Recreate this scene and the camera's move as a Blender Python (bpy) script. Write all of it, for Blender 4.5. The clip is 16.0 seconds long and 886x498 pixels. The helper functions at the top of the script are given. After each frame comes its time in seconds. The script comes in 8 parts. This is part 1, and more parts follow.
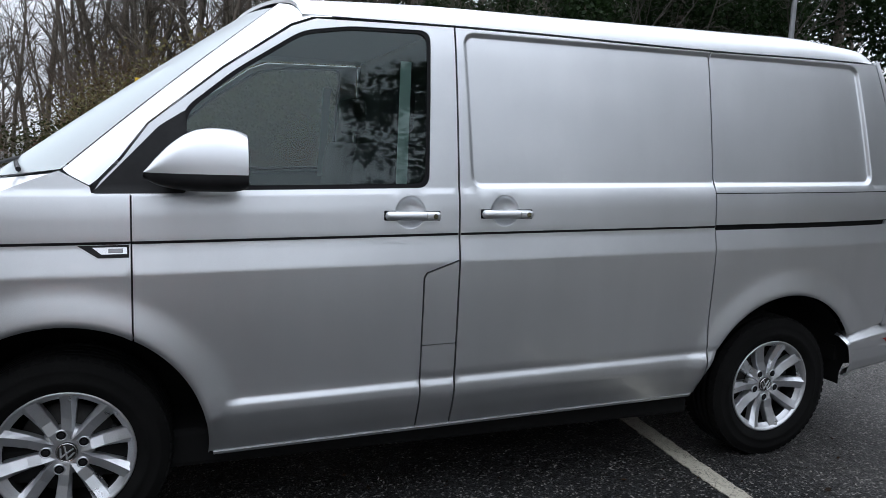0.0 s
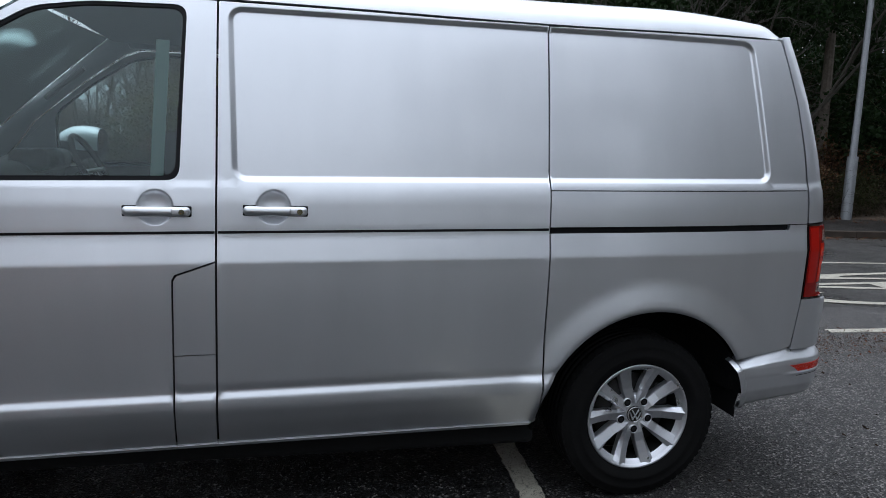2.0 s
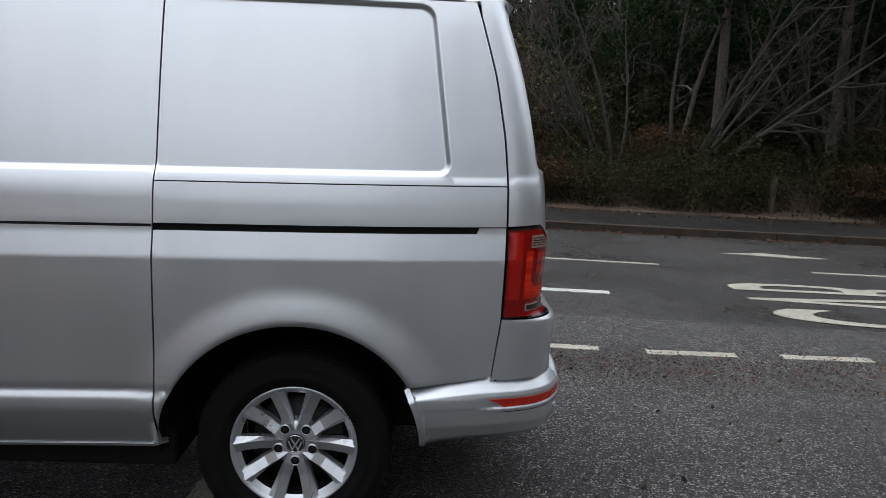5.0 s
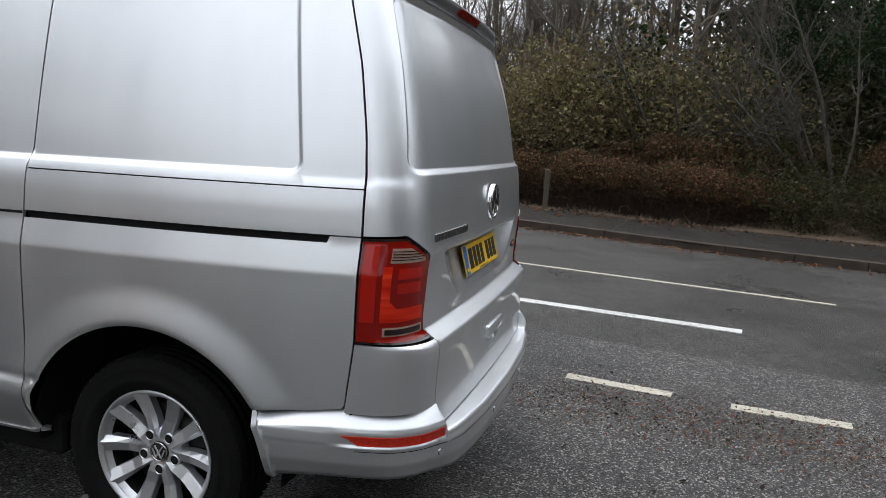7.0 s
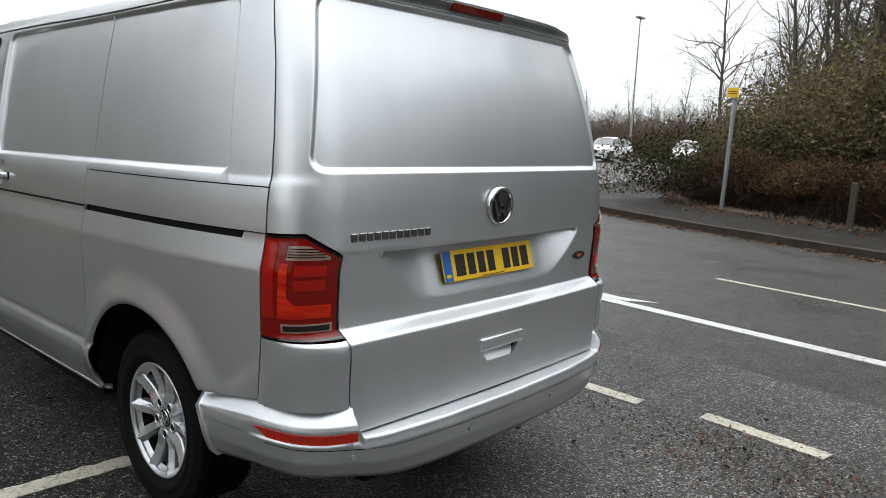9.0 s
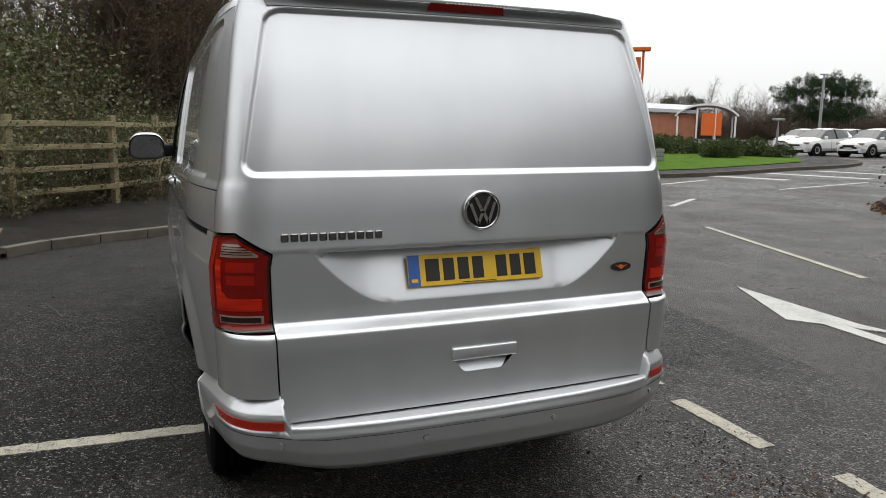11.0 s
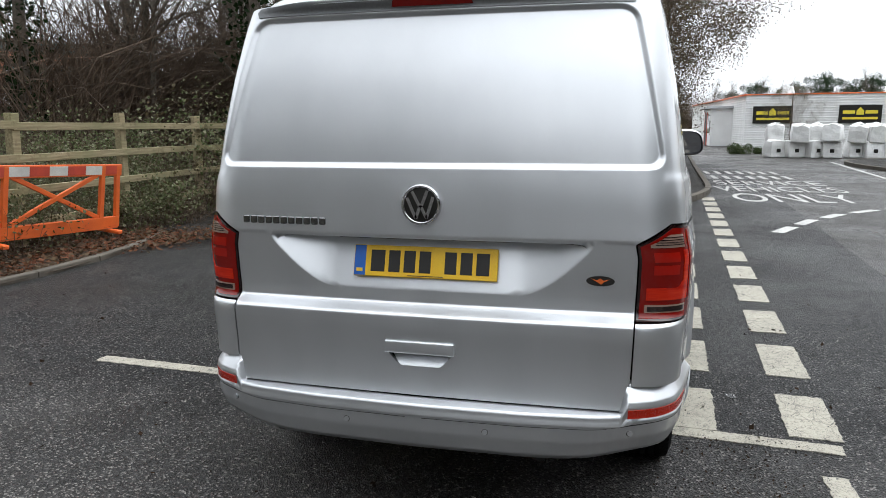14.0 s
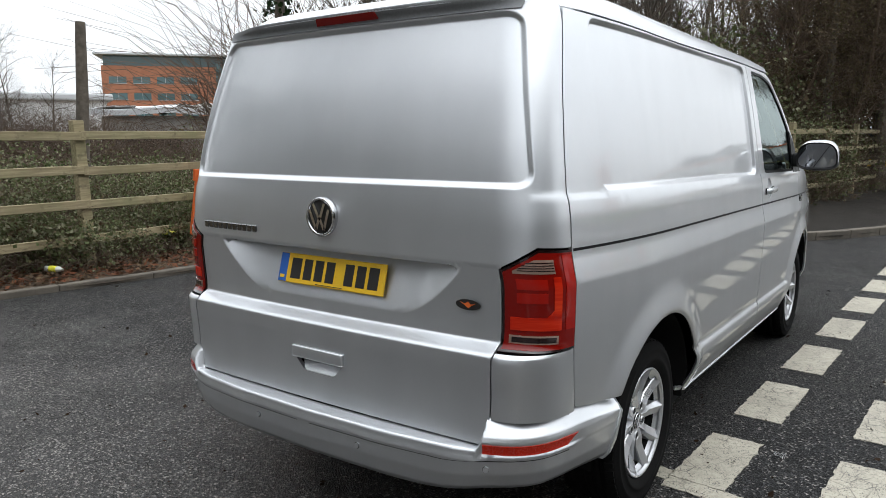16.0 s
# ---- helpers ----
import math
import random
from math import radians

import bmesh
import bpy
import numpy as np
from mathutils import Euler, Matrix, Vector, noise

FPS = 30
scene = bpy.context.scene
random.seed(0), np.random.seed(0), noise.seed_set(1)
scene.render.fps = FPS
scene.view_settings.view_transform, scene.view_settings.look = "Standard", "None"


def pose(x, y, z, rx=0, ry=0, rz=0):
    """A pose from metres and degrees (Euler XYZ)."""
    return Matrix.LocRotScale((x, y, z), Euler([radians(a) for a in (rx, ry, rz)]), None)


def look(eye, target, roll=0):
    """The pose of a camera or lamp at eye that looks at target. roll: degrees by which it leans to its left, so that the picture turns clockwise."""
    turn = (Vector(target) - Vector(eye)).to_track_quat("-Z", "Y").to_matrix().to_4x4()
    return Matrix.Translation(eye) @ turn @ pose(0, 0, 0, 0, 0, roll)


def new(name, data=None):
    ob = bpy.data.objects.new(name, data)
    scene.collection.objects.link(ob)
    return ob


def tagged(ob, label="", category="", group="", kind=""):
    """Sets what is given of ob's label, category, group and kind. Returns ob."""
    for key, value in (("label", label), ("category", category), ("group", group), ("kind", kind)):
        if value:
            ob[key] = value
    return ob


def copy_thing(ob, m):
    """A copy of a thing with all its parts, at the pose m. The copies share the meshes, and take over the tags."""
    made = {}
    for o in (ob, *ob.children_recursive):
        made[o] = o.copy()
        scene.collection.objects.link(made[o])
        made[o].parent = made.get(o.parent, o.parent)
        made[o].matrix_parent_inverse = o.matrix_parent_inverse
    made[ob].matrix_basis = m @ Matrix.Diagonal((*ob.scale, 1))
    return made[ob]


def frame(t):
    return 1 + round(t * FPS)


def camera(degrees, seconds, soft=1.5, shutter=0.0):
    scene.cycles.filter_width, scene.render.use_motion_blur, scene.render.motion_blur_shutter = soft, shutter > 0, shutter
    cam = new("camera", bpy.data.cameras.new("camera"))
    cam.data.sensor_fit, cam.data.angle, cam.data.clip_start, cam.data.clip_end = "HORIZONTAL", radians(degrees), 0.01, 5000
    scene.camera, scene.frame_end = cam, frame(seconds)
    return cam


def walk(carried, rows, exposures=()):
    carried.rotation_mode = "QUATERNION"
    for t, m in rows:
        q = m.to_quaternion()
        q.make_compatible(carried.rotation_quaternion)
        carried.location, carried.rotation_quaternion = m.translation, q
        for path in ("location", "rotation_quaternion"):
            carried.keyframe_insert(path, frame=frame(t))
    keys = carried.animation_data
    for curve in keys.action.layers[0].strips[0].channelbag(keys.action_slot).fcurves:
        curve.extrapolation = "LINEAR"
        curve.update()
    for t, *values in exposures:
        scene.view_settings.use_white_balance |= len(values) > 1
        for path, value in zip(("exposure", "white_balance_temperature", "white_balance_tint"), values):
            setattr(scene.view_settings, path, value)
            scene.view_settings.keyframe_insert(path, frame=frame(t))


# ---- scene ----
cam = camera(63.1, 16.0, soft=0.65)
PATH = [
    (0, (-2.596, -3.423, 1.385), (-1.915, -1.563, 1.109), 2.1),
    (0.5, (-2.34, -3.36, 1.362), (-1.714, -1.478, 1.098), 2.1),
    (1, (-2.023, -3.382, 1.374), (-1.441, -1.489, 1.099), 2.1),
    (1.5, (-1.717, -3.433, 1.374), (-1.2, -1.519, 1.106), 2.0),
    (2, (-1.417, -3.414, 1.383), (-0.974, -1.484, 1.101), 2.2),
    (2.5, (-1.116, -3.387, 1.411), (-0.736, -1.445, 1.115), 2.3),
    (3, (-0.791, -3.405, 1.424), (-0.511, -1.448, 1.121), 2.3),
    (3.5, (-0.468, -3.366, 1.42), (-0.25, -1.402, 1.113), 2.5),
    (4, (-0.186, -3.325, 1.427), (0.029, -1.36, 1.123), 2.6),
    (4.5, (0.129, -3.319, 1.438), (0.29, -1.348, 1.136), 2.5),
    (5, (0.383, -3.246, 1.417), (0.467, -1.271, 1.107), 2.6),
    (5.2, (0.486, -3.192, 1.426), (0.527, -1.217, 1.117), 3.8),
    (7.3, (1.665, -2.717, 1.425), (0.961, -0.869, 1.123), 3.5),
    (7.5, (1.791, -2.686, 1.431), (0.972, -0.887, 1.129), 3.4),
    (8, (2.013, -2.495, 1.417), (0.969, -0.817, 1.11), 2.9),
    (8.5, (2.228, -2.284, 1.438), (1.015, -0.724, 1.129), 2.5),
    (8.7, (2.327, -2.202, 1.439), (1.067, -0.681, 1.125), 2.6),
    (10.8, (3.108, -1.172, 1.468), (1.342, -0.295, 1.141), 0.45),
    (11, (3.129, -1.049, 1.464), (1.299, -0.313, 1.133), 0.4),
    (11.5, (3.144, -0.806, 1.488), (1.222, -0.359, 1.163), 0.1),
    (12, (3.243, -0.504, 1.491), (1.27, -0.432, 1.174), -0.1),
    (12.5, (3.249, -0.265, 1.464), (1.286, -0.49, 1.152), -0.3),
    (13, (3.237, 0.002, 1.48), (1.305, -0.39, 1.145), -0.2),
    (13.5, (3.248, 0.353, 1.464), (1.329, -0.101, 1.129), -0.2),
    (14, (3.225, 0.682, 1.446), (1.316, 0.189, 1.112), -0.3),
    (14.5, (3.141, 0.982, 1.466), (1.245, 0.439, 1.134), -0.3),
    (15, (3.085, 1.284, 1.471), (1.25, 0.557, 1.147), -0.4),
    (15.5, (2.892, 1.564, 1.463), (1.179, 0.582, 1.145), -0.5),
    (16, (2.683, 1.813, 1.465), (1.075, 0.665, 1.154), -0.4),
]
walk(cam, [(t, look(eye, target, roll)) for t, eye, target, roll in PATH],
     [(0.0, 0.40, 5900.0, 10.0), (2.5, 0.12, 5750.0, 10.0), (5.0, 0.17, 6050.0, 10.0), (7.5, 0.58, 6250.0, 9.0), (8.5, 0.60, 6300.0, 6.0), (11.0, 0.20, 6650.0, 8.0), (12.5, 0.36, 6500.0, 8.0), (14.0, 0.52, 6250.0, 8.0), (16.0, 0.44, 6300.0, 8.0)])

# ---- world, sun, exposure ----
world = bpy.data.worlds.new("overcast_sky")
scene.world = world
world.use_nodes = True
wn = world.node_tree.nodes
wl = world.node_tree.links
sky = wn.new("ShaderNodeTexSky")
sky.sky_type = "NISHITA"
sky.sun_disc = False
sky.sun_elevation = radians(75)
sky.sun_rotation = radians(326)
sky.air_density = 1.0
sky.dust_density = 4.0
sky.ozone_density = 1.0
hsv = wn.new("ShaderNodeHueSaturation")
hsv.inputs["Saturation"].default_value = 0.16
wl.new(sky.outputs[0], hsv.inputs["Color"])
veil = wn.new("ShaderNodeMix")
veil.data_type = "RGBA"
veil.inputs[0].default_value = 0.80
veil.inputs[7].default_value = (7.0, 7.1, 7.3, 1)
wl.new(hsv.outputs[0], veil.inputs[6])
# an overcast sky is brighter overhead than at the horizon
where = wn.new("ShaderNodeTexCoord")
split = wn.new("ShaderNodeSeparateXYZ")
wl.new(where.outputs["Generated"], split.inputs[0])
lift = wn.new("ShaderNodeMapRange")
lift.inputs["From Min"].default_value = 0.0
lift.inputs["From Max"].default_value = 1.0
lift.inputs["To Min"].default_value = 0.84
lift.inputs["To Max"].default_value = 1.60
wl.new(split.outputs["Z"], lift.inputs["Value"])
dome = wn.new("ShaderNodeVectorMath")
dome.operation = "SCALE"
wl.new(veil.outputs[2], dome.inputs[0])
wl.new(lift.outputs[0], dome.inputs["Scale"])
wl.new(dome.outputs[0], wn["Background"].inputs["Color"])
wn["Background"].inputs["Strength"].default_value = 0.15

sun_data = bpy.data.lights.new("sun", "SUN")
sun_data.energy = 0.8
sun_data.angle = radians(70)
sun_data.color = (1.0, 0.97, 0.93)
sun = new("sun", sun_data)
sun.matrix_world = look((0, 0, 0), (0.15, -0.22, -1.0))
sun.location = (0, 0, 40)


# ---- materials ----
def material(name, color=(0.5, 0.5, 0.5), rough=0.6, metal=0.0, coat=0.0, spec=0.5):
    m = bpy.data.materials.new(name)
    m.use_nodes = True
    b = m.node_tree.nodes["Principled BSDF"]
    b.inputs["Base Color"].default_value = (*color, 1)
    b.inputs["Roughness"].default_value = rough
    b.inputs["Metallic"].default_value = metal
    b.inputs["Coat Weight"].default_value = coat
    b.inputs["Coat Roughness"].default_value = 0.04
    b.inputs["Specular IOR Level"].default_value = spec
    return m


def node(m, kind, **sets):
    n = m.node_tree.nodes.new(kind)
    for key, value in sets.items():
        n.inputs[key.replace("_", " ")].default_value = value
    return n


def join(m, a, b):
    m.node_tree.links.new(a, b)


def bsdf(m):
    return m.node_tree.nodes["Principled BSDF"]


def coords(m):
    return m.node_tree.nodes.new("ShaderNodeNewGeometry").outputs["Position"]


def local(m):
    return m.node_tree.nodes.new("ShaderNodeTexCoord").outputs["Object"]


def noise_of(m, scale, detail=4.0, rough=0.55, where=None):
    n = node(m, "ShaderNodeTexNoise", Scale=scale, Detail=detail, Roughness=rough)
    join(m, where or coords(m), n.inputs["Vector"])
    return n.outputs["Fac"]


def ramp(m, fac, stops):
    n = m.node_tree.nodes.new("ShaderNodeValToRGB")
    r = n.color_ramp
    while len(r.elements) < len(stops):
        r.elements.new(0.5)
    for e, (at, c) in zip(r.elements, stops):
        e.position = at
        e.color = (*c, 1) if len(c) == 3 else c
    join(m, fac, n.inputs[0])
    return n.outputs[0]


def mixed(m, fac, a, b, how="MIX"):
    n = m.node_tree.nodes.new("ShaderNodeMix")
    n.data_type = "RGBA"
    n.blend_type = how
    if isinstance(fac, float):
        n.inputs[0].default_value = fac
    else:
        join(m, fac, n.inputs[0])
    for sock, v in ((n.inputs[6], a), (n.inputs[7], b)):
        if isinstance(v, tuple):
            sock.default_value = (*v, 1)
        else:
            join(m, v, sock)
    return n.outputs[2]


def span(m, fac, a, b, lo=0.0, hi=1.0):
    n = m.node_tree.nodes.new("ShaderNodeMapRange")
    n.inputs["From Min"].default_value = lo
    n.inputs["From Max"].default_value = hi
    n.inputs["To Min"].default_value = a
    n.inputs["To Max"].default_value = b
    join(m, fac, n.inputs["Value"])
    return n.outputs[0]


def relief(m, height, strength=0.3, distance=0.01):
    n = node(m, "ShaderNodeBump", Strength=strength, Distance=distance)
    join(m, height, n.inputs["Height"])
    join(m, n.outputs[0], bsdf(m).inputs["Normal"])
    return n


def mottled(name, a, b, scale=8.0, rough=0.7, bump=0.25, size=0.01, fine=90.0, metal=0.0, coat=0.0):
    """Two tones that wander at a large and a small scale, with relief."""
    m = material(name, a, rough, metal, coat)
    big, small = noise_of(m, scale, 5), noise_of(m, fine, 3)
    tone = mixed(m, span(m, big, 0, 1, 0.35, 0.68), a, b)
    dark = tuple(0.72 * v for v in a)
    join(m, mixed(m, span(m, small, 0, 0.45, 0.45, 0.7), tone, dark), bsdf(m).inputs["Base Color"])
    join(m, span(m, big, max(0.05, rough - 0.12), min(1, rough + 0.12), 0.3, 0.7), bsdf(m).inputs["Roughness"])
    relief(m, small, bump, size)
    return m


def make_paint():
    """Silver metallic under clear lacquer, with a thin film of dried rain and a few standing drops."""
    m = material("silver_paint", (0.67, 0.685, 0.705), 0.42, 0.93, 1.0)
    b = bsdf(m)
    film = noise_of(m, 2.2, 6, 0.6)
    stretch = m.node_tree.nodes.new("ShaderNodeMapping")
    stretch.inputs["Scale"].default_value = (9, 9, 1.1)
    join(m, coords(m), stretch.inputs["Vector"])
    streak = noise_of(m, 1.0, 4, 0.5, stretch.outputs[0])
    both = mixed(m, 0.5, film, streak)
    flake = ramp(m, noise_of(m, 420.0, 2, 0.7), [(0.35, (0.90, 0.90, 0.90)), (0.65, (1.0, 1.0, 1.0))])
    join(m, mixed(m, 1.0, flake, ramp(m, both, [(0.3, (0.645, 0.662, 0.682)), (0.7, (0.715, 0.73, 0.75))]), "MULTIPLY"), b.inputs["Base Color"])
    join(m, span(m, both, 0.41, 0.45, 0.3, 0.7), b.inputs["Roughness"])
    drops = m.node_tree.nodes.new("ShaderNodeTexVoronoi")
    drops.inputs["Scale"].default_value = 46
    join(m, coords(m), drops.inputs["Vector"])
    bead = ramp(m, drops.outputs["Distance"], [(0.0, (1, 1, 1)), (0.16, (0, 0, 0))])
    few = ramp(m, noise_of(m, 5.0, 3), [(0.60, (0, 0, 0)), (0.68, (1, 1, 1))])
    bump = node(m, "ShaderNodeBump", Strength=0.16, Distance=0.002)
    join(m, mixed(m, 1.0, bead, few, "MULTIPLY"), bump.inputs["Height"])
    join(m, bump.outputs[0], b.inputs["Coat Normal"])
    b.inputs["Coat Roughness"].default_value = 0.042
    b.inputs["Coat IOR"].default_value = 1.5
    return m


def make_asphalt(name, base, stone, wet=0.35, bay_shade=None):
    m = material(name, base, 0.6)
    b = bsdf(m)
    chips = m.node_tree.nodes.new("ShaderNodeTexVoronoi")
    chips.inputs["Scale"].default_value = 125
    join(m, coords(m), chips.inputs["Vector"])
    tint = m.node_tree.nodes.new("ShaderNodeRGBToBW")
    join(m, chips.outputs["Color"], tint.inputs[0])
    speck = ramp(m, tint.outputs[0], [(0.0, tuple(0.10 * v for v in base)), (0.45, tuple(0.75 * v for v in base)), (0.66, tuple(1.5 * v for v in base)), (0.72, tuple(2.6 * v for v in base)), (0.80, stone)])
    patch = noise_of(m, 0.55, 6, 0.62)
    stain = noise_of(m, 4.0, 5, 0.6)
    toned = mixed(m, span(m, patch, 0.0, 0.55, 0.40, 0.68), speck, (0.35, 0.35, 0.36), "MULTIPLY")
    toned = mixed(m, span(m, stain, 0.0, 0.45, 0.42, 0.66), toned, (0.40, 0.36, 0.32), "MULTIPLY")
    # clustered dark pits and trodden dirt
    grit = noise_of(m, 28.0, 4, 0.65)
    toned = mixed(m, span(m, grit, 0.0, 0.75, 0.50, 0.66), toned, (0.22, 0.20, 0.18), "MULTIPLY")
    if bay_shade:
        # newer bay surfacing, van shade added to its black, rubbed pale towards the road
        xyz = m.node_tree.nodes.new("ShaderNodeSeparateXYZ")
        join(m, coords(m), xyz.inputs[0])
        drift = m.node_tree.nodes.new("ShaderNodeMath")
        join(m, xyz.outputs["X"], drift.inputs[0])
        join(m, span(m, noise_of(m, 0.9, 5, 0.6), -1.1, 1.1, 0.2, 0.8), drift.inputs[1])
        worn = span(m, drift.outputs[0], 0.0, 1.0, *bay_shade)
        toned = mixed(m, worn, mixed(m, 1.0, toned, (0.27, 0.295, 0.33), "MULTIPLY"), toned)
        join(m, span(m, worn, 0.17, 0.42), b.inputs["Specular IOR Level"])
    # scattered pale chips in both surfacings
    pale = noise_of(m, 41.0, 3, 0.6)
    toned = mixed(m, span(m, pale, 0.0, 0.22, 0.60, 0.70), toned, stone)
    toned = mixed(m, span(m, tint.outputs[0], 0.0, 0.75, 0.80, 0.86), toned, stone)
    join(m, toned, b.inputs["Base Color"])
    join(m, span(m, patch, 0.55, wet, 0.36, 0.66), b.inputs["Roughness"])
    relief(m, chips.outputs["Distance"], 1.0, 0.009)
    return m


def make_worn_paint(name="road_paint", tone=(0.40, 0.375, 0.305), under=(0.035, 0.034, 0.032), keep=0.40):
    """Thermoplastic road paint, crazed and rubbed through to the stones in places."""
    m = material(name, tone, 0.6)
    chips = m.node_tree.nodes.new("ShaderNodeTexVoronoi")
    chips.inputs["Scale"].default_value = 130
    join(m, coords(m), chips.inputs["Vector"])
    craze = m.node_tree.nodes.new("ShaderNodeTexVoronoi")
    craze.feature = "DISTANCE_TO_EDGE"
    craze.inputs["Scale"].default_value = 15
    join(m, coords(m), craze.inputs["Vector"])
    rub = noise_of(m, 17.0, 8, 0.75)
    both = mixed(m, 0.38, rub, chips.outputs["Distance"])
    bare = ramp(m, both, [(keep - 0.05, (1, 1, 1)), (keep + 0.05, (0, 0, 0))])
    crack = ramp(m, craze.outputs["Distance"], [(0.012, (0.75, 0.75, 0.75)), (0.035, (0, 0, 0))])
    crack = mixed(m, span(m, noise_of(m, 4.0, 3), 0, 1, 0.45, 0.6), (0, 0, 0), crack)
    dirt = mixed(m, span(m, noise_of(m, 3.0, 4), 0, 0.6, 0.38, 0.72), tone, tuple(0.55 * v for v in tone))
    grime = mixed(m, span(m, noise_of(m, 55.0, 4, 0.7), 0, 0.5, 0.45, 0.7), dirt, (0.14, 0.125, 0.10))
    join(m, mixed(m, crack, mixed(m, bare, grime, under), under), bsdf(m).inputs["Base Color"])
    relief(m, both, 0.4, 0.004)
    return m


def make_leaf(name, tones, rough=0.5):
    m = material(name, tones[0], max(rough, 0.65), spec=0.15)
    geo = m.node_tree.nodes.new("ShaderNodeNewGeometry")
    n = len(tones)
    tone = ramp(m, geo.outputs["Random Per Island"], [(i / max(1, n - 1), t) for i, t in enumerate(tones)])
    join(m, tone, bsdf(m).inputs["Base Color"])
    # thin leaves let some light through
    through_leaf = m.node_tree.nodes.new("ShaderNodeBsdfTranslucent")
    join(m, tone, through_leaf.inputs["Color"])
    both = m.node_tree.nodes.new("ShaderNodeMixShader")
    both.inputs[0].default_value = 0.35
    join(m, bsdf(m).outputs[0], both.inputs[1])
    join(m, through_leaf.outputs[0], both.inputs[2])
    join(m, both.outputs[0], m.node_tree.nodes["Material Output"].inputs["Surface"])
    return m


def make_bark(name, a, b):
    m = material(name, a, 0.85)
    geo = m.node_tree.nodes.new("ShaderNodeNewGeometry")
    rand = ramp(m, geo.outputs["Random Per Island"], [(0, a), (1, b)])
    n = noise_of(m, 14, 5, 0.6)
    join(m, mixed(m, span(m, n, 0, 0.8, 0.35, 0.7), rand, tuple(0.5 * v for v in a)), bsdf(m).inputs["Base Color"])
    relief(m, n, 0.5, 0.02)
    return m


def make_wood():
    """Weathered softwood rail: grey-green bloom over tan grain."""
    m = material("weathered_timber", (0.30, 0.26, 0.18), 0.85)
    info = m.node_tree.nodes.new("ShaderNodeObjectInfo")
    stretch = m.node_tree.nodes.new("ShaderNodeMapping")
    stretch.inputs["Scale"].default_value = (2.5, 40, 40)
    join(m, local(m), stretch.inputs["Vector"])
    grain = noise_of(m, 1.0, 5, 0.6, stretch.outputs[0])
    bloom = noise_of(m, 2.0, 5, 0.6)
    tone = ramp(m, grain, [(0.25, (0.125, 0.098, 0.055)), (0.55, (0.30, 0.25, 0.145)), (0.8, (0.43, 0.37, 0.24))])
    tone = mixed(m, span(m, bloom, 0, 0.75, 0.40, 0.68), tone, (0.16, 0.165, 0.075))
    knots = noise_of(m, 9.0, 4, 0.6)
    tone = mixed(m, span(m, knots, 0, 0.6, 0.58, 0.70), tone, (0.075, 0.06, 0.035))
    tone = mixed(m, span(m, info.outputs["Random"], 0.0, 0.35), tone, (0.20, 0.15, 0.09))
    join(m, tone, bsdf(m).inputs["Base Color"])
    relief(m, grain, 0.4, 0.006)
    return m


PAINT = make_paint()
BLACK = mottled("black_plastic", (0.012, 0.012, 0.013), (0.022, 0.022, 0.023), 12, 0.5, 0.1, 0.002, 300)
SHADE = material("underbody_and_gap_shade", (0.010, 0.010, 0.010), 0.9)
RUBBER = mottled("tyre_rubber", (0.005, 0.005, 0.005), (0.009, 0.0088, 0.0085), 10, 0.95, 0.2, 0.003, 120)
ALLOY = mottled("alloy_wheel_paint", (0.62, 0.63, 0.65), (0.58, 0.59, 0.61), 9, 0.36, 0.02, 0.001, 300, 0.8, 0.5)
for dull in (RUBBER, SHADE):
    bsdf(dull).inputs["Specular IOR Level"].default_value = 0.10
bsdf(BLACK).inputs["Specular IOR Level"].default_value = 0.2
CHROME = material("chrome", (0.62, 0.62, 0.63), 0.12, 1.0)
DARKCHROME = material("dark_chrome", (0.22, 0.22, 0.225), 0.2, 1.0)
SEAL = material("black_rubber_seal", (0.006, 0.006, 0.007), 0.5, spec=0.15)
TRIM = mottled("grey_cab_trim", (0.05, 0.052, 0.056), (0.075, 0.078, 0.082), 20, 0.75, 0.2, 0.003, 200)
PALE_TRIM = material("pale_headlining", (0.42, 0.42, 0.41), 0.9)
BELT = material("belt_webbing", (0.40, 0.50, 0.45), 0.8)
CLOTH = mottled("dark_seat_cloth", (0.03, 0.031, 0.035), (0.05, 0.05, 0.055), 60, 0.9, 0.3, 0.003, 400)
MIRROR = material("mirror_glass", (0.30, 0.31, 0.33), 0.02, 1.0)


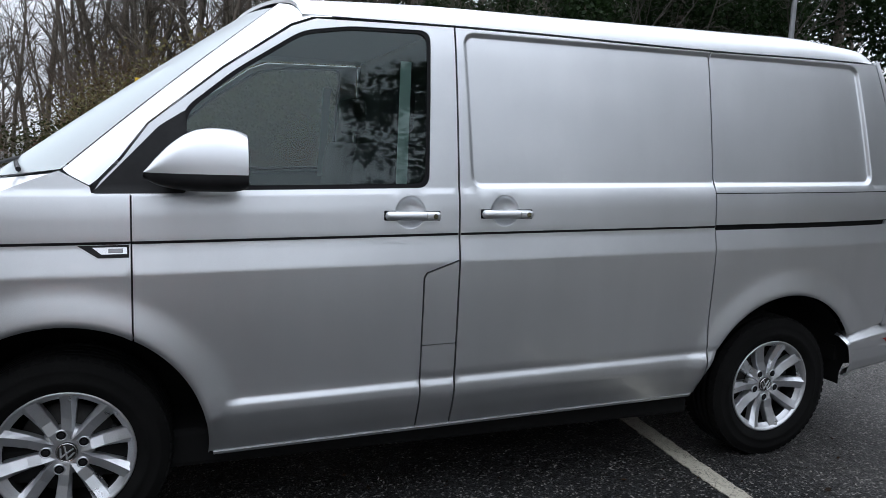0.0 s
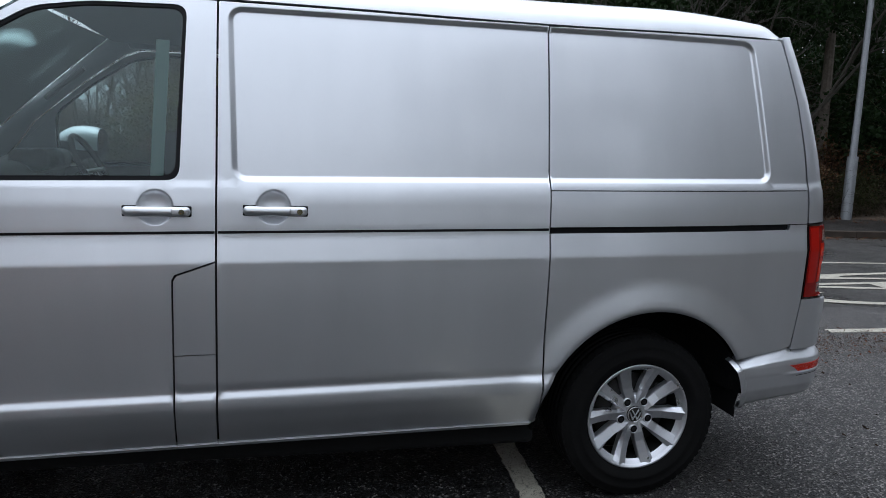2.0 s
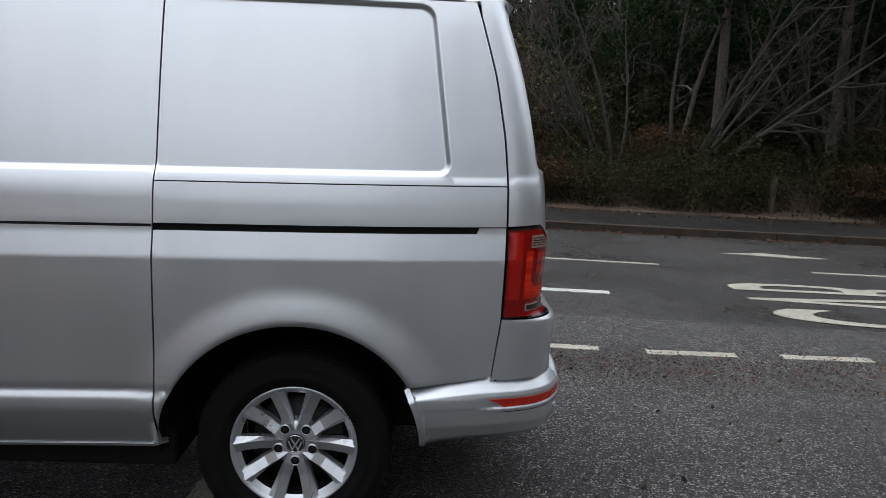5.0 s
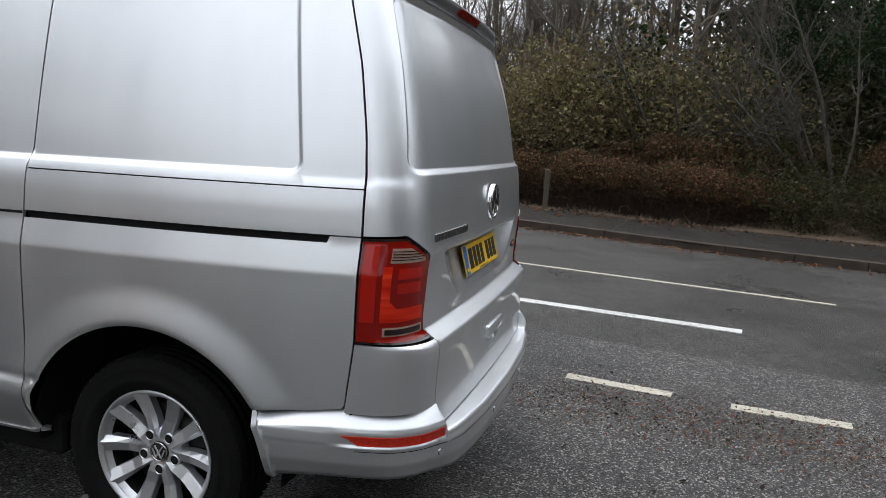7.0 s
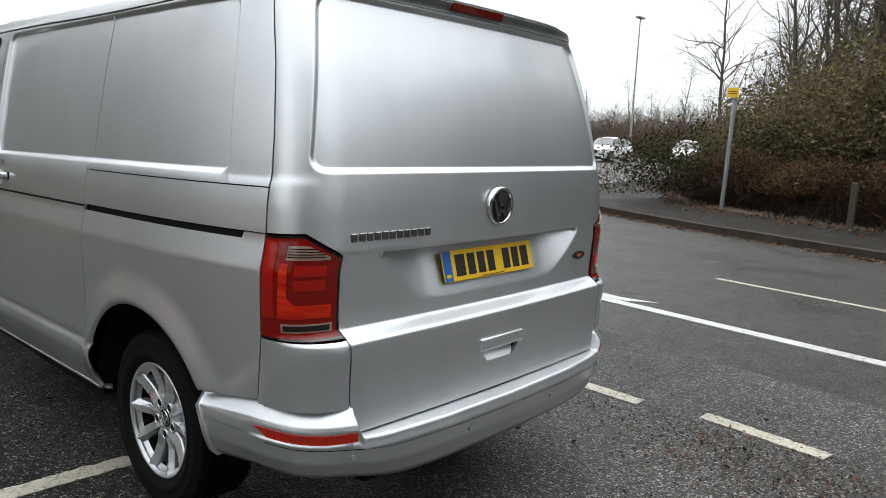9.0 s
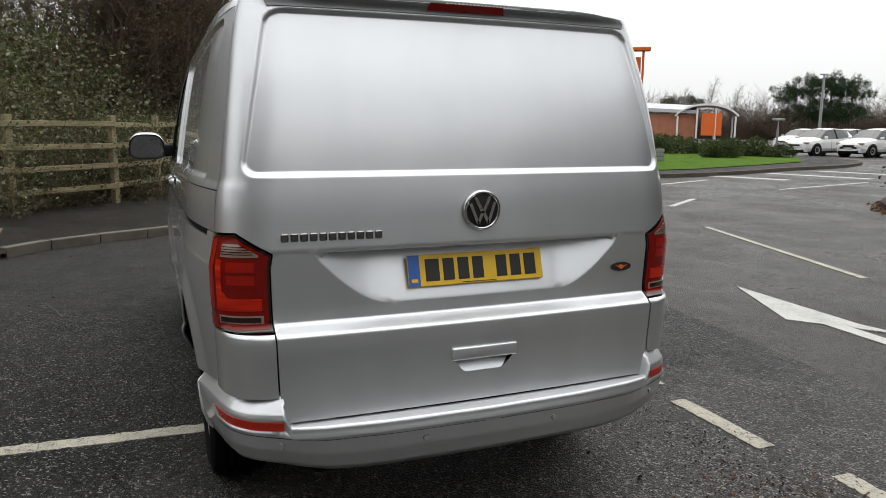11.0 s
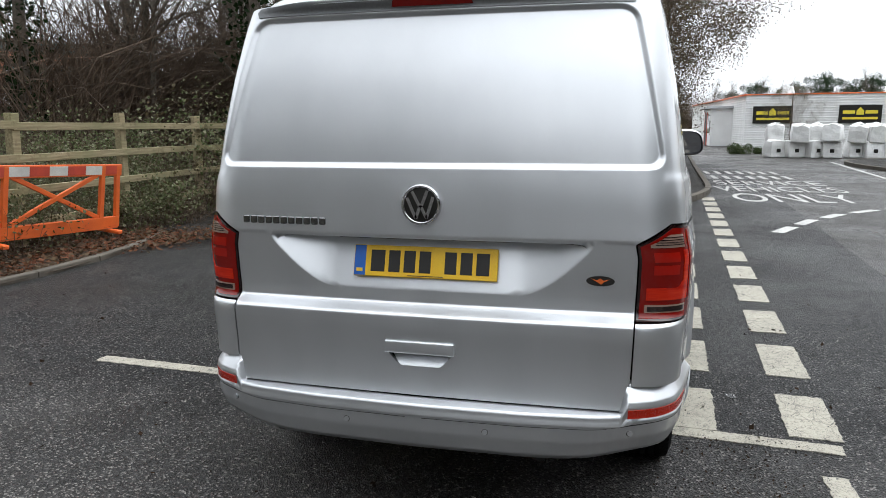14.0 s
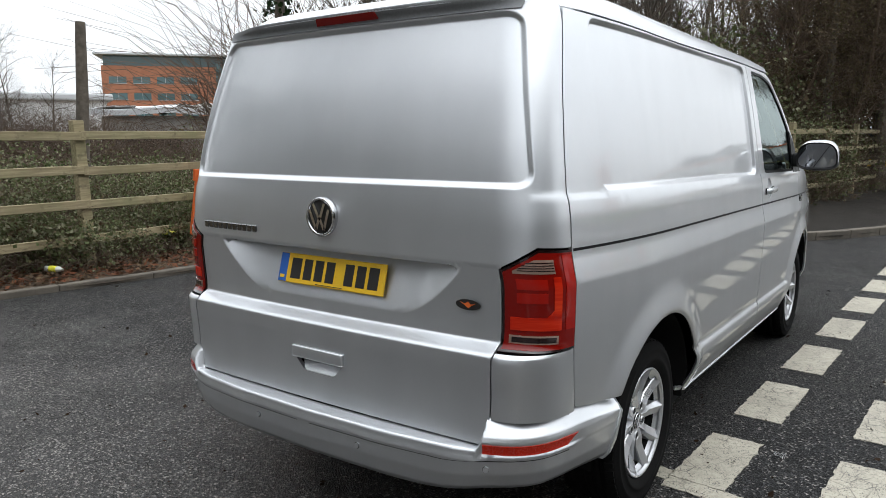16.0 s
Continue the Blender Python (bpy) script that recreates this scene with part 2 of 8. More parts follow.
def make_glass(name, tint, film=0.0):
    """A thin pane: tinted see-through, with gloss that grows towards grazing angles."""
    m = bpy.data.materials.new(name)
    m.use_nodes = True
    t = m.node_tree
    t.nodes.remove(t.nodes["Principled BSDF"])
    clear = t.nodes.new("ShaderNodeBsdfTransparent")
    clear.inputs["Color"].default_value = (*tint, 1)
    gloss = t.nodes.new("ShaderNodeBsdfGlossy")
    gloss.inputs["Roughness"].default_value = 0.01
    gloss.inputs["Color"].default_value = (0.88, 1.0, 0.98, 1)
    fres = t.nodes.new("ShaderNodeFresnel")
    fres.inputs["IOR"].default_value = 1.6
    both = t.nodes.new("ShaderNodeMixShader")
    t.links.new(fres.outputs[0], both.inputs[0])
    t.links.new(clear.outputs[0], both.inputs[1])
    t.links.new(gloss.outputs[0], both.inputs[2])
    last = both
    if film:
        # fine rain standing on the pane
        mist = t.nodes.new("ShaderNodeBsdfDiffuse")
        mist.inputs["Color"].default_value = (0.75, 0.78, 0.80, 1)
        last = t.nodes.new("ShaderNodeMixShader")
        last.inputs[0].default_value = film
        t.links.new(both.outputs[0], last.inputs[1])
        t.links.new(mist.outputs[0], last.inputs[2])
    t.links.new(last.outputs[0], t.nodes["Material Output"].inputs["Surface"])
    return m


GLASS = make_glass("tinted_window_glass", (0.60, 0.69, 0.68))
WETGLASS = make_glass("wet_windscreen_glass", (0.60, 0.66, 0.65), 0.45)
LENS_RED = material("red_lens", (0.30, 0.008, 0.003), 0.12, 0, 0.0, 0.25)
ridge = LENS_RED.node_tree.nodes.new("ShaderNodeMapping")
ridge.inputs["Scale"].default_value = (3, 3, 46)
join(LENS_RED, coords(LENS_RED), ridge.inputs["Vector"])
cells = noise_of(LENS_RED, 1.0, 3, 0.6, ridge.outputs[0])
join(LENS_RED, ramp(LENS_RED, cells, [(0.35, (0.33, 0.009, 0.003)), (0.55, (0.50, 0.021, 0.006)), (0.72, (0.62, 0.046, 0.012))]), bsdf(LENS_RED).inputs["Base Color"])
LENS_EDGE = material("black_lamp_surround", (0.012, 0.004, 0.004), 0.12, 0, 0.6, 0.4)
LENS_DEEP = material("deep_red_lens", (0.17, 0.0045, 0.0025), 0.10, 0, 0.25, 0.25)
LENS_MID = material("mid_red_lens", (0.30, 0.008, 0.004), 0.14, 0, 0.25, 0.25)
LENS_CLEAR = material("clear_lens", (0.30, 0.20, 0.16), 0.2, 0.2, 1.0)
REFLECT = mottled("red_reflector", (0.44, 0.022, 0.008), (0.34, 0.014, 0.006), 200, 0.25, 0.5, 0.002, 500)
PLATE_YELLOW = mottled("yellow_plate", (0.80, 0.50, 0.02), (0.72, 0.44, 0.02), 10, 0.4, 0.05, 0.001, 200)
PLATE_BLUE = material("blue_plate_strip", (0.02, 0.11, 0.42), 0.4)
PLATE_BLACK = material("plate_black", (0.012, 0.011, 0.010), 0.5)
DECAL = material("orange_decal", (0.60, 0.12, 0.02), 0.4)
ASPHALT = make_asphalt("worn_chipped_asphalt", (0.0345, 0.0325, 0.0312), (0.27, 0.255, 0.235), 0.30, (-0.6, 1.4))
ROADTAR = make_asphalt("smooth_road_asphalt", (0.042, 0.0400, 0.0370), (0.12, 0.112, 0.10), 0.22)
FOOTWAY = make_asphalt("footway_asphalt", (0.026, 0.024, 0.022), (0.10, 0.09, 0.08), 0.4)
bsdf(FOOTWAY).inputs["Specular IOR Level"].default_value = 0.05
bsdf(ROADTAR).inputs["Specular IOR Level"].default_value = 0.26
ROADPAINT = make_worn_paint()
FRESHPAINT = make_worn_paint("bright_road_paint", (0.50, 0.50, 0.48), (0.07, 0.07, 0.07), 0.34)
KERB = mottled("kerb_concrete", (0.070, 0.060, 0.047), (0.125, 0.108, 0.086), 5, 0.85, 0.4, 0.006, 80)
REDKERB = mottled("weathered_brown_kerb", (0.034, 0.027, 0.021), (0.062, 0.048, 0.038), 5, 0.85, 0.4, 0.006, 80)
bsdf(REDKERB).inputs["Specular IOR Level"].default_value = 0.15
TACTILE = mottled("buff_tactile_paving", (0.145, 0.098, 0.030), (0.105, 0.078, 0.028), 4, 0.8, 0.4, 0.008, 60)
WOOD = make_wood()
OLDPOST = mottled("dark_weathered_post", (0.045, 0.038, 0.026), (0.075, 0.064, 0.042), 6, 0.9, 0.4, 0.008, 60)
EARTH = mottled("leaf_mould_earth", (0.055, 0.036, 0.022), (0.095, 0.062, 0.035), 3, 0.95, 0.8, 0.04, 40)
GRASS = mottled("mown_grass", (0.085, 0.170, 0.012), (0.055, 0.110, 0.012), 3, 0.9, 0.9, 0.04, 60)
bsdf(GRASS).inputs["Specular IOR Level"].default_value = 0.08
FIELD = mottled("far_ground", (0.07, 0.075, 0.04), (0.10, 0.085, 0.05), 0.3, 0.95, 0.4, 0.05, 8)
BARK = make_bark("bare_bark", (0.085, 0.070, 0.052), (0.15, 0.125, 0.098))
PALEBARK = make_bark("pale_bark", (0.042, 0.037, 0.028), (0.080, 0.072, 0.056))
TWIG = make_bark("brown_twigs", (0.085, 0.058, 0.038), (0.15, 0.10, 0.065))
BRACKEN = make_leaf("dead_bracken", [(0.060, 0.030, 0.017), (0.105, 0.052, 0.027), (0.045, 0.028, 0.018), (0.17, 0.092, 0.048), (0.050, 0.052, 0.022), (0.030, 0.020, 0.013)], 0.9)
IVY = make_leaf("bramble_leaves", [(0.055, 0.070, 0.026), (0.12, 0.135, 0.060), (0.10, 0.070, 0.040), (0.27, 0.275, 0.18), (0.075, 0.050, 0.030), (0.085, 0.11, 0.042), (0.19, 0.20, 0.11), (0.05, 0.065, 0.026)], 0.45)
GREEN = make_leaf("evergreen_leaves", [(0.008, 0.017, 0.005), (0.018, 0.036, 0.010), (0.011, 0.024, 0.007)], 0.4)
PINE = make_leaf("pine_needles", [(0.018, 0.038, 0.016), (0.032, 0.058, 0.024)], 0.6)
LITTER = make_leaf("fallen_leaves", [(0.060, 0.028, 0.016), (0.13, 0.050, 0.026), (0.17, 0.068, 0.035), (0.095, 0.055, 0.030), (0.032, 0.021, 0.014), (0.15, 0.105, 0.062), (0.028, 0.020, 0.014)], 0.7)
GRIT = make_leaf("pale_stone_grit", [(0.16, 0.155, 0.15), (0.24, 0.235, 0.225), (0.10, 0.10, 0.10)], 0.6)
MULCH_AND_HOLLOW = make_leaf("dark_mulch_and_hollow_shade", [(0.020, 0.014, 0.010), (0.045, 0.028, 0.018), (0.012, 0.010, 0.008)], 0.9)
# darker copy of the bramble leaves; the bank's shade is in these tones
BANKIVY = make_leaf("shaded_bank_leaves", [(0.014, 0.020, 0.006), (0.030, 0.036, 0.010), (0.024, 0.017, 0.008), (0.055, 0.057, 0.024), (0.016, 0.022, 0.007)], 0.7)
OLIVE = make_leaf("olive_bank_leaves", [(0.075, 0.070, 0.026), (0.12, 0.110, 0.042), (0.110, 0.072, 0.038), (0.20, 0.19, 0.095), (0.090, 0.060, 0.030), (0.060, 0.048, 0.022)], 0.6)
TWIGMASS = make_leaf("fine_brown_twigs", [(0.075, 0.052, 0.032), (0.12, 0.088, 0.055), (0.045, 0.033, 0.022), (0.090, 0.085, 0.036), (0.16, 0.12, 0.078), (0.055, 0.040, 0.026)], 0.8)
HEDGE = make_leaf("olive_hedge_leaves", [(0.035, 0.055, 0.018), (0.06, 0.085, 0.028), (0.045, 0.06, 0.022)], 0.6)
GALV = mottled("galvanised_steel", (0.27, 0.28, 0.29), (0.35, 0.36, 0.37), 6, 0.5, 0.1, 0.002, 60, 0.6)
YELLOW = material("yellow_sign", (0.80, 0.50, 0.02), 0.5)
ORANGE = mottled("orange_plastic", (0.70, 0.13, 0.02), (0.60, 0.10, 0.018), 4, 0.5, 0.1, 0.003, 90)
REDBAND = mottled("faded_red_band", (0.50, 0.06, 0.03), (0.40, 0.05, 0.03), 6, 0.5, 0.1, 0.002, 80)
WHITEBAND = mottled("dirty_white_band", (0.60, 0.58, 0.53), (0.48, 0.46, 0.42), 6, 0.5, 0.1, 0.002, 80)
SIGN_ORANGE = mottled("orange_sign_board", (0.72, 0.14, 0.015), (0.66, 0.125, 0.015), 2, 0.45, 0.02, 0.002, 60)
SIGN_BLACK = material("black_sign_board", (0.018, 0.017, 0.015), 0.5, spec=0.2)
SIGN_YELLOW = material("sign_yellow", (0.72, 0.58, 0.04), 0.5)
WHITE = mottled("white_painted_steel", (0.80, 0.80, 0.79), (0.72, 0.72, 0.71), 1.5, 0.5, 0.05, 0.003, 30)
CARWHITE = material("white_car_paint", (0.78, 0.78, 0.78), 0.25, 0, 0.8)
CARGLASS = material("dark_car_glass", (0.02, 0.022, 0.025), 0.06, 0, 0.5)
BAGWHITE = mottled("woven_white_bag", (0.88, 0.88, 0.87), (0.78, 0.78, 0.77), 3, 0.75, 0.6, 0.03, 14)
BRICK = mottled("orange_brick", (0.40, 0.165, 0.090), (0.34, 0.14, 0.08), 1.2, 0.85, 0.3, 0.01, 20)
BLUEGLASS = material("blue_green_glazing", (0.07, 0.12, 0.125), 0.1, 0, 0.3)
ROOFGREY = mottled("pale_roof_sheet", (0.50, 0.51, 0.52), (0.42, 0.43, 0.44), 1.0, 0.6, 0.1, 0.01, 20)
CONCRETE = mottled("stained_concrete", (0.30, 0.29, 0.27), (0.20, 0.195, 0.185), 1.2, 0.85, 0.3, 0.01, 30)
LITTER_YELLOW = material("yellow_plastic_label", (0.72, 0.68, 0.06), 0.4)
CLEARFILM = material("clear_plastic_film", (0.62, 0.64, 0.64), 0.15)
bsdf(CLEARFILM).inputs["Transmission Weight"].default_value = 0.85
CLEARPLASTIC = material("cloudy_plastic", (0.55, 0.56, 0.52), 0.3)


# ---- mesh helpers ----
def mesh_of(verts, faces, mat, smooth=False):
    me = bpy.data.meshes.new("mesh")
    me.from_pydata([tuple(v) for v in verts], [], faces)
    me.materials.append(mat)
    if smooth:
        me.polygons.foreach_set("use_smooth", [True] * len(me.polygons))
    me.update()
    return me


def part(name, data, mat, parent, label="", smooth=False):
    """Links a bmesh, (verts, faces) or mesh as one object under a thing or part."""
    if isinstance(data, bmesh.types.BMesh):
        me = bpy.data.meshes.new(name)
        data.to_mesh(me)
        data.free()
        me.materials.append(mat)
        if smooth:
            me.polygons.foreach_set("use_smooth", [True] * len(me.polygons))
    elif isinstance(data, tuple):
        me = mesh_of(data[0], data[1], mat, smooth)
    else:
        me = data
    ob = new(name, me)
    ob.parent = parent
    if label:
        tagged(ob, label)
    return ob


def thing(name, label, category, group="", at=None, kind=""):
    ob = new(name)
    ob.empty_display_size = 0.2
    if at is not None:
        ob.matrix_basis = at
    return tagged(ob, label, category, group, kind)


def box(lo, hi, bevel=0.0, segs=2, m=None):
    bm = bmesh.new()
    bmesh.ops.create_cube(bm, size=1.0)
    c = [(a + b) / 2 for a, b in zip(lo, hi)]
    s = [abs(b - a) for a, b in zip(lo, hi)]
    bmesh.ops.transform(bm, matrix=Matrix.Translation(c) @ Matrix.Diagonal((*s, 1)), verts=bm.verts)
    if bevel:
        bmesh.ops.bevel(bm, geom=list(bm.edges), offset=bevel, segments=segs, affect="EDGES", profile=0.5)
    if m is not None:
        bmesh.ops.transform(bm, matrix=m, verts=bm.verts)
    return bm


def rod(a, b, r, r2=None, n=10):
    a, b = Vector(a), Vector(b)
    bm = bmesh.new()
    d = b - a
    bmesh.ops.create_cone(bm, cap_ends=True, segments=n, radius1=r, radius2=r if r2 is None else r2, depth=d.length)
    m = Matrix.Translation((a + b) / 2) @ d.to_track_quat("Z", "Y").to_matrix().to_4x4()
    bmesh.ops.transform(bm, matrix=m, verts=bm.verts)
    return bm


def merge(*bms):
    out = bmesh.new()
    for b in bms:
        me = bpy.data.meshes.new("tmp")
        b.to_mesh(me)
        b.free()
        out.from_mesh(me)
        bpy.data.meshes.remove(me)
    return out


def lathe(profile, n=48, closed=False):
    """Turns (radius, offset) points round the local y axis."""
    vs, fs = [], []
    k = len(profile)
    for i in range(n):
        a = 2 * math.pi * i / n
        for r, o in profile:
            vs.append((r * math.cos(a), o, r * math.sin(a)))
    for i in range(n):
        j = (i + 1) % n
        for p in range(k if closed else k - 1):
            q = (p + 1) % k
            fs.append((i * k + p, i * k + q, j * k + q, j * k + p))
    return vs, fs


def prism(outline, z0, z1):
    """An upright solid over a plan outline."""
    n = len(outline)
    vs = [(x, y, z0) for x, y in outline] + [(x, y, z1) for x, y in outline]
    area = sum(outline[i][0] * outline[(i + 1) % n][1] - outline[(i + 1) % n][0] * outline[i][1] for i in range(n))
    if area < 0:
        vs = [(x, y, z0) for x, y in outline[::-1]] + [(x, y, z1) for x, y in outline[::-1]]
    fs = [tuple(range(n - 1, -1, -1)), tuple(range(n, 2 * n))]
    fs += [(i, (i + 1) % n, n + (i + 1) % n, n + i) for i in range(n)]
    return vs, fs


def sheet(outline, z):
    """A flat piece of ground with this plan outline."""
    n = len(outline)
    area = sum(outline[i][0] * outline[(i + 1) % n][1] - outline[(i + 1) % n][0] * outline[i][1] for i in range(n))
    pts = outline if area > 0 else outline[::-1]
    from mathutils.geometry import delaunay_2d_cdt
    v2, _, f2, *_ = delaunay_2d_cdt([Vector(p) for p in pts], [(i, (i + 1) % n) for i in range(n)], [], 0, 1e-6)
    fs = []
    for f in f2:
        c = sum((v2[i] for i in f), Vector((0, 0))) / len(f)
        if inside((c.x, c.y), pts):
            p, q, r = (v2[i] for i in f[:3])
            fs.append(tuple(f) if (q - p).cross(r - p) > 0 else tuple(f)[::-1])
    return [(v.x, v.y, z) for v in v2], fs


def steps(a, b, size):
    n = max(1, int(math.ceil(abs(b - a) / size)))
    return [a + (b - a) * i / n for i in range(n + 1)]


def inside(p, poly):
    x, y = p
    hit = False
    j = len(poly) - 1
    for i in range(len(poly)):
        (xi, yi), (xj, yj) = poly[i], poly[j]
        if (yi > y) != (yj > y) and x < (xj - xi) * (y - yi) / (yj - yi) + xi:
            hit = not hit
        j = i
    return hit


def inside_many(P, poly):
    x, y = P[:, 0], P[:, 1]
    hit = np.zeros(len(P), bool)
    j = len(poly) - 1
    for i in range(len(poly)):
        (xi, yi), (xj, yj) = poly[i], poly[j]
        if yi != yj:
            hit ^= ((yi > y) != (yj > y)) & (x < (xj - xi) * (y - yi) / (yj - yi) + xi)
        j = i
    return hit


def edge_gap(P, poly):
    """How far points lie from a closed outline."""
    best = np.full(len(P), 1e9)
    for i in range(len(poly)):
        a, b = np.array(poly[i]), np.array(poly[(i + 1) % len(poly)])
        d = b - a
        t = np.clip(((P - a) @ d) / max(d @ d, 1e-12), 0, 1)
        best = np.minimum(best, np.hypot(*(P - a - t[:, None] * d).T))
    return best


def skin(outline, surface, mat, size=0.03, holes=(), rows=(), extra=(), rim=0.012, scale=(1, 1), out=None):
    """A curved sheet-metal panel: the outline in the surface's own two coordinates, filled with a fine net, with its edges
    turned in by rim. rows: heights that get their own line of points. out: a point on the panel's inner side."""
    from mathutils.geometry import delaunay_2d_cdt
    sc = np.array(scale, float)
    loops = []
    for loop in (outline, *holes):
        pts = []
        for i in range(len(loop)):
            a, b = np.array(loop[i], float), np.array(loop[(i + 1) % len(loop)], float)
            n = max(1, int(math.ceil(np.hypot(*((b - a) * sc)) / size)))
            pts += [tuple(a + (b - a) * k / n) for k in range(n)]
        loops.append(pts)
    base = loops[0]
    lo, hi = np.min(base, axis=0), np.max(base, axis=0)
    us = np.arange(lo[0], hi[0], size / sc[0])
    vs = np.concatenate([np.arange(lo[1], hi[1], size / sc[1]), [r for r in rows if lo[1] < r < hi[1]]])
    grid = np.array([(u, v) for u in us for v in vs])
    if len(extra):
        own = np.array(extra, float)
        keep = np.ones(len(grid), bool)
        for i in range(0, len(own), 64):
            d = np.hypot((grid[:, None, 0] - own[None, i:i + 64, 0]) * sc[0], (grid[:, None, 1] - own[None, i:i + 64, 1]) * sc[1])
            keep &= d.min(axis=1) > 0.7 * size
        grid = np.concatenate([grid[keep], own])
    if len(grid):
        keep = inside_many(grid, base)
        for h in loops[1:]:
            keep &= ~inside_many(grid, h)
        grid = grid[keep]
        for h in loops:
            grid = grid[edge_gap(grid * sc, [tuple(np.array(p) * sc) for p in h]) > 0.12 * size]
    pts = [p for l in loops for p in l]
    cons, k = [], 0
    for l in loops:
        cons += [(k + i, k + (i + 1) % len(l)) for i in range(len(l))]
        k += len(l)
    pts += [tuple(p) for p in grid]
    v2, _, f2, *_ = delaunay_2d_cdt([Vector((p[0] * sc[0], p[1] * sc[1])) for p in pts], cons, [], 0, 1e-6)
    flat = [(v.x / float(sc[0]), v.y / float(sc[1])) for v in v2]
    P = np.array(flat)
    cen = np.array([np.mean(P[list(f)], axis=0) for f in f2])
    ok = inside_many(cen, base)
    for h in loops[1:]:
        ok &= ~inside_many(cen, h)
    faces = [list(f) for f, k in zip(f2, ok) if k]
    X = [surface(u, v) for u, v in flat]
    e = 0.0025
    N = []
    eu, ev = e / float(sc[0]), e / float(sc[1])
    for u, v in flat:
        du = surface(u + eu, v) - surface(u - eu, v)
        dv = surface(u, v + ev) - surface(u, v - ev)
        N.append(du.cross(dv).normalized())
    if out is not None:
        flip = sum((X[f[0]] - Vector(out)).dot(N[f[0]]) for f in faces[:: max(1, len(faces) // 50)]) < 0
        if flip:
            N = [-n for n in N]
    for f in faces:
        a, b, c = (X[i] for i in f[:3])
        if (b - a).cross(c - a).dot(N[f[0]]) < 0:
            f.reverse()
    count = {}
    for f in faces:
        for i in range(len(f)):
            a, b = f[i], f[(i + 1) % len(f)]
            count[(a, b)] = count.get((a, b), 0) + 1
    border = [(a, b) for a, b in count if (b, a) not in count]
    verts = [tuple(p) for p in X]
    normals = [N[i] for f in faces for i in f]
    if rim:
        for a, b in border:
            k = len(verts)
            verts += [tuple(X[b]), tuple(X[a]), tuple(X[a] - N[a] * rim), tuple(X[b] - N[b] * rim)]
            f = [k, k + 1, k + 2, k + 3]
            w = (X[a] - X[b]).cross(-N[a])
            w = w.normalized() if w.length > 1e-9 else N[a]
            faces.append(f)
            normals += [w] * 4
    used = sorted({i for f in faces for i in f})
    index = {o: i for i, o in enumerate(used)}
    me = bpy.data.meshes.new("panel")
    me.from_pydata([verts[o] for o in used], [], [[index[i] for i in f] for f in faces])
    me.materials.append(mat)
    me.polygons.foreach_set("use_smooth", [True] * len(me.polygons))
    me.normals_split_custom_set([tuple(n) for n in normals])
    me.update()
    return me


def arc(cx, cz, r, a0, a1, n=24):
    return [(cx + r * math.cos(radians(a0 + (a1 - a0) * i / n)), cz + r * math.sin(radians(a0 + (a1 - a0) * i / n))) for i in range(n + 1)]


def rounded(pts, r, n=5):
    """A polygon with its corners rounded."""
    res = []
    k = len(pts)
    for i in range(k):
        p, a, b = (np.array(pts[j % k], float) for j in (i, i - 1, i + 1))
        da, db = a - p, b - p
        la, lb = np.hypot(*da), np.hypot(*db)
        q = min(r, la * 0.45, lb * 0.45)
        s, e = p + da / la * q, p + db / lb * q
        for j in range(n + 1):
            t = j / n
            res.append(tuple((1 - t) ** 2 * s + 2 * t * (1 - t) * p + t * t * e))
    return res


import collections
import functools

# ---- the van: measures ----
RAKE = 0.02            # the body stands nose-down by this slope
HUB_R, HUB_F = 0.0, -2.967
HUB_Z, ARCH = 0.332, 0.452


def smooth_table(nodes, sigma=0.006, soft=()):
    """A profile through the nodes with barely rounded creases; soft: stretches (from, to, width) that curve without any crease."""
    zs, ws = np.array(nodes).T
    zs = np.concatenate([[zs[0] - 0.3], zs, [zs[-1] + 0.3]])
    ws = np.concatenate([[ws[0] - 0.3 * (ws[1] - ws[0]) / (zs[2] - zs[1])], ws, [ws[-1] + 0.3 * (ws[-1] - ws[-2]) / (zs[-2] - zs[-3])]])
    z = np.arange(zs[0], zs[-1], 0.001)
    line = np.interp(z, zs, ws)

    def blurred(width):
        k = np.exp(-0.5 * (np.arange(-150, 151) * 0.001 / width) ** 2)
        return np.convolve(np.pad(line, 150, mode="edge"), k / k.sum(), "valid")
    w = blurred(sigma)
    for lo, hi, width in soft:
        t = np.clip(np.minimum((z - lo) / 0.06, (hi - z) / 0.06), 0, 1)
        t = t * t * (3 - 2 * t)
        w = w * (1 - t) + blurred(width) * t
    z0, n = z[0], len(z)

    def at(v):
        f = min(max((v - z0) / 0.001, 0), n - 1.001)
        i = int(f)
        return w[i] + (w[i + 1] - w[i]) * (f - i)
    return at


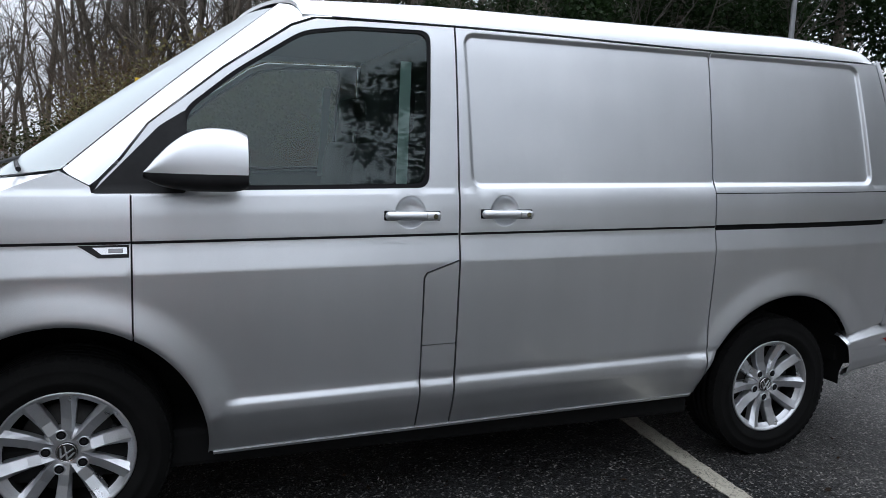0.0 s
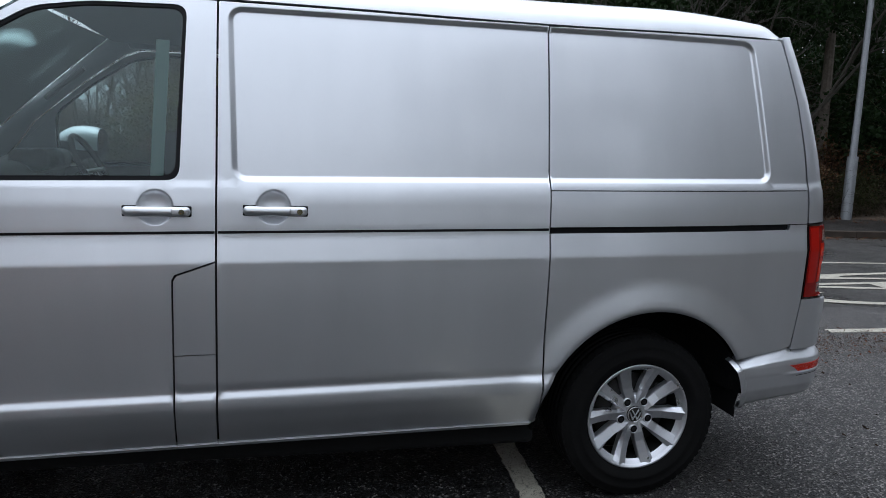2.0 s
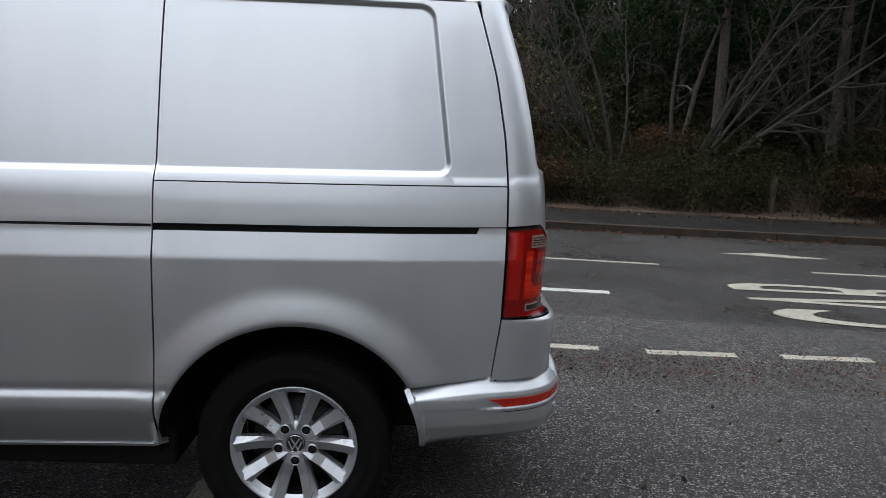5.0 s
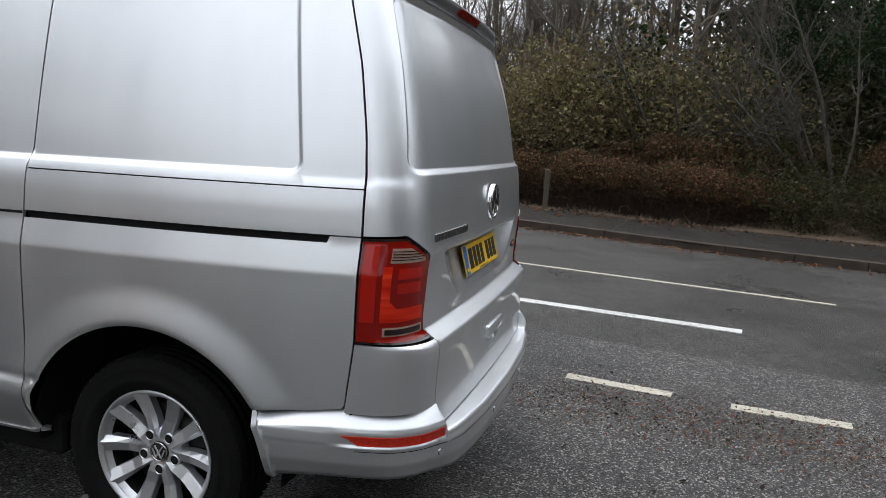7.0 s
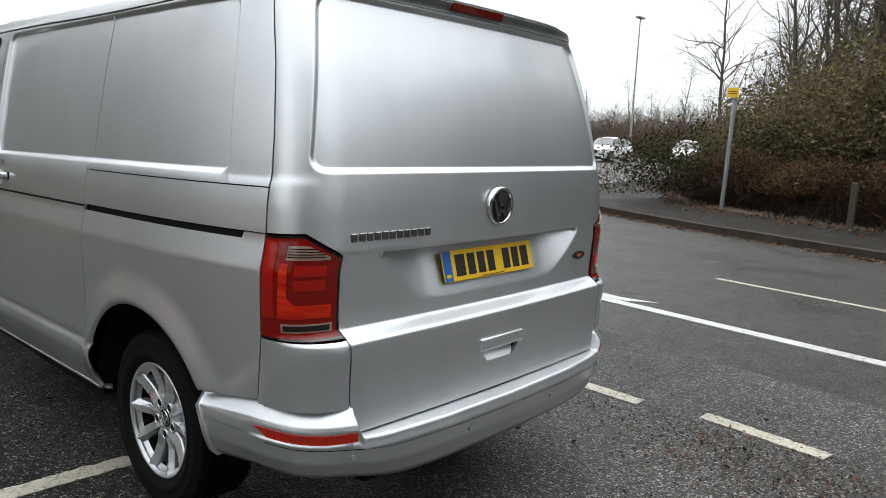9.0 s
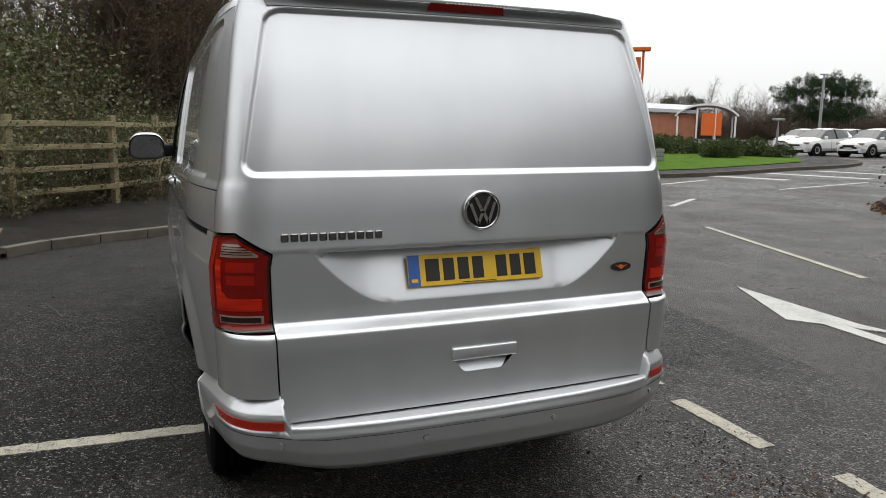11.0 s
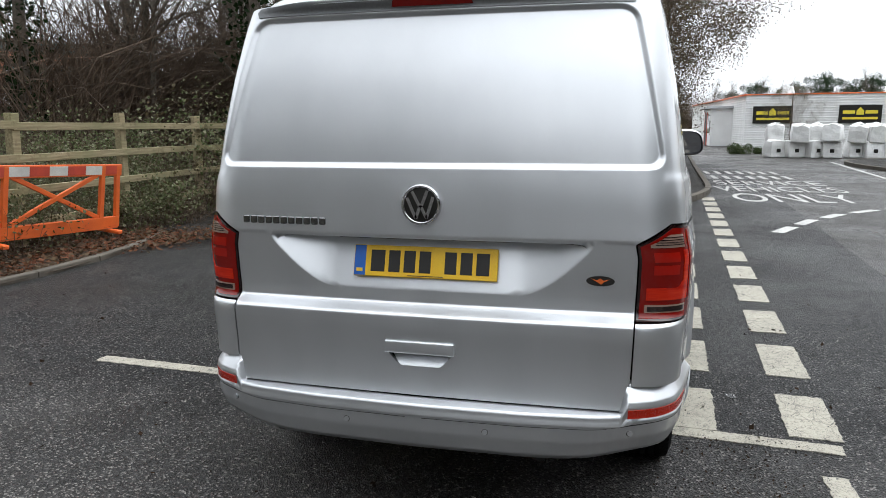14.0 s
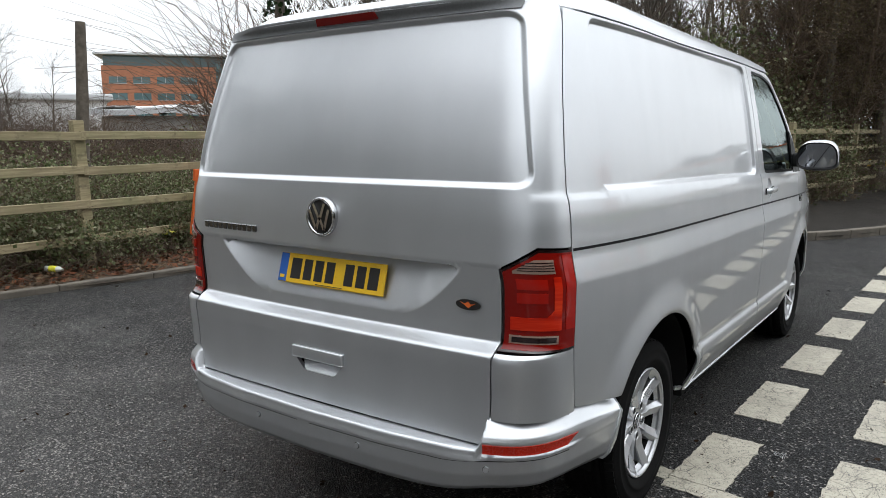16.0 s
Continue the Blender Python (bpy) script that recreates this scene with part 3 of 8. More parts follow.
SIDE = smooth_table([(0.33, 0.878), (0.36, 0.893), (0.43, 0.922), (0.495, 0.942), (0.518, 0.9425), (0.531, 0.9415), (0.551, 0.9315), (0.560, 0.931), (0.576, 0.9365), (0.60, 0.9375), (0.75, 0.944),
                     (0.90, 0.950), (1.000, 0.952), (1.008, 0.951), (1.095, 0.934), (1.112, 0.934), (1.20, 0.928), (1.252, 0.9195),
                     (1.274, 0.9100), (1.40, 0.892), (1.60, 0.858), (1.80, 0.818), (1.87, 0.797)], 0.0032, [(0.60, 1.0, 0.035), (1.30, 2.05, 0.045)])
REAR = smooth_table([(0.48, 0.9265), (0.54, 0.9195), (0.60, 0.9160), (0.66, 0.9160), (0.72, 0.9200), (0.768, 0.9250), (0.782, 0.9250), (0.788, 0.922), (0.815, 0.869), (0.819, 0.8635), (0.86, 0.8615),
                     (1.00, 0.8690), (1.052, 0.8715), (1.058, 0.8755), (1.15, 0.8695), (1.25, 0.862), (1.31, 0.852), (1.42, 0.834),
                     (1.60, 0.789), (1.80, 0.722), (1.83, 0.712), (1.90, 0.690)], 0.0028, [(0.46, 0.80, 0.022), (1.09, 2.05, 0.055)])
DGAP = smooth_table([(0.50, 0.655), (0.62, 0.668), (0.80, 0.690), (1.10, 0.694), (1.26, 0.690), (1.40, 0.676), (1.60, 0.640), (1.80, 0.582), (1.90, 0.548)], 0.02)


def ease(t):
    t = min(max(t, 0.0), 1.0)
    return t * t * (3 - 2 * t)


def quad_depth(x, z, lines, r, soft):
    """How far inside a four-sided field with rounded corners a point lies, as 0 to 1."""
    d = sorted((a * x + b * z + c) for a, b, c in lines)
    e = d[0]
    if d[0] < r and d[1] < r:
        e = r - math.hypot(r - d[0], r - d[1])
    return ease(e / soft)


def edge_line(p, q):
    dx, dz = q[0] - p[0], q[1] - p[1]
    n = math.hypot(dx, dz)
    a, b = -dz / n, dx / n
    return a, b, -(a * p[0] + b * p[1])


def field(pts):
    return [edge_line(pts[i], pts[(i + 1) % 4]) for i in range(4)]


FIELD_PTS_L = [(-1.572, 1.270), (0.507, 1.273), (0.430, 1.835), (-1.592, 1.856)]
FIELD_PTS_R = [(-1.540, 1.270), (0.487, 1.273), (0.428, 1.838), (-1.560, 1.856)]
FIELD_L, FIELD_R = field(FIELD_PTS_L), field(FIELD_PTS_R)
BOWLS_L = [(-1.812, 1.187), (-1.436, 1.187)]
BOWLS_R = [(-1.812, 1.187)]


def eaves(x):
    """Height of the roof joint, a little higher over the cab."""
    return 1.853 + 0.024 * ease((-0.2 - x) / 1.5) - 0.006 * ease((-2.1 - x) / 0.4)


def side_width(x, z, left=True):
    w = SIDE(z)
    if x > -0.1:
        w -= 0.060 * ((x + 0.1) / 0.79) ** 2.2
    if x < -2.5:
        w -= 0.095 * ((-2.5 - x) / 1.2) ** 2
    for hub in (HUB_R, HUB_F):
        hz = HUB_Z - RAKE * hub
        d = math.hypot(x - hub, z - hz)
        if d < ARCH + 0.20:
            up = ease((z - hz + 0.05) / 0.25)
            w += 0.020 * up * ease(1 - (d - ARCH) / 0.135)
            if d < ARCH + 0.018:
                w -= 0.008 * (1 - (d - ARCH) / 0.018) ** 2
    if 0.495 < z < 0.60 and x < -2.38:
        base = 0.942 - 0.0045 * (z - 0.495) / 0.105
        w -= (SIDE(z) - base) * (1 - ease((x + 2.475) / 0.05))
    w -= 0.017 * quad_depth(x, z, FIELD_L if left else FIELD_R, 0.05, 0.020)
    for bx, bz in (BOWLS_L if left else BOWLS_R):
        q = math.hypot(x - bx, z - bz) / 0.057
        if q < 1:
            w -= 0.020 * (1 - q * q) ** 0.6
    return w


def side_at(sign, inset=0.0):
    left = sign < 0

    def f(x, z):
        return Vector((x, sign * (side_width(x, z, left) - inset), z + RAKE * x))
    return f


def rear_at(offset=0.0, plain=False):
    """The tail: s runs from the left side gap (-1) round the corner and across the tailgate to the right side gap (1)."""
    def plan(s, z):
        sg, t = (1 if s >= 0 else -1), abs(s)
        dg = DGAP(z)
        wb = SIDE(z) - 0.060 * ((max(dg, -0.1) + 0.1) / 0.79) ** 2.2
        if z < 0.56:
            wb = SIDE(0.60) - 0.058
        ye = wb - 0.165
        xr = REAR(z)
        if t <= 0.8:
            u = t / 0.8
            y = ye * u
            x = xr - 0.020 * u * u
            if not plain:
                x -= niche(sg * y, z)
            return Vector((x, sg * y, 0))
        u = (t - 0.8) / 0.2
        p0, p3 = Vector((xr - 0.020, ye, 0)), Vector((dg, wb, 0))
        p1 = p0 + Vector((-0.010, 0.62 * (wb - ye), 0))
        p2 = p3 + Vector((0.62 * (p0.x - p3.x), -0.004, 0))
        p = (1 - u) ** 3 * p0 + 3 * u * (1 - u) ** 2 * p1 + 3 * u * u * (1 - u) * p2 + u ** 3 * p3
        return Vector((p.x, sg * p.y, 0))

    def f(s, z):
        p = plan(s, z)
        d = Vector((1, 0, 0))
        if offset:
            a, b = plan(s - 0.004, z), plan(s + 0.004, z)
            d = (b - a).cross(Vector((0, 0, 1))).normalized()
        return Vector((p.x + d.x * offset, p.y + d.y * offset, z + RAKE * p.x))
    return f


def niche(y, z):
    """Depth of the hollow round the number plate: a sloping floor that meets the gate along a curved outline."""
    if not 0.86 < z < 1.0465:
        return 0.0
    rim = 0.862 + 0.186 * max(0.0, (abs(y) - 0.33) / 0.26) ** (1 / 0.6)
    up = z - rim
    if up <= 0:
        return 0.0
    return 0.43 * (up - 0.004 * (1 - math.exp(-up / 0.004))) * ease((0.586 - abs(y)) / 0.030)


def bumper_at(offset=0.0):
    """a: along the plan from the left wheel arch (-1) round the tail to the right one (1); v: from the top inner edge (0) down to the lower lip (1)."""
    plan = [(0.0, 1.002, 0.0), (0.30, 0.992, 0.36), (0.52, 0.962, 0.62), (0.62, 0.918, 0.735), (0.70, 0.842, 0.826), (0.76, 0.760, 0.872), (0.84, 0.62, 0.900), (1.0, 0.372, 0.934)]
    A = np.array(plan)

    def curve(t):
        t = min(max(t, -0.05), 1.05)
        x = y = 0.0
        k = np.array([-0.5, 0.0, 0.5]) * 0.07
        for d in k:
            q = abs(t + d)
            q = min(q, 1.0)
            x += np.interp(q, A[:, 0], A[:, 1])
            y += np.interp(q, A[:, 0], A[:, 2])
        return x / 3, y / 3

    def f(a, v):
        sg, t = (1 if a >= 0 else -1), abs(a)
        x, y = curve(t)
        x2, y2 = curve(t + 0.01)
        x1, y1 = curve(t - 0.01) if t > 0.01 else (x, -y2)
        tx, ty = x2 - x1, y2 - y1
        n = math.hypot(tx, ty)
        nx, ny = ty / n, -tx / n
        c = min(1.0, max(0.0, (y - 0.680 - 0.018 * max(0.0, 1 - v / 0.3)) / 0.020))
        low = ease((0.80 - y) / 0.35)
        end = ease((t - 0.80) / 0.2)
        drop = 0.034 * end
        e = ease((t - 0.79) / 0.06)
        swell = 0.013 * math.exp(-((t - 0.685) / 0.07) ** 2)
        plain = [(0.0, -0.080, 0.4985), (0.06, -0.062, 0.499), (0.19, -0.012, 0.4992), (0.235, -0.0035, 0.4965), (0.25, -0.001, 0.491), (0.30, 0.0, 0.479), (0.325, 0.001, 0.476), (0.405, 0.003, 0.464), (0.42, 0.003, 0.462),
                 (0.48, 0.001, 0.452), (0.70, -0.004, 0.410 - 0.014 * low), (0.90, -0.020, 0.366 - 0.028 * low), (1.0, -0.08, 0.352 - 0.032 * low)]
        block = [(0.0, -0.060, 0.598 - drop), (0.06, -0.034, 0.595 - drop), (0.19, -0.010, 0.559 - 0.6 * drop), (0.235, -0.002, 0.546 - 0.45 * drop), (0.25, 0.001, 0.542 - 0.4 * drop), (0.30, 0.006 - 0.002 * e, 0.525), (0.325, 0.003 + 0.002 * e, 0.519), (0.405, 0.001 + 0.003 * e, 0.489), (0.42, 0.006 - 0.003 * e, 0.486),
                 (0.48, 0.002, 0.470), (0.70, -0.003, 0.422 - 0.014 * low), (0.90, -0.022, 0.376 - 0.012 * end - 0.028 * low), (1.0, -0.09 + 0.05 * end, 0.352 - 0.005 * end - 0.032 * low)]
        under = ease((y - 0.56) / 0.24)
        mix = [c if p[0] < 0.45 else under for p in plain]
        prof = [(p[0], p[1] + k * (q[1] - p[1]) + swell * ease(p[0] / 0.25), p[2] + k * (q[2] - p[2])) for p, q, k in zip(plain, block, mix)]
        o = np.interp(v, [p[0] for p in prof], [p[1] for p in prof]) + offset
        z = np.interp(v, [p[0] for p in prof], [p[2] for p in prof])
        px, py = x + nx * o, sg * (y + ny * o)
        if t > 0.8:
            px = max(px, math.sqrt(max(0.0, ARCH * ARCH - (z - HUB_Z) ** 2)))
        return Vector((px, py, z + RAKE * px))
    return f


@functools.lru_cache(1)
def roof_tail():
    """The roof's rear edge: share of the half width, and x, along the top of the tailgate."""
    top = [rear_at(0, True)(i / 80, 1.874) + Vector((lip(i / 80, 1.874), 0, 0)) for i in range(81)]
    return [p.y / top[-1].y for p in top], [p.x + 0.003 for p in top]


def roof_at(p, q):
    t = min(1.0, abs(q))
    xr = float(np.interp(t, *roof_tail()))
    xf = -2.36 + 0.17 * q * q
    x = xf + (xr - xf) * p
    edge = eaves(x)
    g = side_width(min(max(x, -2.4), 0.60), edge - 0.001) - 0.002
    if x > 0.45:
        g -= 0.03 * ((x - 0.45) / 0.2) ** 2
    zc = 1.982 - 0.036 * ease((-1.65 - x) / 1.0) - 0.052 * ease((x - 0.05) / 0.75)
    u = min(abs(q), 1.0)
    z = edge + (zc - edge) * max(0.0, 1 - u ** 6.5) ** 0.5
    if x > 0.60:
        z -= 0.030 * ease((x - 0.60) / 0.15)
    z += (1.8808 - 0.028 * u ** 10 - z) * ease((p - 0.95) / 0.05)
    return Vector((x, g * q, z + RAKE * x))


def screen_at(u, v):
    """The windscreen: u across, v up."""
    w = 0.80 + (0.695 - 0.80) * v
    bow = 1 - u * u
    x = (-2.95 - 0.36 * bow) * (1 - v) + (-2.275 - 0.10 * bow) * v
    z = (1.335 - 0.055 * bow) * (1 - v) + (1.908 + 0.028 * bow) * v
    return Vector((x, w * u, z + RAKE * x + 0.01 * math.sin(math.pi * v)))


def bonnet_at(u, v):
    w = 0.80 - 0.05 * v
    bow = 1 - u * u
    x0, x1 = -2.97 - 0.36 * bow, -3.62 - 0.14 * bow
    x = x0 + (x1 - x0) * v
    z = 1.325 - 0.055 * bow * (1 - v) - 0.24 * v - 0.11 * v * v + 0.03 * bow * math.sin(math.pi * min(1, v * 1.0))
    return Vector((x, w * u, z + RAKE * x))


# ---- the van: wheels ----
def lathe_at(cx, cz):
    """A raised collar round one wheel bolt."""
    vs, fs = lathe([(0.0150, 0.050), (0.0152, 0.0735), (0.0172, 0.0740), (0.0200, 0.0700), (0.0215, 0.050)], 20)
    return [(x + cx, y, z + cz) for x, y, z in vs], fs


def wheel(parent, x, sign):
    w = new("wheel")
    w.parent = parent
    w.matrix_basis = pose(x, sign * 0.775, HUB_Z) @ pose(0, 0, 0, 0, 22.5 if x < -1 and sign < 0 else 0, 0) @ pose(0, 0, 0, 0, 0, 0 if sign > 0 else 180)
    R = 0.336
    prof = [(0.214, -0.095), (0.235, -0.110), (0.285, -0.116), (0.318, -0.109), (0.331, -0.098)]
    for o in (-0.070, -0.035, 0.0, 0.035, 0.070):
        prof += [(R - 0.001, o - 0.014), (R - 0.001, o + 0.012), (R - 0.009, o + 0.013), (R - 0.009, o + 0.020)]
    prof = prof[:-2] + [(0.331, 0.098), (0.318, 0.109), (0.300, 0.1145), (0.297, 0.1175), (0.290, 0.1155), (0.262, 0.117), (0.259, 0.1195), (0.250, 0.1165), (0.232, 0.108), (0.216, 0.094)]
    tyre = part("tyre", lathe(prof, 72), RUBBER, w, "black rubber tyre", True)
    # shoulder blocks of the tread
    vs, fs = [], []
    for i in range(60):
        a = 2 * math.pi * i / 60
        for o0, o1 in ((0.074, 0.104), (-0.104, -0.074)):
            k = len(vs)
            for aa in (a, a + 0.066):
                for rr, oo in ((R + 0.0015, o0), (R - 0.006, o1), (R - 0.02, o1), (R - 0.02, o0)):
                    vs.append((rr * math.cos(aa), oo, rr * math.sin(aa)))
            fs += [(k, k + 1, k + 5, k + 4), (k + 1, k + 2, k + 6, k + 5), (k, k + 4, k + 7, k + 3), (k, k + 3, k + 2, k + 1), (k + 4, k + 5, k + 6, k + 7)]
    tagged(part("tread", (vs, fs), RUBBER, tyre), kind="stuff")
    part("barrel", lathe([(0.205, -0.09), (0.198, -0.03), (0.190, 0.02), (0.189, 0.072)], 72), SHADE, w, "dark inner barrel", True)
    rim = part("rim", lathe([(0.189, 0.072), (0.197, 0.080), (0.207, 0.087), (0.2165, 0.094), (0.2195, 0.101), (0.2165, 0.1045), (0.211, 0.102), (0.203, 0.093)], 72), ALLOY, w, "silver alloy rim", True)
    # five pairs of flat, faceted spokes that meet in a V at the hub
    def spoke(a, lean):
        vs, fs = [], []
        ax, ay = 0.038, 0.0135
        ox, oy = 0.2085 * math.cos(radians(18.6)), 0.2085 * math.sin(radians(18.6))
        n = math.hypot(ox - ax, oy - ay)
        nx, ny = -(oy - ay) / n, (ox - ax) / n
        rows = ((0.0, 0.0175, 0.066), (0.22, 0.0200, 0.076), (0.46, 0.0222, 0.074), (0.74, 0.0252, 0.084), (0.92, 0.0278, 0.0935), (1.0, 0.0290, 0.098))
        for t, half, dish in rows:
            px, py = ax + (ox - ax) * t, ay + (oy - ay) * t
            # the ridge wanders from the inner edge at the hub towards the middle
            ridge = -half * (0.80 - 0.55 * t)
            for h, o in ((-half, dish - 0.040), (-half, dish - 0.012), (ridge, dish + 0.004), (half * 0.90, dish - 0.008), (half, dish - 0.013), (half, dish - 0.042)):
                qx, qy = px + nx * h, (py + ny * h) * lean
                c, s = math.cos(a), math.sin(a)
                vs.append((qx * c - qy * s, o, qx * s + qy * c))
        for i in range(5):
            for j in range(5):
                f = (i * 6 + j, i * 6 + j + 1, i * 6 + j + 7, i * 6 + j + 6)
                fs.append(f if lean < 0 else f[::-1])
        return vs, fs
    for k in range(5):
        for lean in (-1, 1):
            part("spoke", spoke(math.pi / 2 + 2 * math.pi * k / 5, lean), ALLOY, rim)
    part("hub", lathe([(0.088, 0.030), (0.084, 0.052), (0.072, 0.064), (0.052, 0.068), (0.038, 0.070), (0.034, 0.066), (0.0, 0.066)], 40), ALLOY, w, "silver hub centre", True)
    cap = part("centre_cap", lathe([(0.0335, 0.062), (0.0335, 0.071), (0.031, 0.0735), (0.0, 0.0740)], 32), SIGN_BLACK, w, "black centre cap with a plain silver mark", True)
    part("cap_ring", lathe([(0.0325, 0.072), (0.0325, 0.0755), (0.0295, 0.0760), (0.0285, 0.0738)], 32), CHROME, cap, "", True)
    part("mark", merge(*[rod((px, 0.0752, pz), (qx, 0.0752, qz), 0.0030, n=6) for px, pz, qx, qz in ((-0.015, 0.020, -0.001, -0.002), (0.001, -0.002, 0.015, 0.020), (-0.023, 0.009, -0.010, -0.022), (-0.010, -0.022, 0.0, -0.002), (0.023, 0.009, 0.010, -0.022), (0.010, -0.022, 0.0, -0.002))]), ALLOY, cap)
    for k in range(5):
        a = math.pi / 2 + 2 * math.pi * (k + 0.5) / 5
        c, s = 0.0625 * math.cos(a), 0.0625 * math.sin(a)
        part("bolt_recess", rod((c, 0.045, s), (c, 0.0708, s), 0.0150, n=16), SEAL, rim)
        part("bolt_collar", lathe_at(c, s), ALLOY, rim, "", True)
        part("wheel_bolt", rod((c, 0.05, s), (c, 0.074, s), 0.0095, 0.0085, 6), BLACK, rim)
    part("brake_disc", lathe([(0.155, 0.0), (0.155, 0.022), (0.06, 0.024), (0.0, 0.024)], 36), mottled_disc, w, "dark brake disc", True)
    part("brake_caliper", box((-0.165, -0.03, 0.02), (-0.10, 0.035, 0.12), 0.01), BLACK, w)
    part("wheel_back", lathe([(0.20, -0.085), (0.0, -0.085)], 32), SHADE, w)
    return w


mottled_disc = mottled("brake_steel", (0.02, 0.0195, 0.019), (0.035, 0.032, 0.03), 20, 0.6, 0.1, 0.002, 200, 0.4)


# ---- the van ----
def arch_points(hub, a0, a1):
    return arc(hub, HUB_Z - RAKE * hub, ARCH, a0, a1, 30)


def build_van():
    van = thing("panel_van", "silver metallic panel van, damp and slightly soiled, parked on asphalt", "van")
    wing = [(-2.7505, 0.785)] + arch_points(HUB_F, 61.5, 172)[1:] + [(-3.43, 0.36), (-3.70, 0.40), (-3.735, 0.70), (-3.70, 1.02), (-3.50, 1.13), (-3.28, 1.205), (-3.13, 1.262), (-3.04, 1.300), (-2.955, 1.332),
           (-2.868, 1.283), (-2.862, 1.262), (-2.7505, 1.262)]
    door = [(-1.6245, 1.868), (-2.14, 1.864), (-2.225, 1.832), (-2.455, 1.674), (-2.690, 1.484), (-2.775, 1.365), (-2.835, 1.300), (-2.856, 1.266), (-2.7445, 1.256), (-2.7445, 0.785)] + \
        [p for p in arch_points(HUB_F, 60.5, -6)][1:] + [(-2.512, 0.352), (-1.7625, 0.352), (-1.7625, 0.948), (-1.752, 0.966), (-1.6245, 1.010)]
    window = rounded([(-2.595, 1.268), (-1.738, 1.274), (-1.718, 1.850), (-2.02, 1.846), (-2.19, 1.820), (-2.42, 1.672), (-2.588, 1.533)], 0.045)
    glass_in = rounded([(-2.580, 1.284), (-1.752, 1.289), (-1.730, 1.838), (-2.02, 1.834), (-2.185, 1.808), (-2.412, 1.662), (-2.574, 1.526)], 0.045)
    sail = [(-2.862, 1.262), (-2.580, 1.262), (-2.578, 1.532), (-2.66, 1.478)]
    rows = (0.505, 0.522, 0.535, 0.545, 0.556, 0.996, 1.003, 1.009, 1.016, 1.098, 1.101, 1.107, 1.110, 1.249, 1.256, 1.263, 1.270, 1.277, 1.283, 1.290, 1.297, 1.815, 1.825, 1.835, 1.845, 1.856)
    for sign in (-1, 1):
        S = side_at(sign)
        left = sign < 0
        ring = [(bx + r * math.cos(t), bz + r * math.sin(t)) for bx, bz in (BOWLS_L if left else BOWLS_R) for r in (0.066, 0.0615, 0.0585, 0.0555, 0.050, 0.038, 0.022, 0.008) for t in np.linspace(0, 2 * math.pi, 28, endpoint=False)]
        arcs = [(hub + (ARCH + d) * math.cos(t), HUB_Z - RAKE * hub + (ARCH + d) * math.sin(t)) for hub in (HUB_R, HUB_F) for d in (0.007, 0.014, 0.024, 0.045) for t in np.linspace(-0.1, math.pi + 0.1, 70)]
        seams = []
        corners = FIELD_PTS_L if left else FIELD_PTS_R
        for d in (-0.003, 0.0, 0.005, 0.010, 0.015, 0.021, 0.025):
            inner = [(corners[0][0] + d, corners[0][1] + d), (corners[1][0] - d * 1.1, corners[1][1] + d), (corners[2][0] - d * 1.1, corners[2][1] - d), (corners[3][0] + d, corners[3][1] - d)]
            loop = rounded(inner, 0.055 - d, 7)
            for a, b in zip(loop, loop[1:] + loop[:1]):
                n = max(1, int(math.hypot(b[0] - a[0], b[1] - a[1]) / 0.012))
                seams += [(a[0] + (b[0] - a[0]) * i / n, a[1] + (b[1] - a[1]) * i / n) for i in range(n)]
        part("front_wing", skin(wing, S, PAINT, 0.03, (), rows, arcs, out=(-3, 0, 0.9)), PAINT, van)
        if not left:
            door = door[:-5] + [(-2.512, 0.352), (-1.6245, 0.352)]
        d = part("front_door", skin(door, S, PAINT, 0.03, [window], rows, ring + arcs, out=(-2.2, 0, 0.9)), PAINT, van)
        part("window_seal", skin(window, side_at(sign, 0.004), SEAL, 0.03, [glass_in], out=(-2.2, 0, 0.9)), SEAL, d, "black rubber window seal")
        g = part("window_glass", skin(rounded(glass_in, 0.001, 1), side_at(sign, 0.009), GLASS, 0.05, rim=0, out=(-2.2, 0, 0.9)), GLASS, d, "tinted side window glass")
        part("mirror_sail", skin(rounded(sail, 0.012, 3), side_at(sign, -0.003), BLACK, 0.03, out=(-2.2, 0, 0.9)), BLACK, d, "black plastic mirror mount")
        # no groove is cut; a flat black strip carries its shade
        part("groove_shade", skin([(-3.60, 1.0995), (-1.626, 1.0995), (-1.626, 1.1085), (-3.60, 1.1085)], side_at(sign, -0.0008), SEAL, 0.02, rim=0.004, out=(-2.2, 0, 0.9)), SEAL, van, "flat black strip with the waistline groove's shade")
        handle(d, sign, -1.812, 1.187)
        if left:
            slide = [(-1.6175, 0.352), (-0.4505, 0.352), (-0.4505, 0.60), (-0.4485, 1.8465), (-0.8, 1.852), (-1.2, 1.862), (-1.6175, 1.868)]
            sd = part("sliding_door", skin(slide, S, PAINT, 0.03, (), rows, ring + seams, out=(-1, 0, 0.9)), PAINT, van)
            part("groove_shade", skin([(-1.616, 1.0995), (-0.452, 1.0995), (-0.452, 1.1085), (-1.616, 1.1085)], side_at(sign, -0.0008), SEAL, 0.02, rim=0.004, out=(-1, 0, 0.9)), SEAL, sd)
            handle(sd, sign, -1.436, 1.187)
            flap = [(-1.7565, 0.690), (-1.6245, 0.690), (-1.6245, 1.003), (-1.745, 0.962), (-1.7565, 0.945)]
            part("fuel_flap", skin(flap, S, PAINT, 0.03, (), rows, out=(-1.7, 0, 0.8)), PAINT, van)
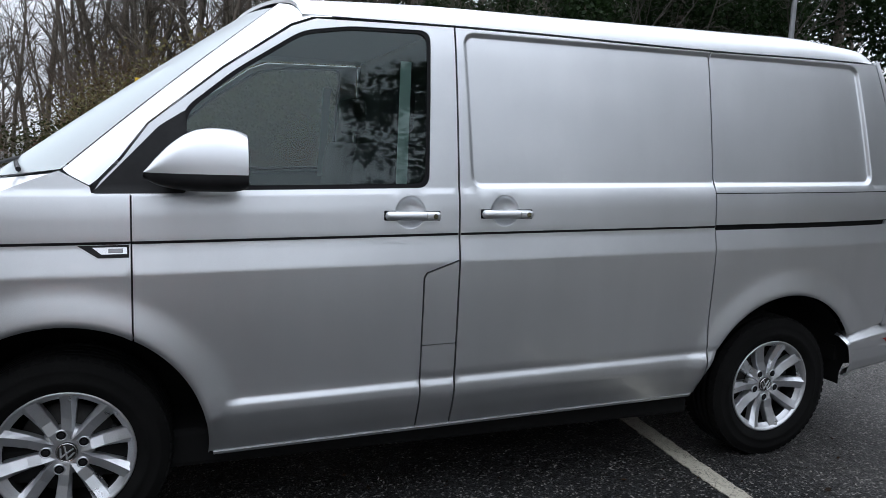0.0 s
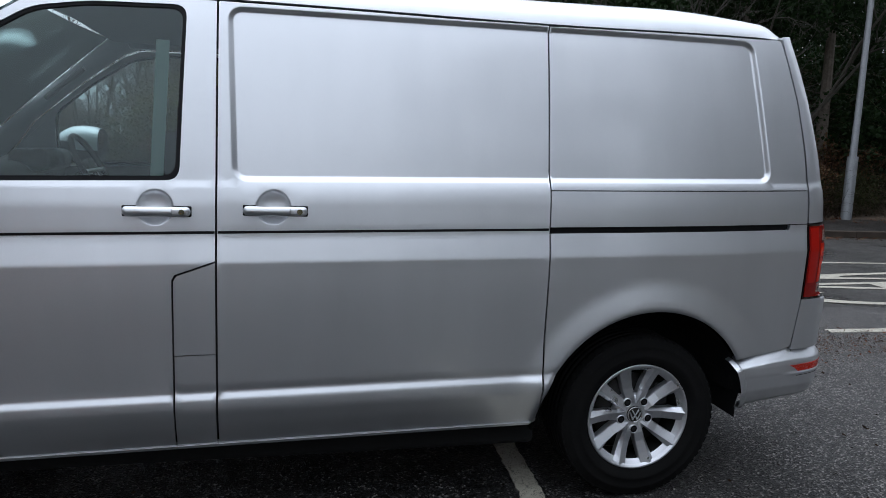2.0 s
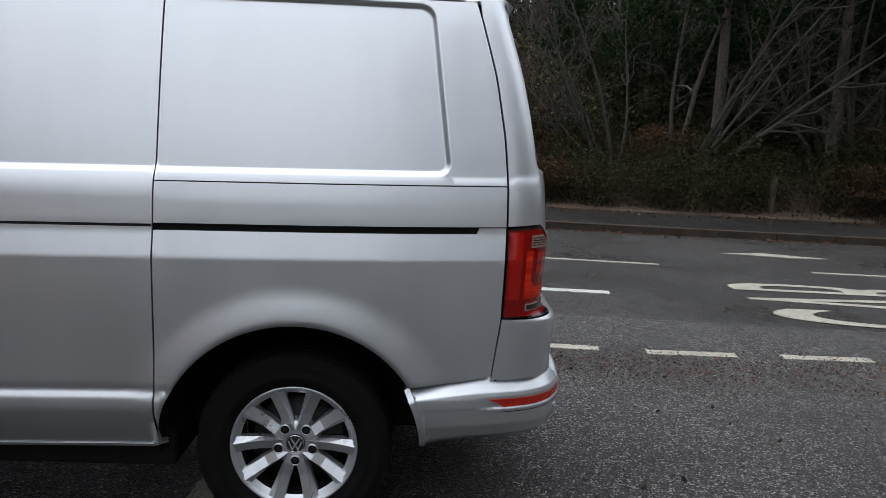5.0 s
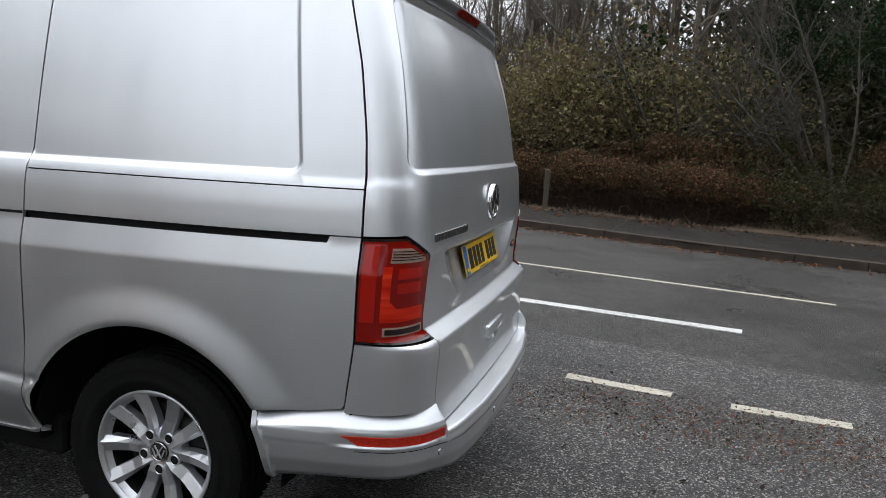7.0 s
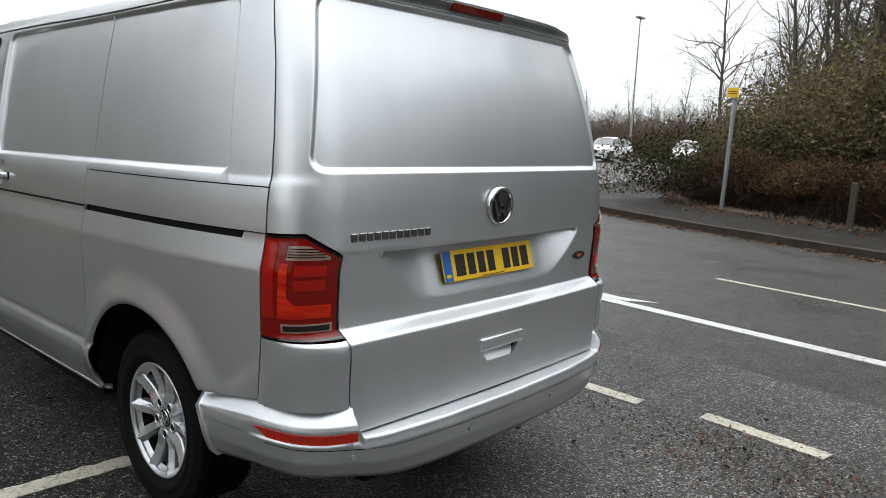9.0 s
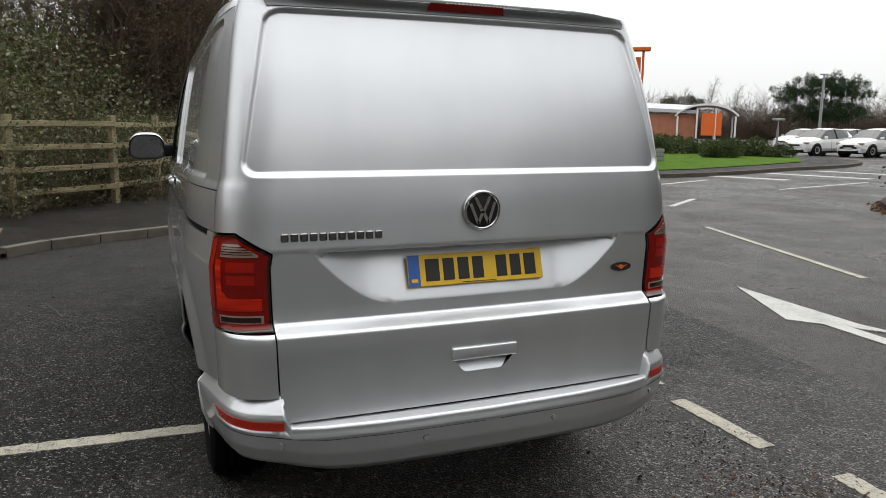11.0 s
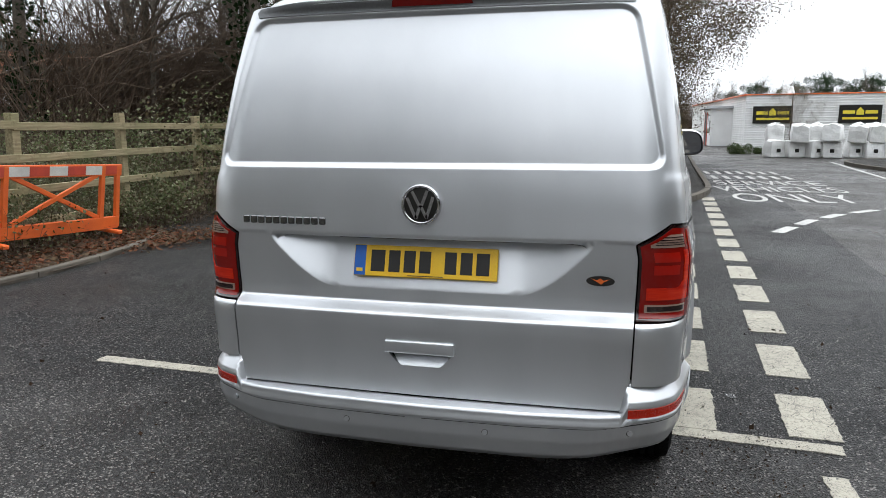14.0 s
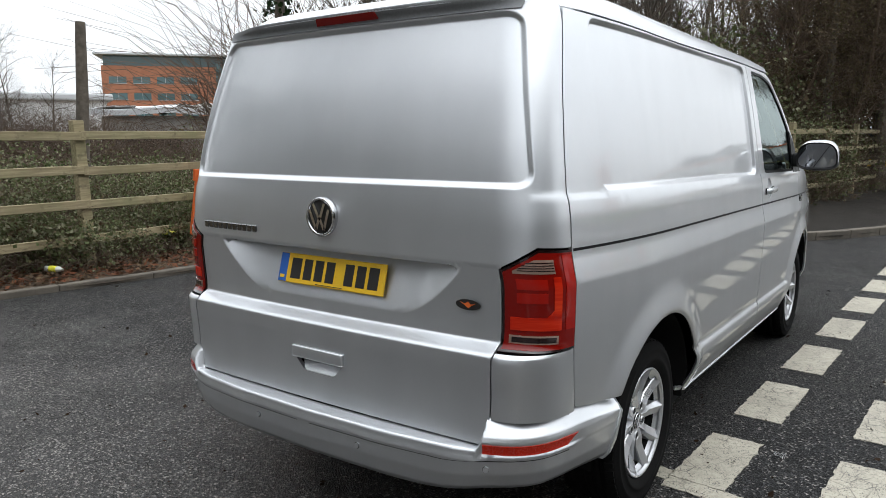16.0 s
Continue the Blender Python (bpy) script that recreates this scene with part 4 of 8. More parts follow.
            part("lower_pillar", skin([(-1.7565, 0.352), (-1.6245, 0.352), (-1.6245, 0.6865), (-1.7565, 0.6865)], S, PAINT, 0.03, (), rows, out=(-1.7, 0, 0.5)), PAINT, van)
            upper = [(-0.4445, 1.2475)] + [(DGAP(z) - 0.002, z) for z in steps(1.2475, 1.845, 0.04)] + [(-0.4425, 1.845)]
            part("rear_upper_panel", skin(upper, S, PAINT, 0.03, (), rows, seams, out=(0, 0, 1.5)), PAINT, van)
            cover = [(-0.4445, 1.112)] + [(DGAP(z) - 0.002, z) for z in steps(1.112, 1.2435, 0.04)] + [(-0.4445, 1.2435)]
            part("rail_cover", skin(cover, S, PAINT, 0.03, (), rows, out=(0, 0, 1.1)), PAINT, van)
            lower_top = [(DGAP(1.10) - 0.002, 1.108), (0.602, 1.108), (0.594, 1.089), (-0.4445, 1.089)]
            part("door_rail", skin([(-0.444, 1.086), (0.61, 1.086), (0.61, 1.114), (-0.444, 1.114)], side_at(sign, 0.016), SHADE, 0.05, rim=0, out=(0, 0, 1.1)), SHADE, van, "dark sliding-door rail slot")
        else:
            lower_top = []
        foot = [(-0.4445 if left else -1.6175, 0.352), (-0.452 + 0.022, 0.352)] if left else [(-1.6175, 0.352), (-0.452 + 0.022, 0.352)]
        wheel_arch = arch_points(HUB_R, 177, 31)
        back = [(0.40, 0.570), (0.55, 0.580), (0.658, 0.596), (0.6665, 0.606), (0.688, 0.80)]
        if left:
            quarter = foot + wheel_arch + back + [(DGAP(0.95) - 0.002, 0.95)] + lower_top
        else:
            quarter = foot + wheel_arch + back + [(DGAP(z) - 0.002, z) for z in steps(0.9, 1.845, 0.05)] + [(-0.45, 1.8465), (-0.8, 1.852), (-1.2, 1.862), (-1.6175, 1.868)]
        q = part("rear_quarter" if left else "side_panel", skin(quarter, S, PAINT, 0.03, (), rows, arcs + ([] if left else seams), out=(0, 0, 0.9)), PAINT, van)
        if not left:
            part("groove_shade", skin([(-1.616, 1.0995), (0.686, 1.0995), (0.686, 1.1085), (-1.616, 1.1085)], side_at(sign, -0.0008), SEAL, 0.02, rim=0.004, out=(-1, 0, 0.9)), SEAL, q)
        part("sill_lip", skin([(-2.50, 0.338), (-0.432, 0.338), (-0.432, 0.349), (-2.50, 0.349)], side_at(sign, -0.004), ALLOY, 0.04, rim=0.02, out=(-1, 0, 0.5)), ALLOY, van, "bright sill edge")
        # added near-black sheet behind the shut lines, the gaps' shade in its colour
        part("shut_line_shade", skin([(-1.60, 0.37), (-0.46, 0.37), (-0.46, 0.79), (0.46, 0.79), (0.46, 0.62), (0.64, 0.62), (0.68, 1.1), (0.66, 1.3), (0.52, 1.85), (-1.60, 1.85)], side_at(sign, 0.034), SHADE, 0.08, rim=0, out=(-1, 0, 0.9)), SHADE, van)
        part("door_card", skin([(-2.50, 0.37), (-1.62, 0.37), (-1.62, 1.255), (-2.84, 1.25), (-2.74, 0.80), (-2.56, 0.66)], side_at(sign, 0.05), TRIM, 0.08, rim=0, out=(-2.2, 0, 0.9)), TRIM, van, "dark grey inner door trim")
        part("arch_liner", arch_liner(HUB_R, sign), SHADE, van, "black wheel arch liner", True)
        part("arch_liner", arch_liner(HUB_F, sign), SHADE, van, "", True)
        # pillar beside the windscreen
        vs, fs = [], []
        gap = [(-2.868, 1.287), (-2.845, 1.305), (-2.782, 1.372), (-2.695, 1.488), (-2.458, 1.682), (-2.23, 1.840), (-2.15, 1.870), (-2.08, 1.873)]
        n = len(gap)
        for i, (gx, gz) in enumerate(gap):
            a = screen_at(0.992 * sign, max(0.0, (i / (n - 2)) ** 1.05) if i < n - 1 else 1.03)
            b = side_at(sign)(gx, gz)
            mid = (a + b) / 2 + Vector((-0.028, sign * 0.026, 0.012))
            for j in range(7):
                t = j / 6
                vs.append((1 - t) ** 2 * a + 2 * t * (1 - t) * mid + t * t * b)
        for i in range(n - 1):
            for j in range(6):
                f = (i * 7 + j, i * 7 + j + 1, i * 7 + j + 8, i * 7 + j + 7)
                fs.append(f[::-1] if sign > 0 else f)
        part("screen_pillar", (vs, fs), PAINT, van, "", True)
        mirror(van, sign)
        indicator(van, sign)
        tail_lamp(van, sign)
        corner(van, sign)
    roof = skin([(0.0, -1), (1, -1), (1, 1), (0.0, 1)], roof_at, PAINT, 0.04, (), [-0.99, -0.975, -0.95, -0.92, 0.92, 0.95, 0.975, 0.99], scale=(3.0, 0.85), out=(-0.8, 0, 1))
    part("roof", roof, PAINT, van)
    part("windscreen", skin([(-0.98, 0), (0.98, 0), (0.98, 1), (-0.98, 1)], screen_at, WETGLASS, 0.06, rim=0, scale=(0.8, 0.9), out=(-2, 0, 1)), WETGLASS, van, "wet windscreen glass")
    part("bonnet", skin([(-0.985, 0.02), (0.985, 0.02), (0.985, 1), (-0.985, 1)], bonnet_at, PAINT, 0.05, scale=(0.8, 0.7), out=(-3.2, 0, 0.8)), PAINT, van)
    part("scuttle", skin([(-0.97, -0.02), (0.97, -0.02), (0.97, 0.09), (-0.97, 0.09)], lambda u, v: bonnet_at(u, v - 0.03) + Vector((0.035, 0, -0.012)), BLACK, 0.05, rim=0, scale=(0.8, 0.7), out=(-3.2, 0, 0.8)), BLACK, van, "black scuttle panel")
    for y0 in (-0.62, 0.12):
        base = screen_at(y0 / 0.8, 0.0) + Vector((-0.02, 0, 0.012))
        tip = screen_at((y0 + 0.50) / 0.8, 0.10) + Vector((-0.012, 0, 0.012))
        w = part("wiper", rod(base, tip, 0.009, 0.006, 8), BLACK, van, "black wiper arm")
        mid = base.lerp(tip, 0.55)
        part("blade", rod(mid + Vector((-0.004, -0.26, 0)), mid + Vector((0.0, 0.28, 0.018)), 0.007, n=6), SEAL, w)
    front = [(-3.60, -0.82), (-3.70, -0.72), (-3.76, -0.4), (-3.78, 0), (-3.76, 0.4), (-3.70, 0.72), (-3.60, 0.82), (-3.4, 0.80), (-3.4, -0.80)]
    part("front_panel", prism(front, 0.24, 0.98), PAINT, van, "silver nose")
    part("grille", prism([(x - 0.02, y * 0.85) for x, y in front[1:6]] + [(-3.5, 0.5), (-3.5, -0.5)], 0.70, 0.90), BLACK, van, "black grille")
    part("lower_nose", prism([(x - 0.015, y * 0.9) for x, y in front[0:7]] + [(-3.45, 0.6), (-3.45, -0.6)], 0.26, 0.46), BLACK, van)
    tail(van)
    cab(van)
    # underside
    part("floor_pan", box((-3.3, -0.82, 0.22), (-0.42, 0.82, 0.36), 0.02), SHADE, van, "dark underbody")
    part("rear_floor", box((-0.45, -0.60, 0.30), (0.85, 0.60, 0.38), 0.02), SHADE, van)
    part("fuel_tank", box((-1.5, -0.45, 0.20), (-0.6, 0.45, 0.30), 0.04), SHADE, van)
    part("rear_axle", rod((0.0, -0.7, 0.29), (0.0, 0.7, 0.29), 0.045, n=10), SHADE, van)
    part("exhaust", rod((-2.0, 0.35, 0.23), (0.75, 0.40, 0.27), 0.032, n=10), mottled_disc, van)
    part("bulkhead", ([(x, y, z) for x in (-1.615, -1.585) for y, z in ((-0.84, 0.36), (0.84, 0.36), (0.87, 1.2), (0.74, 1.85), (-0.74, 1.85), (-0.87, 1.2))], [(0, 1, 2, 3, 4, 5), (11, 10, 9, 8, 7, 6)] + [(i, (i + 1) % 6, 6 + (i + 1) % 6, 6 + i) for i in range(6)]), TRIM, van, "grey cab bulkhead")
    for x in (HUB_R, HUB_F):
        for sign in (-1, 1):
            wheel(van, x, sign)
    return van


def arch_liner(hub, sign):
    vs, fs = [], []
    n = 24
    for i in range(n + 1):
        a = radians(-4 + 188 * i / n)
        for r, y in ((ARCH + 0.004, 0.905), (ARCH + 0.012, 0.55)):
            x, z = hub + r * math.cos(a), HUB_Z + r * math.sin(a)
            yy = min(y, side_width(x, max(z - RAKE * x, 0.36)) - 0.014) if y > 0.8 else y
            vs.append((x, sign * yy, max(z, 0.20)))
    for i in range(n):
        fs.append((i * 2, i * 2 + 1, i * 2 + 3, i * 2 + 2))
    k = len(vs)
    vs.append((hub, sign * 0.55, HUB_Z))
    for i in range(n):
        fs.append((i * 2 + 1, k, i * 2 + 3))
    return vs, fs


def handle(door, sign, x, z):
    """A grip bar across a round hollow, with a key cap at its rear end."""
    S = side_at(sign)
    w = side_width(x - 0.09, z, sign < 0)
    h = new("door_handle")
    h.parent = door
    tagged(h, "silver door grip with a key cap")
    zz = z - 0.012 + RAKE * x
    bm = box((x - 0.098, sign * (w - 0.004), zz - 0.016), (x + 0.112, sign * (w + 0.028), zz + 0.016), 0.0135, 3)
    part("grip", bm, PAINT, h, "", True)
    part("key_cap", box((x + 0.052, sign * (w + 0.02), zz - 0.0125), (x + 0.106, sign * (w + 0.0315), zz + 0.0125), 0.006, 3), PAINT, h, "", True)
    part("keyhole", rod((x + 0.086, sign * (w + 0.026), zz), (x + 0.086, sign * (w + 0.0328), zz), 0.0095, n=16), CHROME, h, "chrome lock barrel")
    part("grip_seat", box((x - 0.100, sign * (w - 0.006), zz - 0.018), (x - 0.055, sign * (w + 0.006), zz + 0.018), 0.004), SEAL, h)
    part("grip_seat", box((x + 0.052, sign * (w - 0.006), zz - 0.018), (x + 0.114, sign * (w + 0.006), zz + 0.018), 0.004), SEAL, h)


MIRROR_T = (0, 0.06, 0.15, 0.3, 0.4, 0.5, 0.62, 0.75, 0.88, 1.0)
MIRROR_UP = (0.88, 0.94, 0.98, 1.0, 0.985, 0.94, 0.82, 0.61, 0.32, 0.0)
MIRROR_DOWN = (0.80, 0.93, 1.0, 1.0, 1.0, 1.0, 0.95, 0.85, 0.68, 0.35)


def mirror(van, sign):
    """A door mirror: silver cap above, black shell below, glass towards the tail."""
    m = new("door_mirror")
    m.parent = van
    tagged(m, "door mirror with a silver cap and black shell")
    part("stalk", box((-2.66, sign * 0.90, 1.245), (-2.55, sign * 1.00, 1.335), 0.02, 3), BLACK, m, "", True)
    vs, fs = [], []
    n, k = 72, 19
    # rear opening outline (y out from the door, z up), shrinking forwards
    for i in range(k):
        t = i / (k - 1)
        f = math.sqrt(max(0.0, 1 - (t * 0.985) ** 2.4))
        x = -2.405 - 0.295 * t
        for j in range(n):
            a = 2 * math.pi * j / n
            c, s = math.cos(a), math.sin(a)
            y = 1.075 + 0.118 * (0.2 + 0.8 * f) * abs(c) ** 0.62 * (1 if c > 0 else -1)
            up, down = float(np.interp(t, MIRROR_T, MIRROR_UP)), float(np.interp(t, MIRROR_T, MIRROR_DOWN))
            z = 1.284 + (0.138 * up if s > 0 else 0.056 * down) * abs(s) ** 0.7 * (1 if s > 0 else -1)
            vs.append((x, sign * y, z))
    def shell(keep):
        out = []
        for i in range(k - 1):
            for j in range(n):
                j2 = (j + 1) % n
                q = (i * n + j, i * n + j2, (i + 1) * n + j2, (i + 1) * n + j)
                if (j < n // 2) == keep:
                    out.append(q if sign > 0 else q[::-1])
        return out
    part("cap", (vs, shell(True)), PAINT, m, "silver cap", True)
    part("shell", (vs, shell(False) + [tuple(range((k - 1) * n, k * n))]), BLACK, m, "black plastic shell", True)
    part("bezel", ([(-2.403, v[1], v[2]) for v in vs[:n]] + [(-2.418, sign * 1.075 + (v[1] - sign * 1.075) * 0.90, 1.318 + (v[2] - 1.318) * 0.90) for v in vs[:n]], [(j, (j + 1) % n, n + (j + 1) % n, n + j) for j in range(n)]), BLACK, m)
    part("mirror_glass", ([(-2.414 + 0.08 * (v[2] - 1.318), sign * 1.075 + (v[1] - sign * 1.075) * 0.91, 1.318 + (v[2] - 1.318) * 0.91) for v in vs[:n]], [tuple(range(n))]), MIRROR, m, "mirror glass")


def indicator(van, sign):
    S = side_at(sign, -0.004)
    i = new("side_badge")
    i.parent = van
    tagged(i, "black and chrome side badge on the wing")
    part("badge_frame", skin([(-2.905, 1.098), (-2.755, 1.098), (-2.755, 1.058), (-2.845, 1.058)], S, BLACK, 0.02, out=(-2.8, 0, 1)), BLACK, i)
    part("badge_plate", skin([(-2.862, 1.092), (-2.760, 1.092), (-2.760, 1.070), (-2.835, 1.070)], side_at(sign, -0.007), CHROME, 0.02, out=(-2.8, 0, 1)), CHROME, i)
    part("badge_mark", skin([(-2.815, 1.088), (-2.772, 1.088), (-2.772, 1.074), (-2.815, 1.074)], side_at(sign, -0.0085), DARKCHROME, 0.02, out=(-2.8, 0, 1)), DARKCHROME, i)


def flip(pts, sign):
    return [(s * sign, z) for s, z in pts]


def tail_lamp(van, sign):
    lamp = new("tail_lamp")
    lamp.parent = van
    tagged(lamp, "red tail lamp cluster with a clear upper lens")
    o = (0.4, 0, 1)

    def pane(name, pts, off, mat, label="", lip=0.004):
        return part(name, skin(flip(pts, sign), rear_at(off), mat, 0.02, rim=lip, scale=(1.15, 1), out=o), mat, lamp, label)

    pane("housing", [(0.797, 0.803), (0.997, 0.803), (0.997, 1.107), (0.893, 1.113), (0.797, 1.046)], 0.002, LENS_EDGE, "black lamp surround", 0.02)
    pane("lens_body", [(0.8035, 0.809), (0.9945, 0.809), (0.9945, 1.100), (0.893, 1.1045), (0.8035, 1.043)], 0.0045, LENS_DEEP, "deep red lamp lens")
    pane("side_bar", [(0.957, 0.868), (0.990, 0.868), (0.990, 1.094), (0.957, 1.096)], 0.0062, LENS_MID, "", 0.002)
    pane("light_guide", [(0.816, 0.868), (0.944, 0.868), (0.944, 1.032), (0.922, 1.032), (0.922, 0.930), (0.902, 0.908), (0.816, 0.908)], 0.0068, LENS_RED, "bright red light guide", 0.003)
    pane("reflector_cell", [(0.830, 0.952), (0.905, 0.952), (0.905, 0.984), (0.830, 0.984)], 0.0060, LENS_MID, "", 0.002)
    pane("reflector_cell", [(0.830, 0.994), (0.905, 0.994), (0.905, 1.026), (0.830, 1.026)], 0.0060, LENS_MID, "", 0.002)
    pane("clear_lens", [(0.826, 1.042), (0.930, 1.042), (0.930, 1.084), (0.880, 1.084), (0.826, 1.050)], 0.0068, LENS_CLEAR, "clear indicator lens", 0.003)
    for z in (1.050, 1.058, 1.066, 1.074):
        pane("lens_rib", [(0.838 + 1.2 * max(0, z - 1.056), z), (0.928, z), (0.928, z + 0.0025), (0.838 + 1.2 * max(0, z - 1.056), z + 0.0025)], 0.0082, LENS_EDGE, "", 0.001)
    slot = pane("reverse_frame", [(0.814, 0.826), (0.936, 0.826), (0.936, 0.852), (0.814, 0.852)], 0.0068, LENS_CLEAR, "clear reversing lens", 0.003)
    pane("reverse_lens", [(0.820, 0.831), (0.930, 0.831), (0.930, 0.847), (0.820, 0.847)], 0.0080, LENS_EDGE, "", 0.001)


def corner(van, sign):
    """The body corner below the tail lamp."""
    o = flip([(0.796, 0.588), (0.998, 0.584), (0.998, 0.797), (0.797, 0.797)], sign)
    part("rear_corner", skin(o, rear_at(), PAINT, 0.02, (), (0.785, 0.79), scale=(1.15, 1), out=(0.3, 0, 0.7)), PAINT, van)


def tail(van):
    half = [(0.770, 0.504), (0.788, 0.509), (0.790, 0.60), (0.7915, 0.80), (0.7915, 1.049), (0.890, 1.119), (0.9965, 1.114), (0.9965, 1.30), (0.9965, 1.60), (0.9965, 1.80), (0.985, 1.862), (0.90, 1.872), (0.6, 1.880)]
    outline = half + [(-s, z) for s, z in half[::-1]]
    rows = (0.782, 0.786, 0.79, 0.796, 0.803, 0.81, 0.817, 0.824, 0.83, 0.862, 0.868, 0.875, 1.0405, 1.0445, 1.0475, 1.052, 1.06, 1.066, 1.072, 1.845, 1.852, 1.860, 1.868)
    extra = []
    for i in range(60):
        z = 0.8625 + 0.1835 * (i / 59) ** 1.7
        t = max(0.0, (z - 0.862) / 0.186)
        h = 0.33 + 0.26 * t ** 0.6
        for d in [-0.012 * q for q in (-0.2, 0.0, 0.25, 0.5, 0.75, 1.0, 1.25)]:
            for sg in (-1, 1):
                extra.append((sg * 0.8 * (h + d) / (SIDE(z) - 0.060 * ((DGAP(z) + 0.1) / 0.79) ** 2.2 - 0.165), z))
    finger = rounded([(-0.074, 0.606), (0.074, 0.606), (0.118, 0.654), (-0.118, 0.654)], 0.014, 5)
    finger = [(0.8 * y / (SIDE(z) - 0.060 * ((DGAP(z) + 0.1) / 0.79) ** 2.2 - 0.165), z) for y, z in finger]
    for d in (-0.008, -0.003, 0.0, 0.005, 0.010, 0.015, 0.021, 0.025):
        half_field = [(-0.900 + d, 1.288 + d), (0.900 - d, 1.288 + d), (0.870 - d, 1.832 - d), (-0.870 + d, 1.832 - d)]
        loop = rounded(half_field, 0.055 - d, 7)
        for a, b in zip(loop, loop[1:] + loop[:1]):
            n = max(1, int(math.hypot(b[0] - a[0], b[1] - a[1]) / 0.012))
            extra += [(a[0] + (b[0] - a[0]) * i / n, a[1] + (b[1] - a[1]) * i / n) for i in range(n)]
    g = part("tailgate", skin(outline, tail_skin, PAINT, 0.0225, [finger], rows, extra, rim=0.015, scale=(1.0, 1), out=(0.2, 0, 1)), PAINT, van, "silver tailgate with a hollow for the number plate")
    # added near-black sheet that gives the tailgate gaps their shade
    part("tail_gap_shade", skin([(-0.95, 0.50), (0.95, 0.50), (0.97, 1.1), (0.97, 1.85), (-0.97, 1.85), (-0.97, 1.1)], lambda s, z: rear_at(0, True)(s, z) + Vector((-0.075, 0, 0)), SHADE, 0.08, rim=0, out=(0.2, 0, 1)), SHADE, van)
    # spoiler band, its down-facing shade painted dark grey, and high brake lamp
    part("spoiler_underside", skin([(-0.86, 1.836), (0.86, 1.836), (0.872, 1.856), (0.86, 1.868), (0.70, 1.8775), (0.0, 1.8795), (-0.70, 1.8775), (-0.86, 1.868), (-0.872, 1.856)], lambda s, z: rear_at(0.005, True)(s, z) + Vector((lip(s, z), 0, 0)), SPOILER_SHADE, 0.02, rim=0.003, out=(0.2, 0, 1)), SPOILER_SHADE, g, "silver band under the roof lip, its shade painted dark grey")
    part("brake_lamp", skin([(-0.195, 1.846), (0.195, 1.846), (0.185, 1.870), (-0.185, 1.870)], lambda s, z: rear_at(0.012, True)(s, z) + Vector((lip(s, z), 0, 0)), LENS_DEEP, 0.03, rim=0.006, out=(0.2, 0, 1)), LENS_DEEP, g, "red high-level brake lamp")
    part("finger_scoop", skin(finger, lambda s, z: rear_at(-0.004, True)(s, z) + Vector((-0.036 * (z - 0.606) / 0.048, 0, 0)), PAINT, 0.012, rim=0, out=(0.2, 0, 1)), PAINT, g, "bright scoop under the grip")
    # grip bar
    x = REAR(0.675) + 0.004
    part("tailgate_grip", box((x - 0.02, -0.125, 0.652 + RAKE * x), (x + 0.008, 0.125, 0.697 + RAKE * x), 0.006, 3), PAINT, g, "", True)
    badge(g)
    # raised chrome lettering stands in as plain bars
    for i in range(11):
        y = -0.686 + 0.0305 * i
        s = y / 0.90
        p = rear_at(0, True)(s, 1.100)
        part("letter_bar", box((p.x - 0.004, y, p.z - 0.0135), (p.x + 0.006, y + 0.0245, p.z + 0.0135), 0.003, 1), DARKCHROME, g)
    # small oval decal
    c = rear_at(0, True)(0.595 / 0.895, 0.927)
    part("decal", oval(c + Vector((0.003, 0, 0)), 0.046, 0.017, 0.002), PLATE_BLACK, g, "small black and orange oval sticker")
    tick = [(-0.030, 0.008), (-0.012, 0.003), (0.0, 0.010), (0.010, 0.002), (0.030, 0.007), (0.010, -0.004), (0.002, -0.011), (-0.010, -0.003)]
    vs = [(c.x + d, c.y + y, c.z + z) for d in (0.004, 0.0062) for y, z in tick]
    n = len(tick)
    part("decal_mark", (vs, [tuple(range(n, 2 * n)), tuple(range(n))[::-1]] + [(i, (i + 1) % n, n + (i + 1) % n, n + i) for i in range(n)]), DECAL, g)
    plate(van)
    # bumper
    b = part("rear_bumper", skin([(-1, 0), (1, 0), (1, 1), (-1, 1)], bumper_at(), PAINT, 0.022, (), (0.06, 0.12, 0.19, 0.235, 0.25, 0.275, 0.30, 0.325, 0.405, 0.42, 0.45, 0.485), [(sg * a, v) for sg in (-1, 1) for a in (0.562, 0.568, 0.572, 0.576, 0.580, 0.584, 0.588, 0.592, 0.596, 0.602) for v in np.linspace(0.008, 0.42, 26)], rim=0.02, scale=(1.75, 0.34), out=(0.3, 0, 0.45)), PAINT, van, "silver rear bumper with parking sensors")
    for sign in (-1, 1):
        # seam at the corners; across the middle a crease's shade as a dark line
        part("seam_and_crease_shade", skin([(sign * 0.002, 0.471), (sign * 0.79, 0.471), (sign * 0.79, 0.480), (sign * 0.002, 0.480)], bumper_at(0.0008), SEAL, 0.03, rim=0.002, scale=(1.75, 0.34), out=(0.3, 0, 0.45)), SEAL, b)
        pts = [(sign * a, v) for a, v in ((0.592, 0.327), (0.815, 0.327), (0.80, 0.355), (0.785, 0.402), (0.592, 0.402))]
        part("reflector", skin(pts, bumper_at(0.003), REFLECT, 0.02, rim=0.005, scale=(1.75, 0.34), out=(0.3, 0, 0.45)), REFLECT, b, "red reflector strip")
        for a in (0.205, 0.60):
            p, q = bumper_at(-0.002)(sign * a, 0.60), bumper_at(0.004)(sign * a, 0.60)
            sen = part("parking_sensor", rod(p, q, 0.0095, n=18), PAINT, b, "round parking sensor")
            part("sensor_ring", rod(p, p.lerp(q, 0.55), 0.0110, n=18), SEAL, sen)
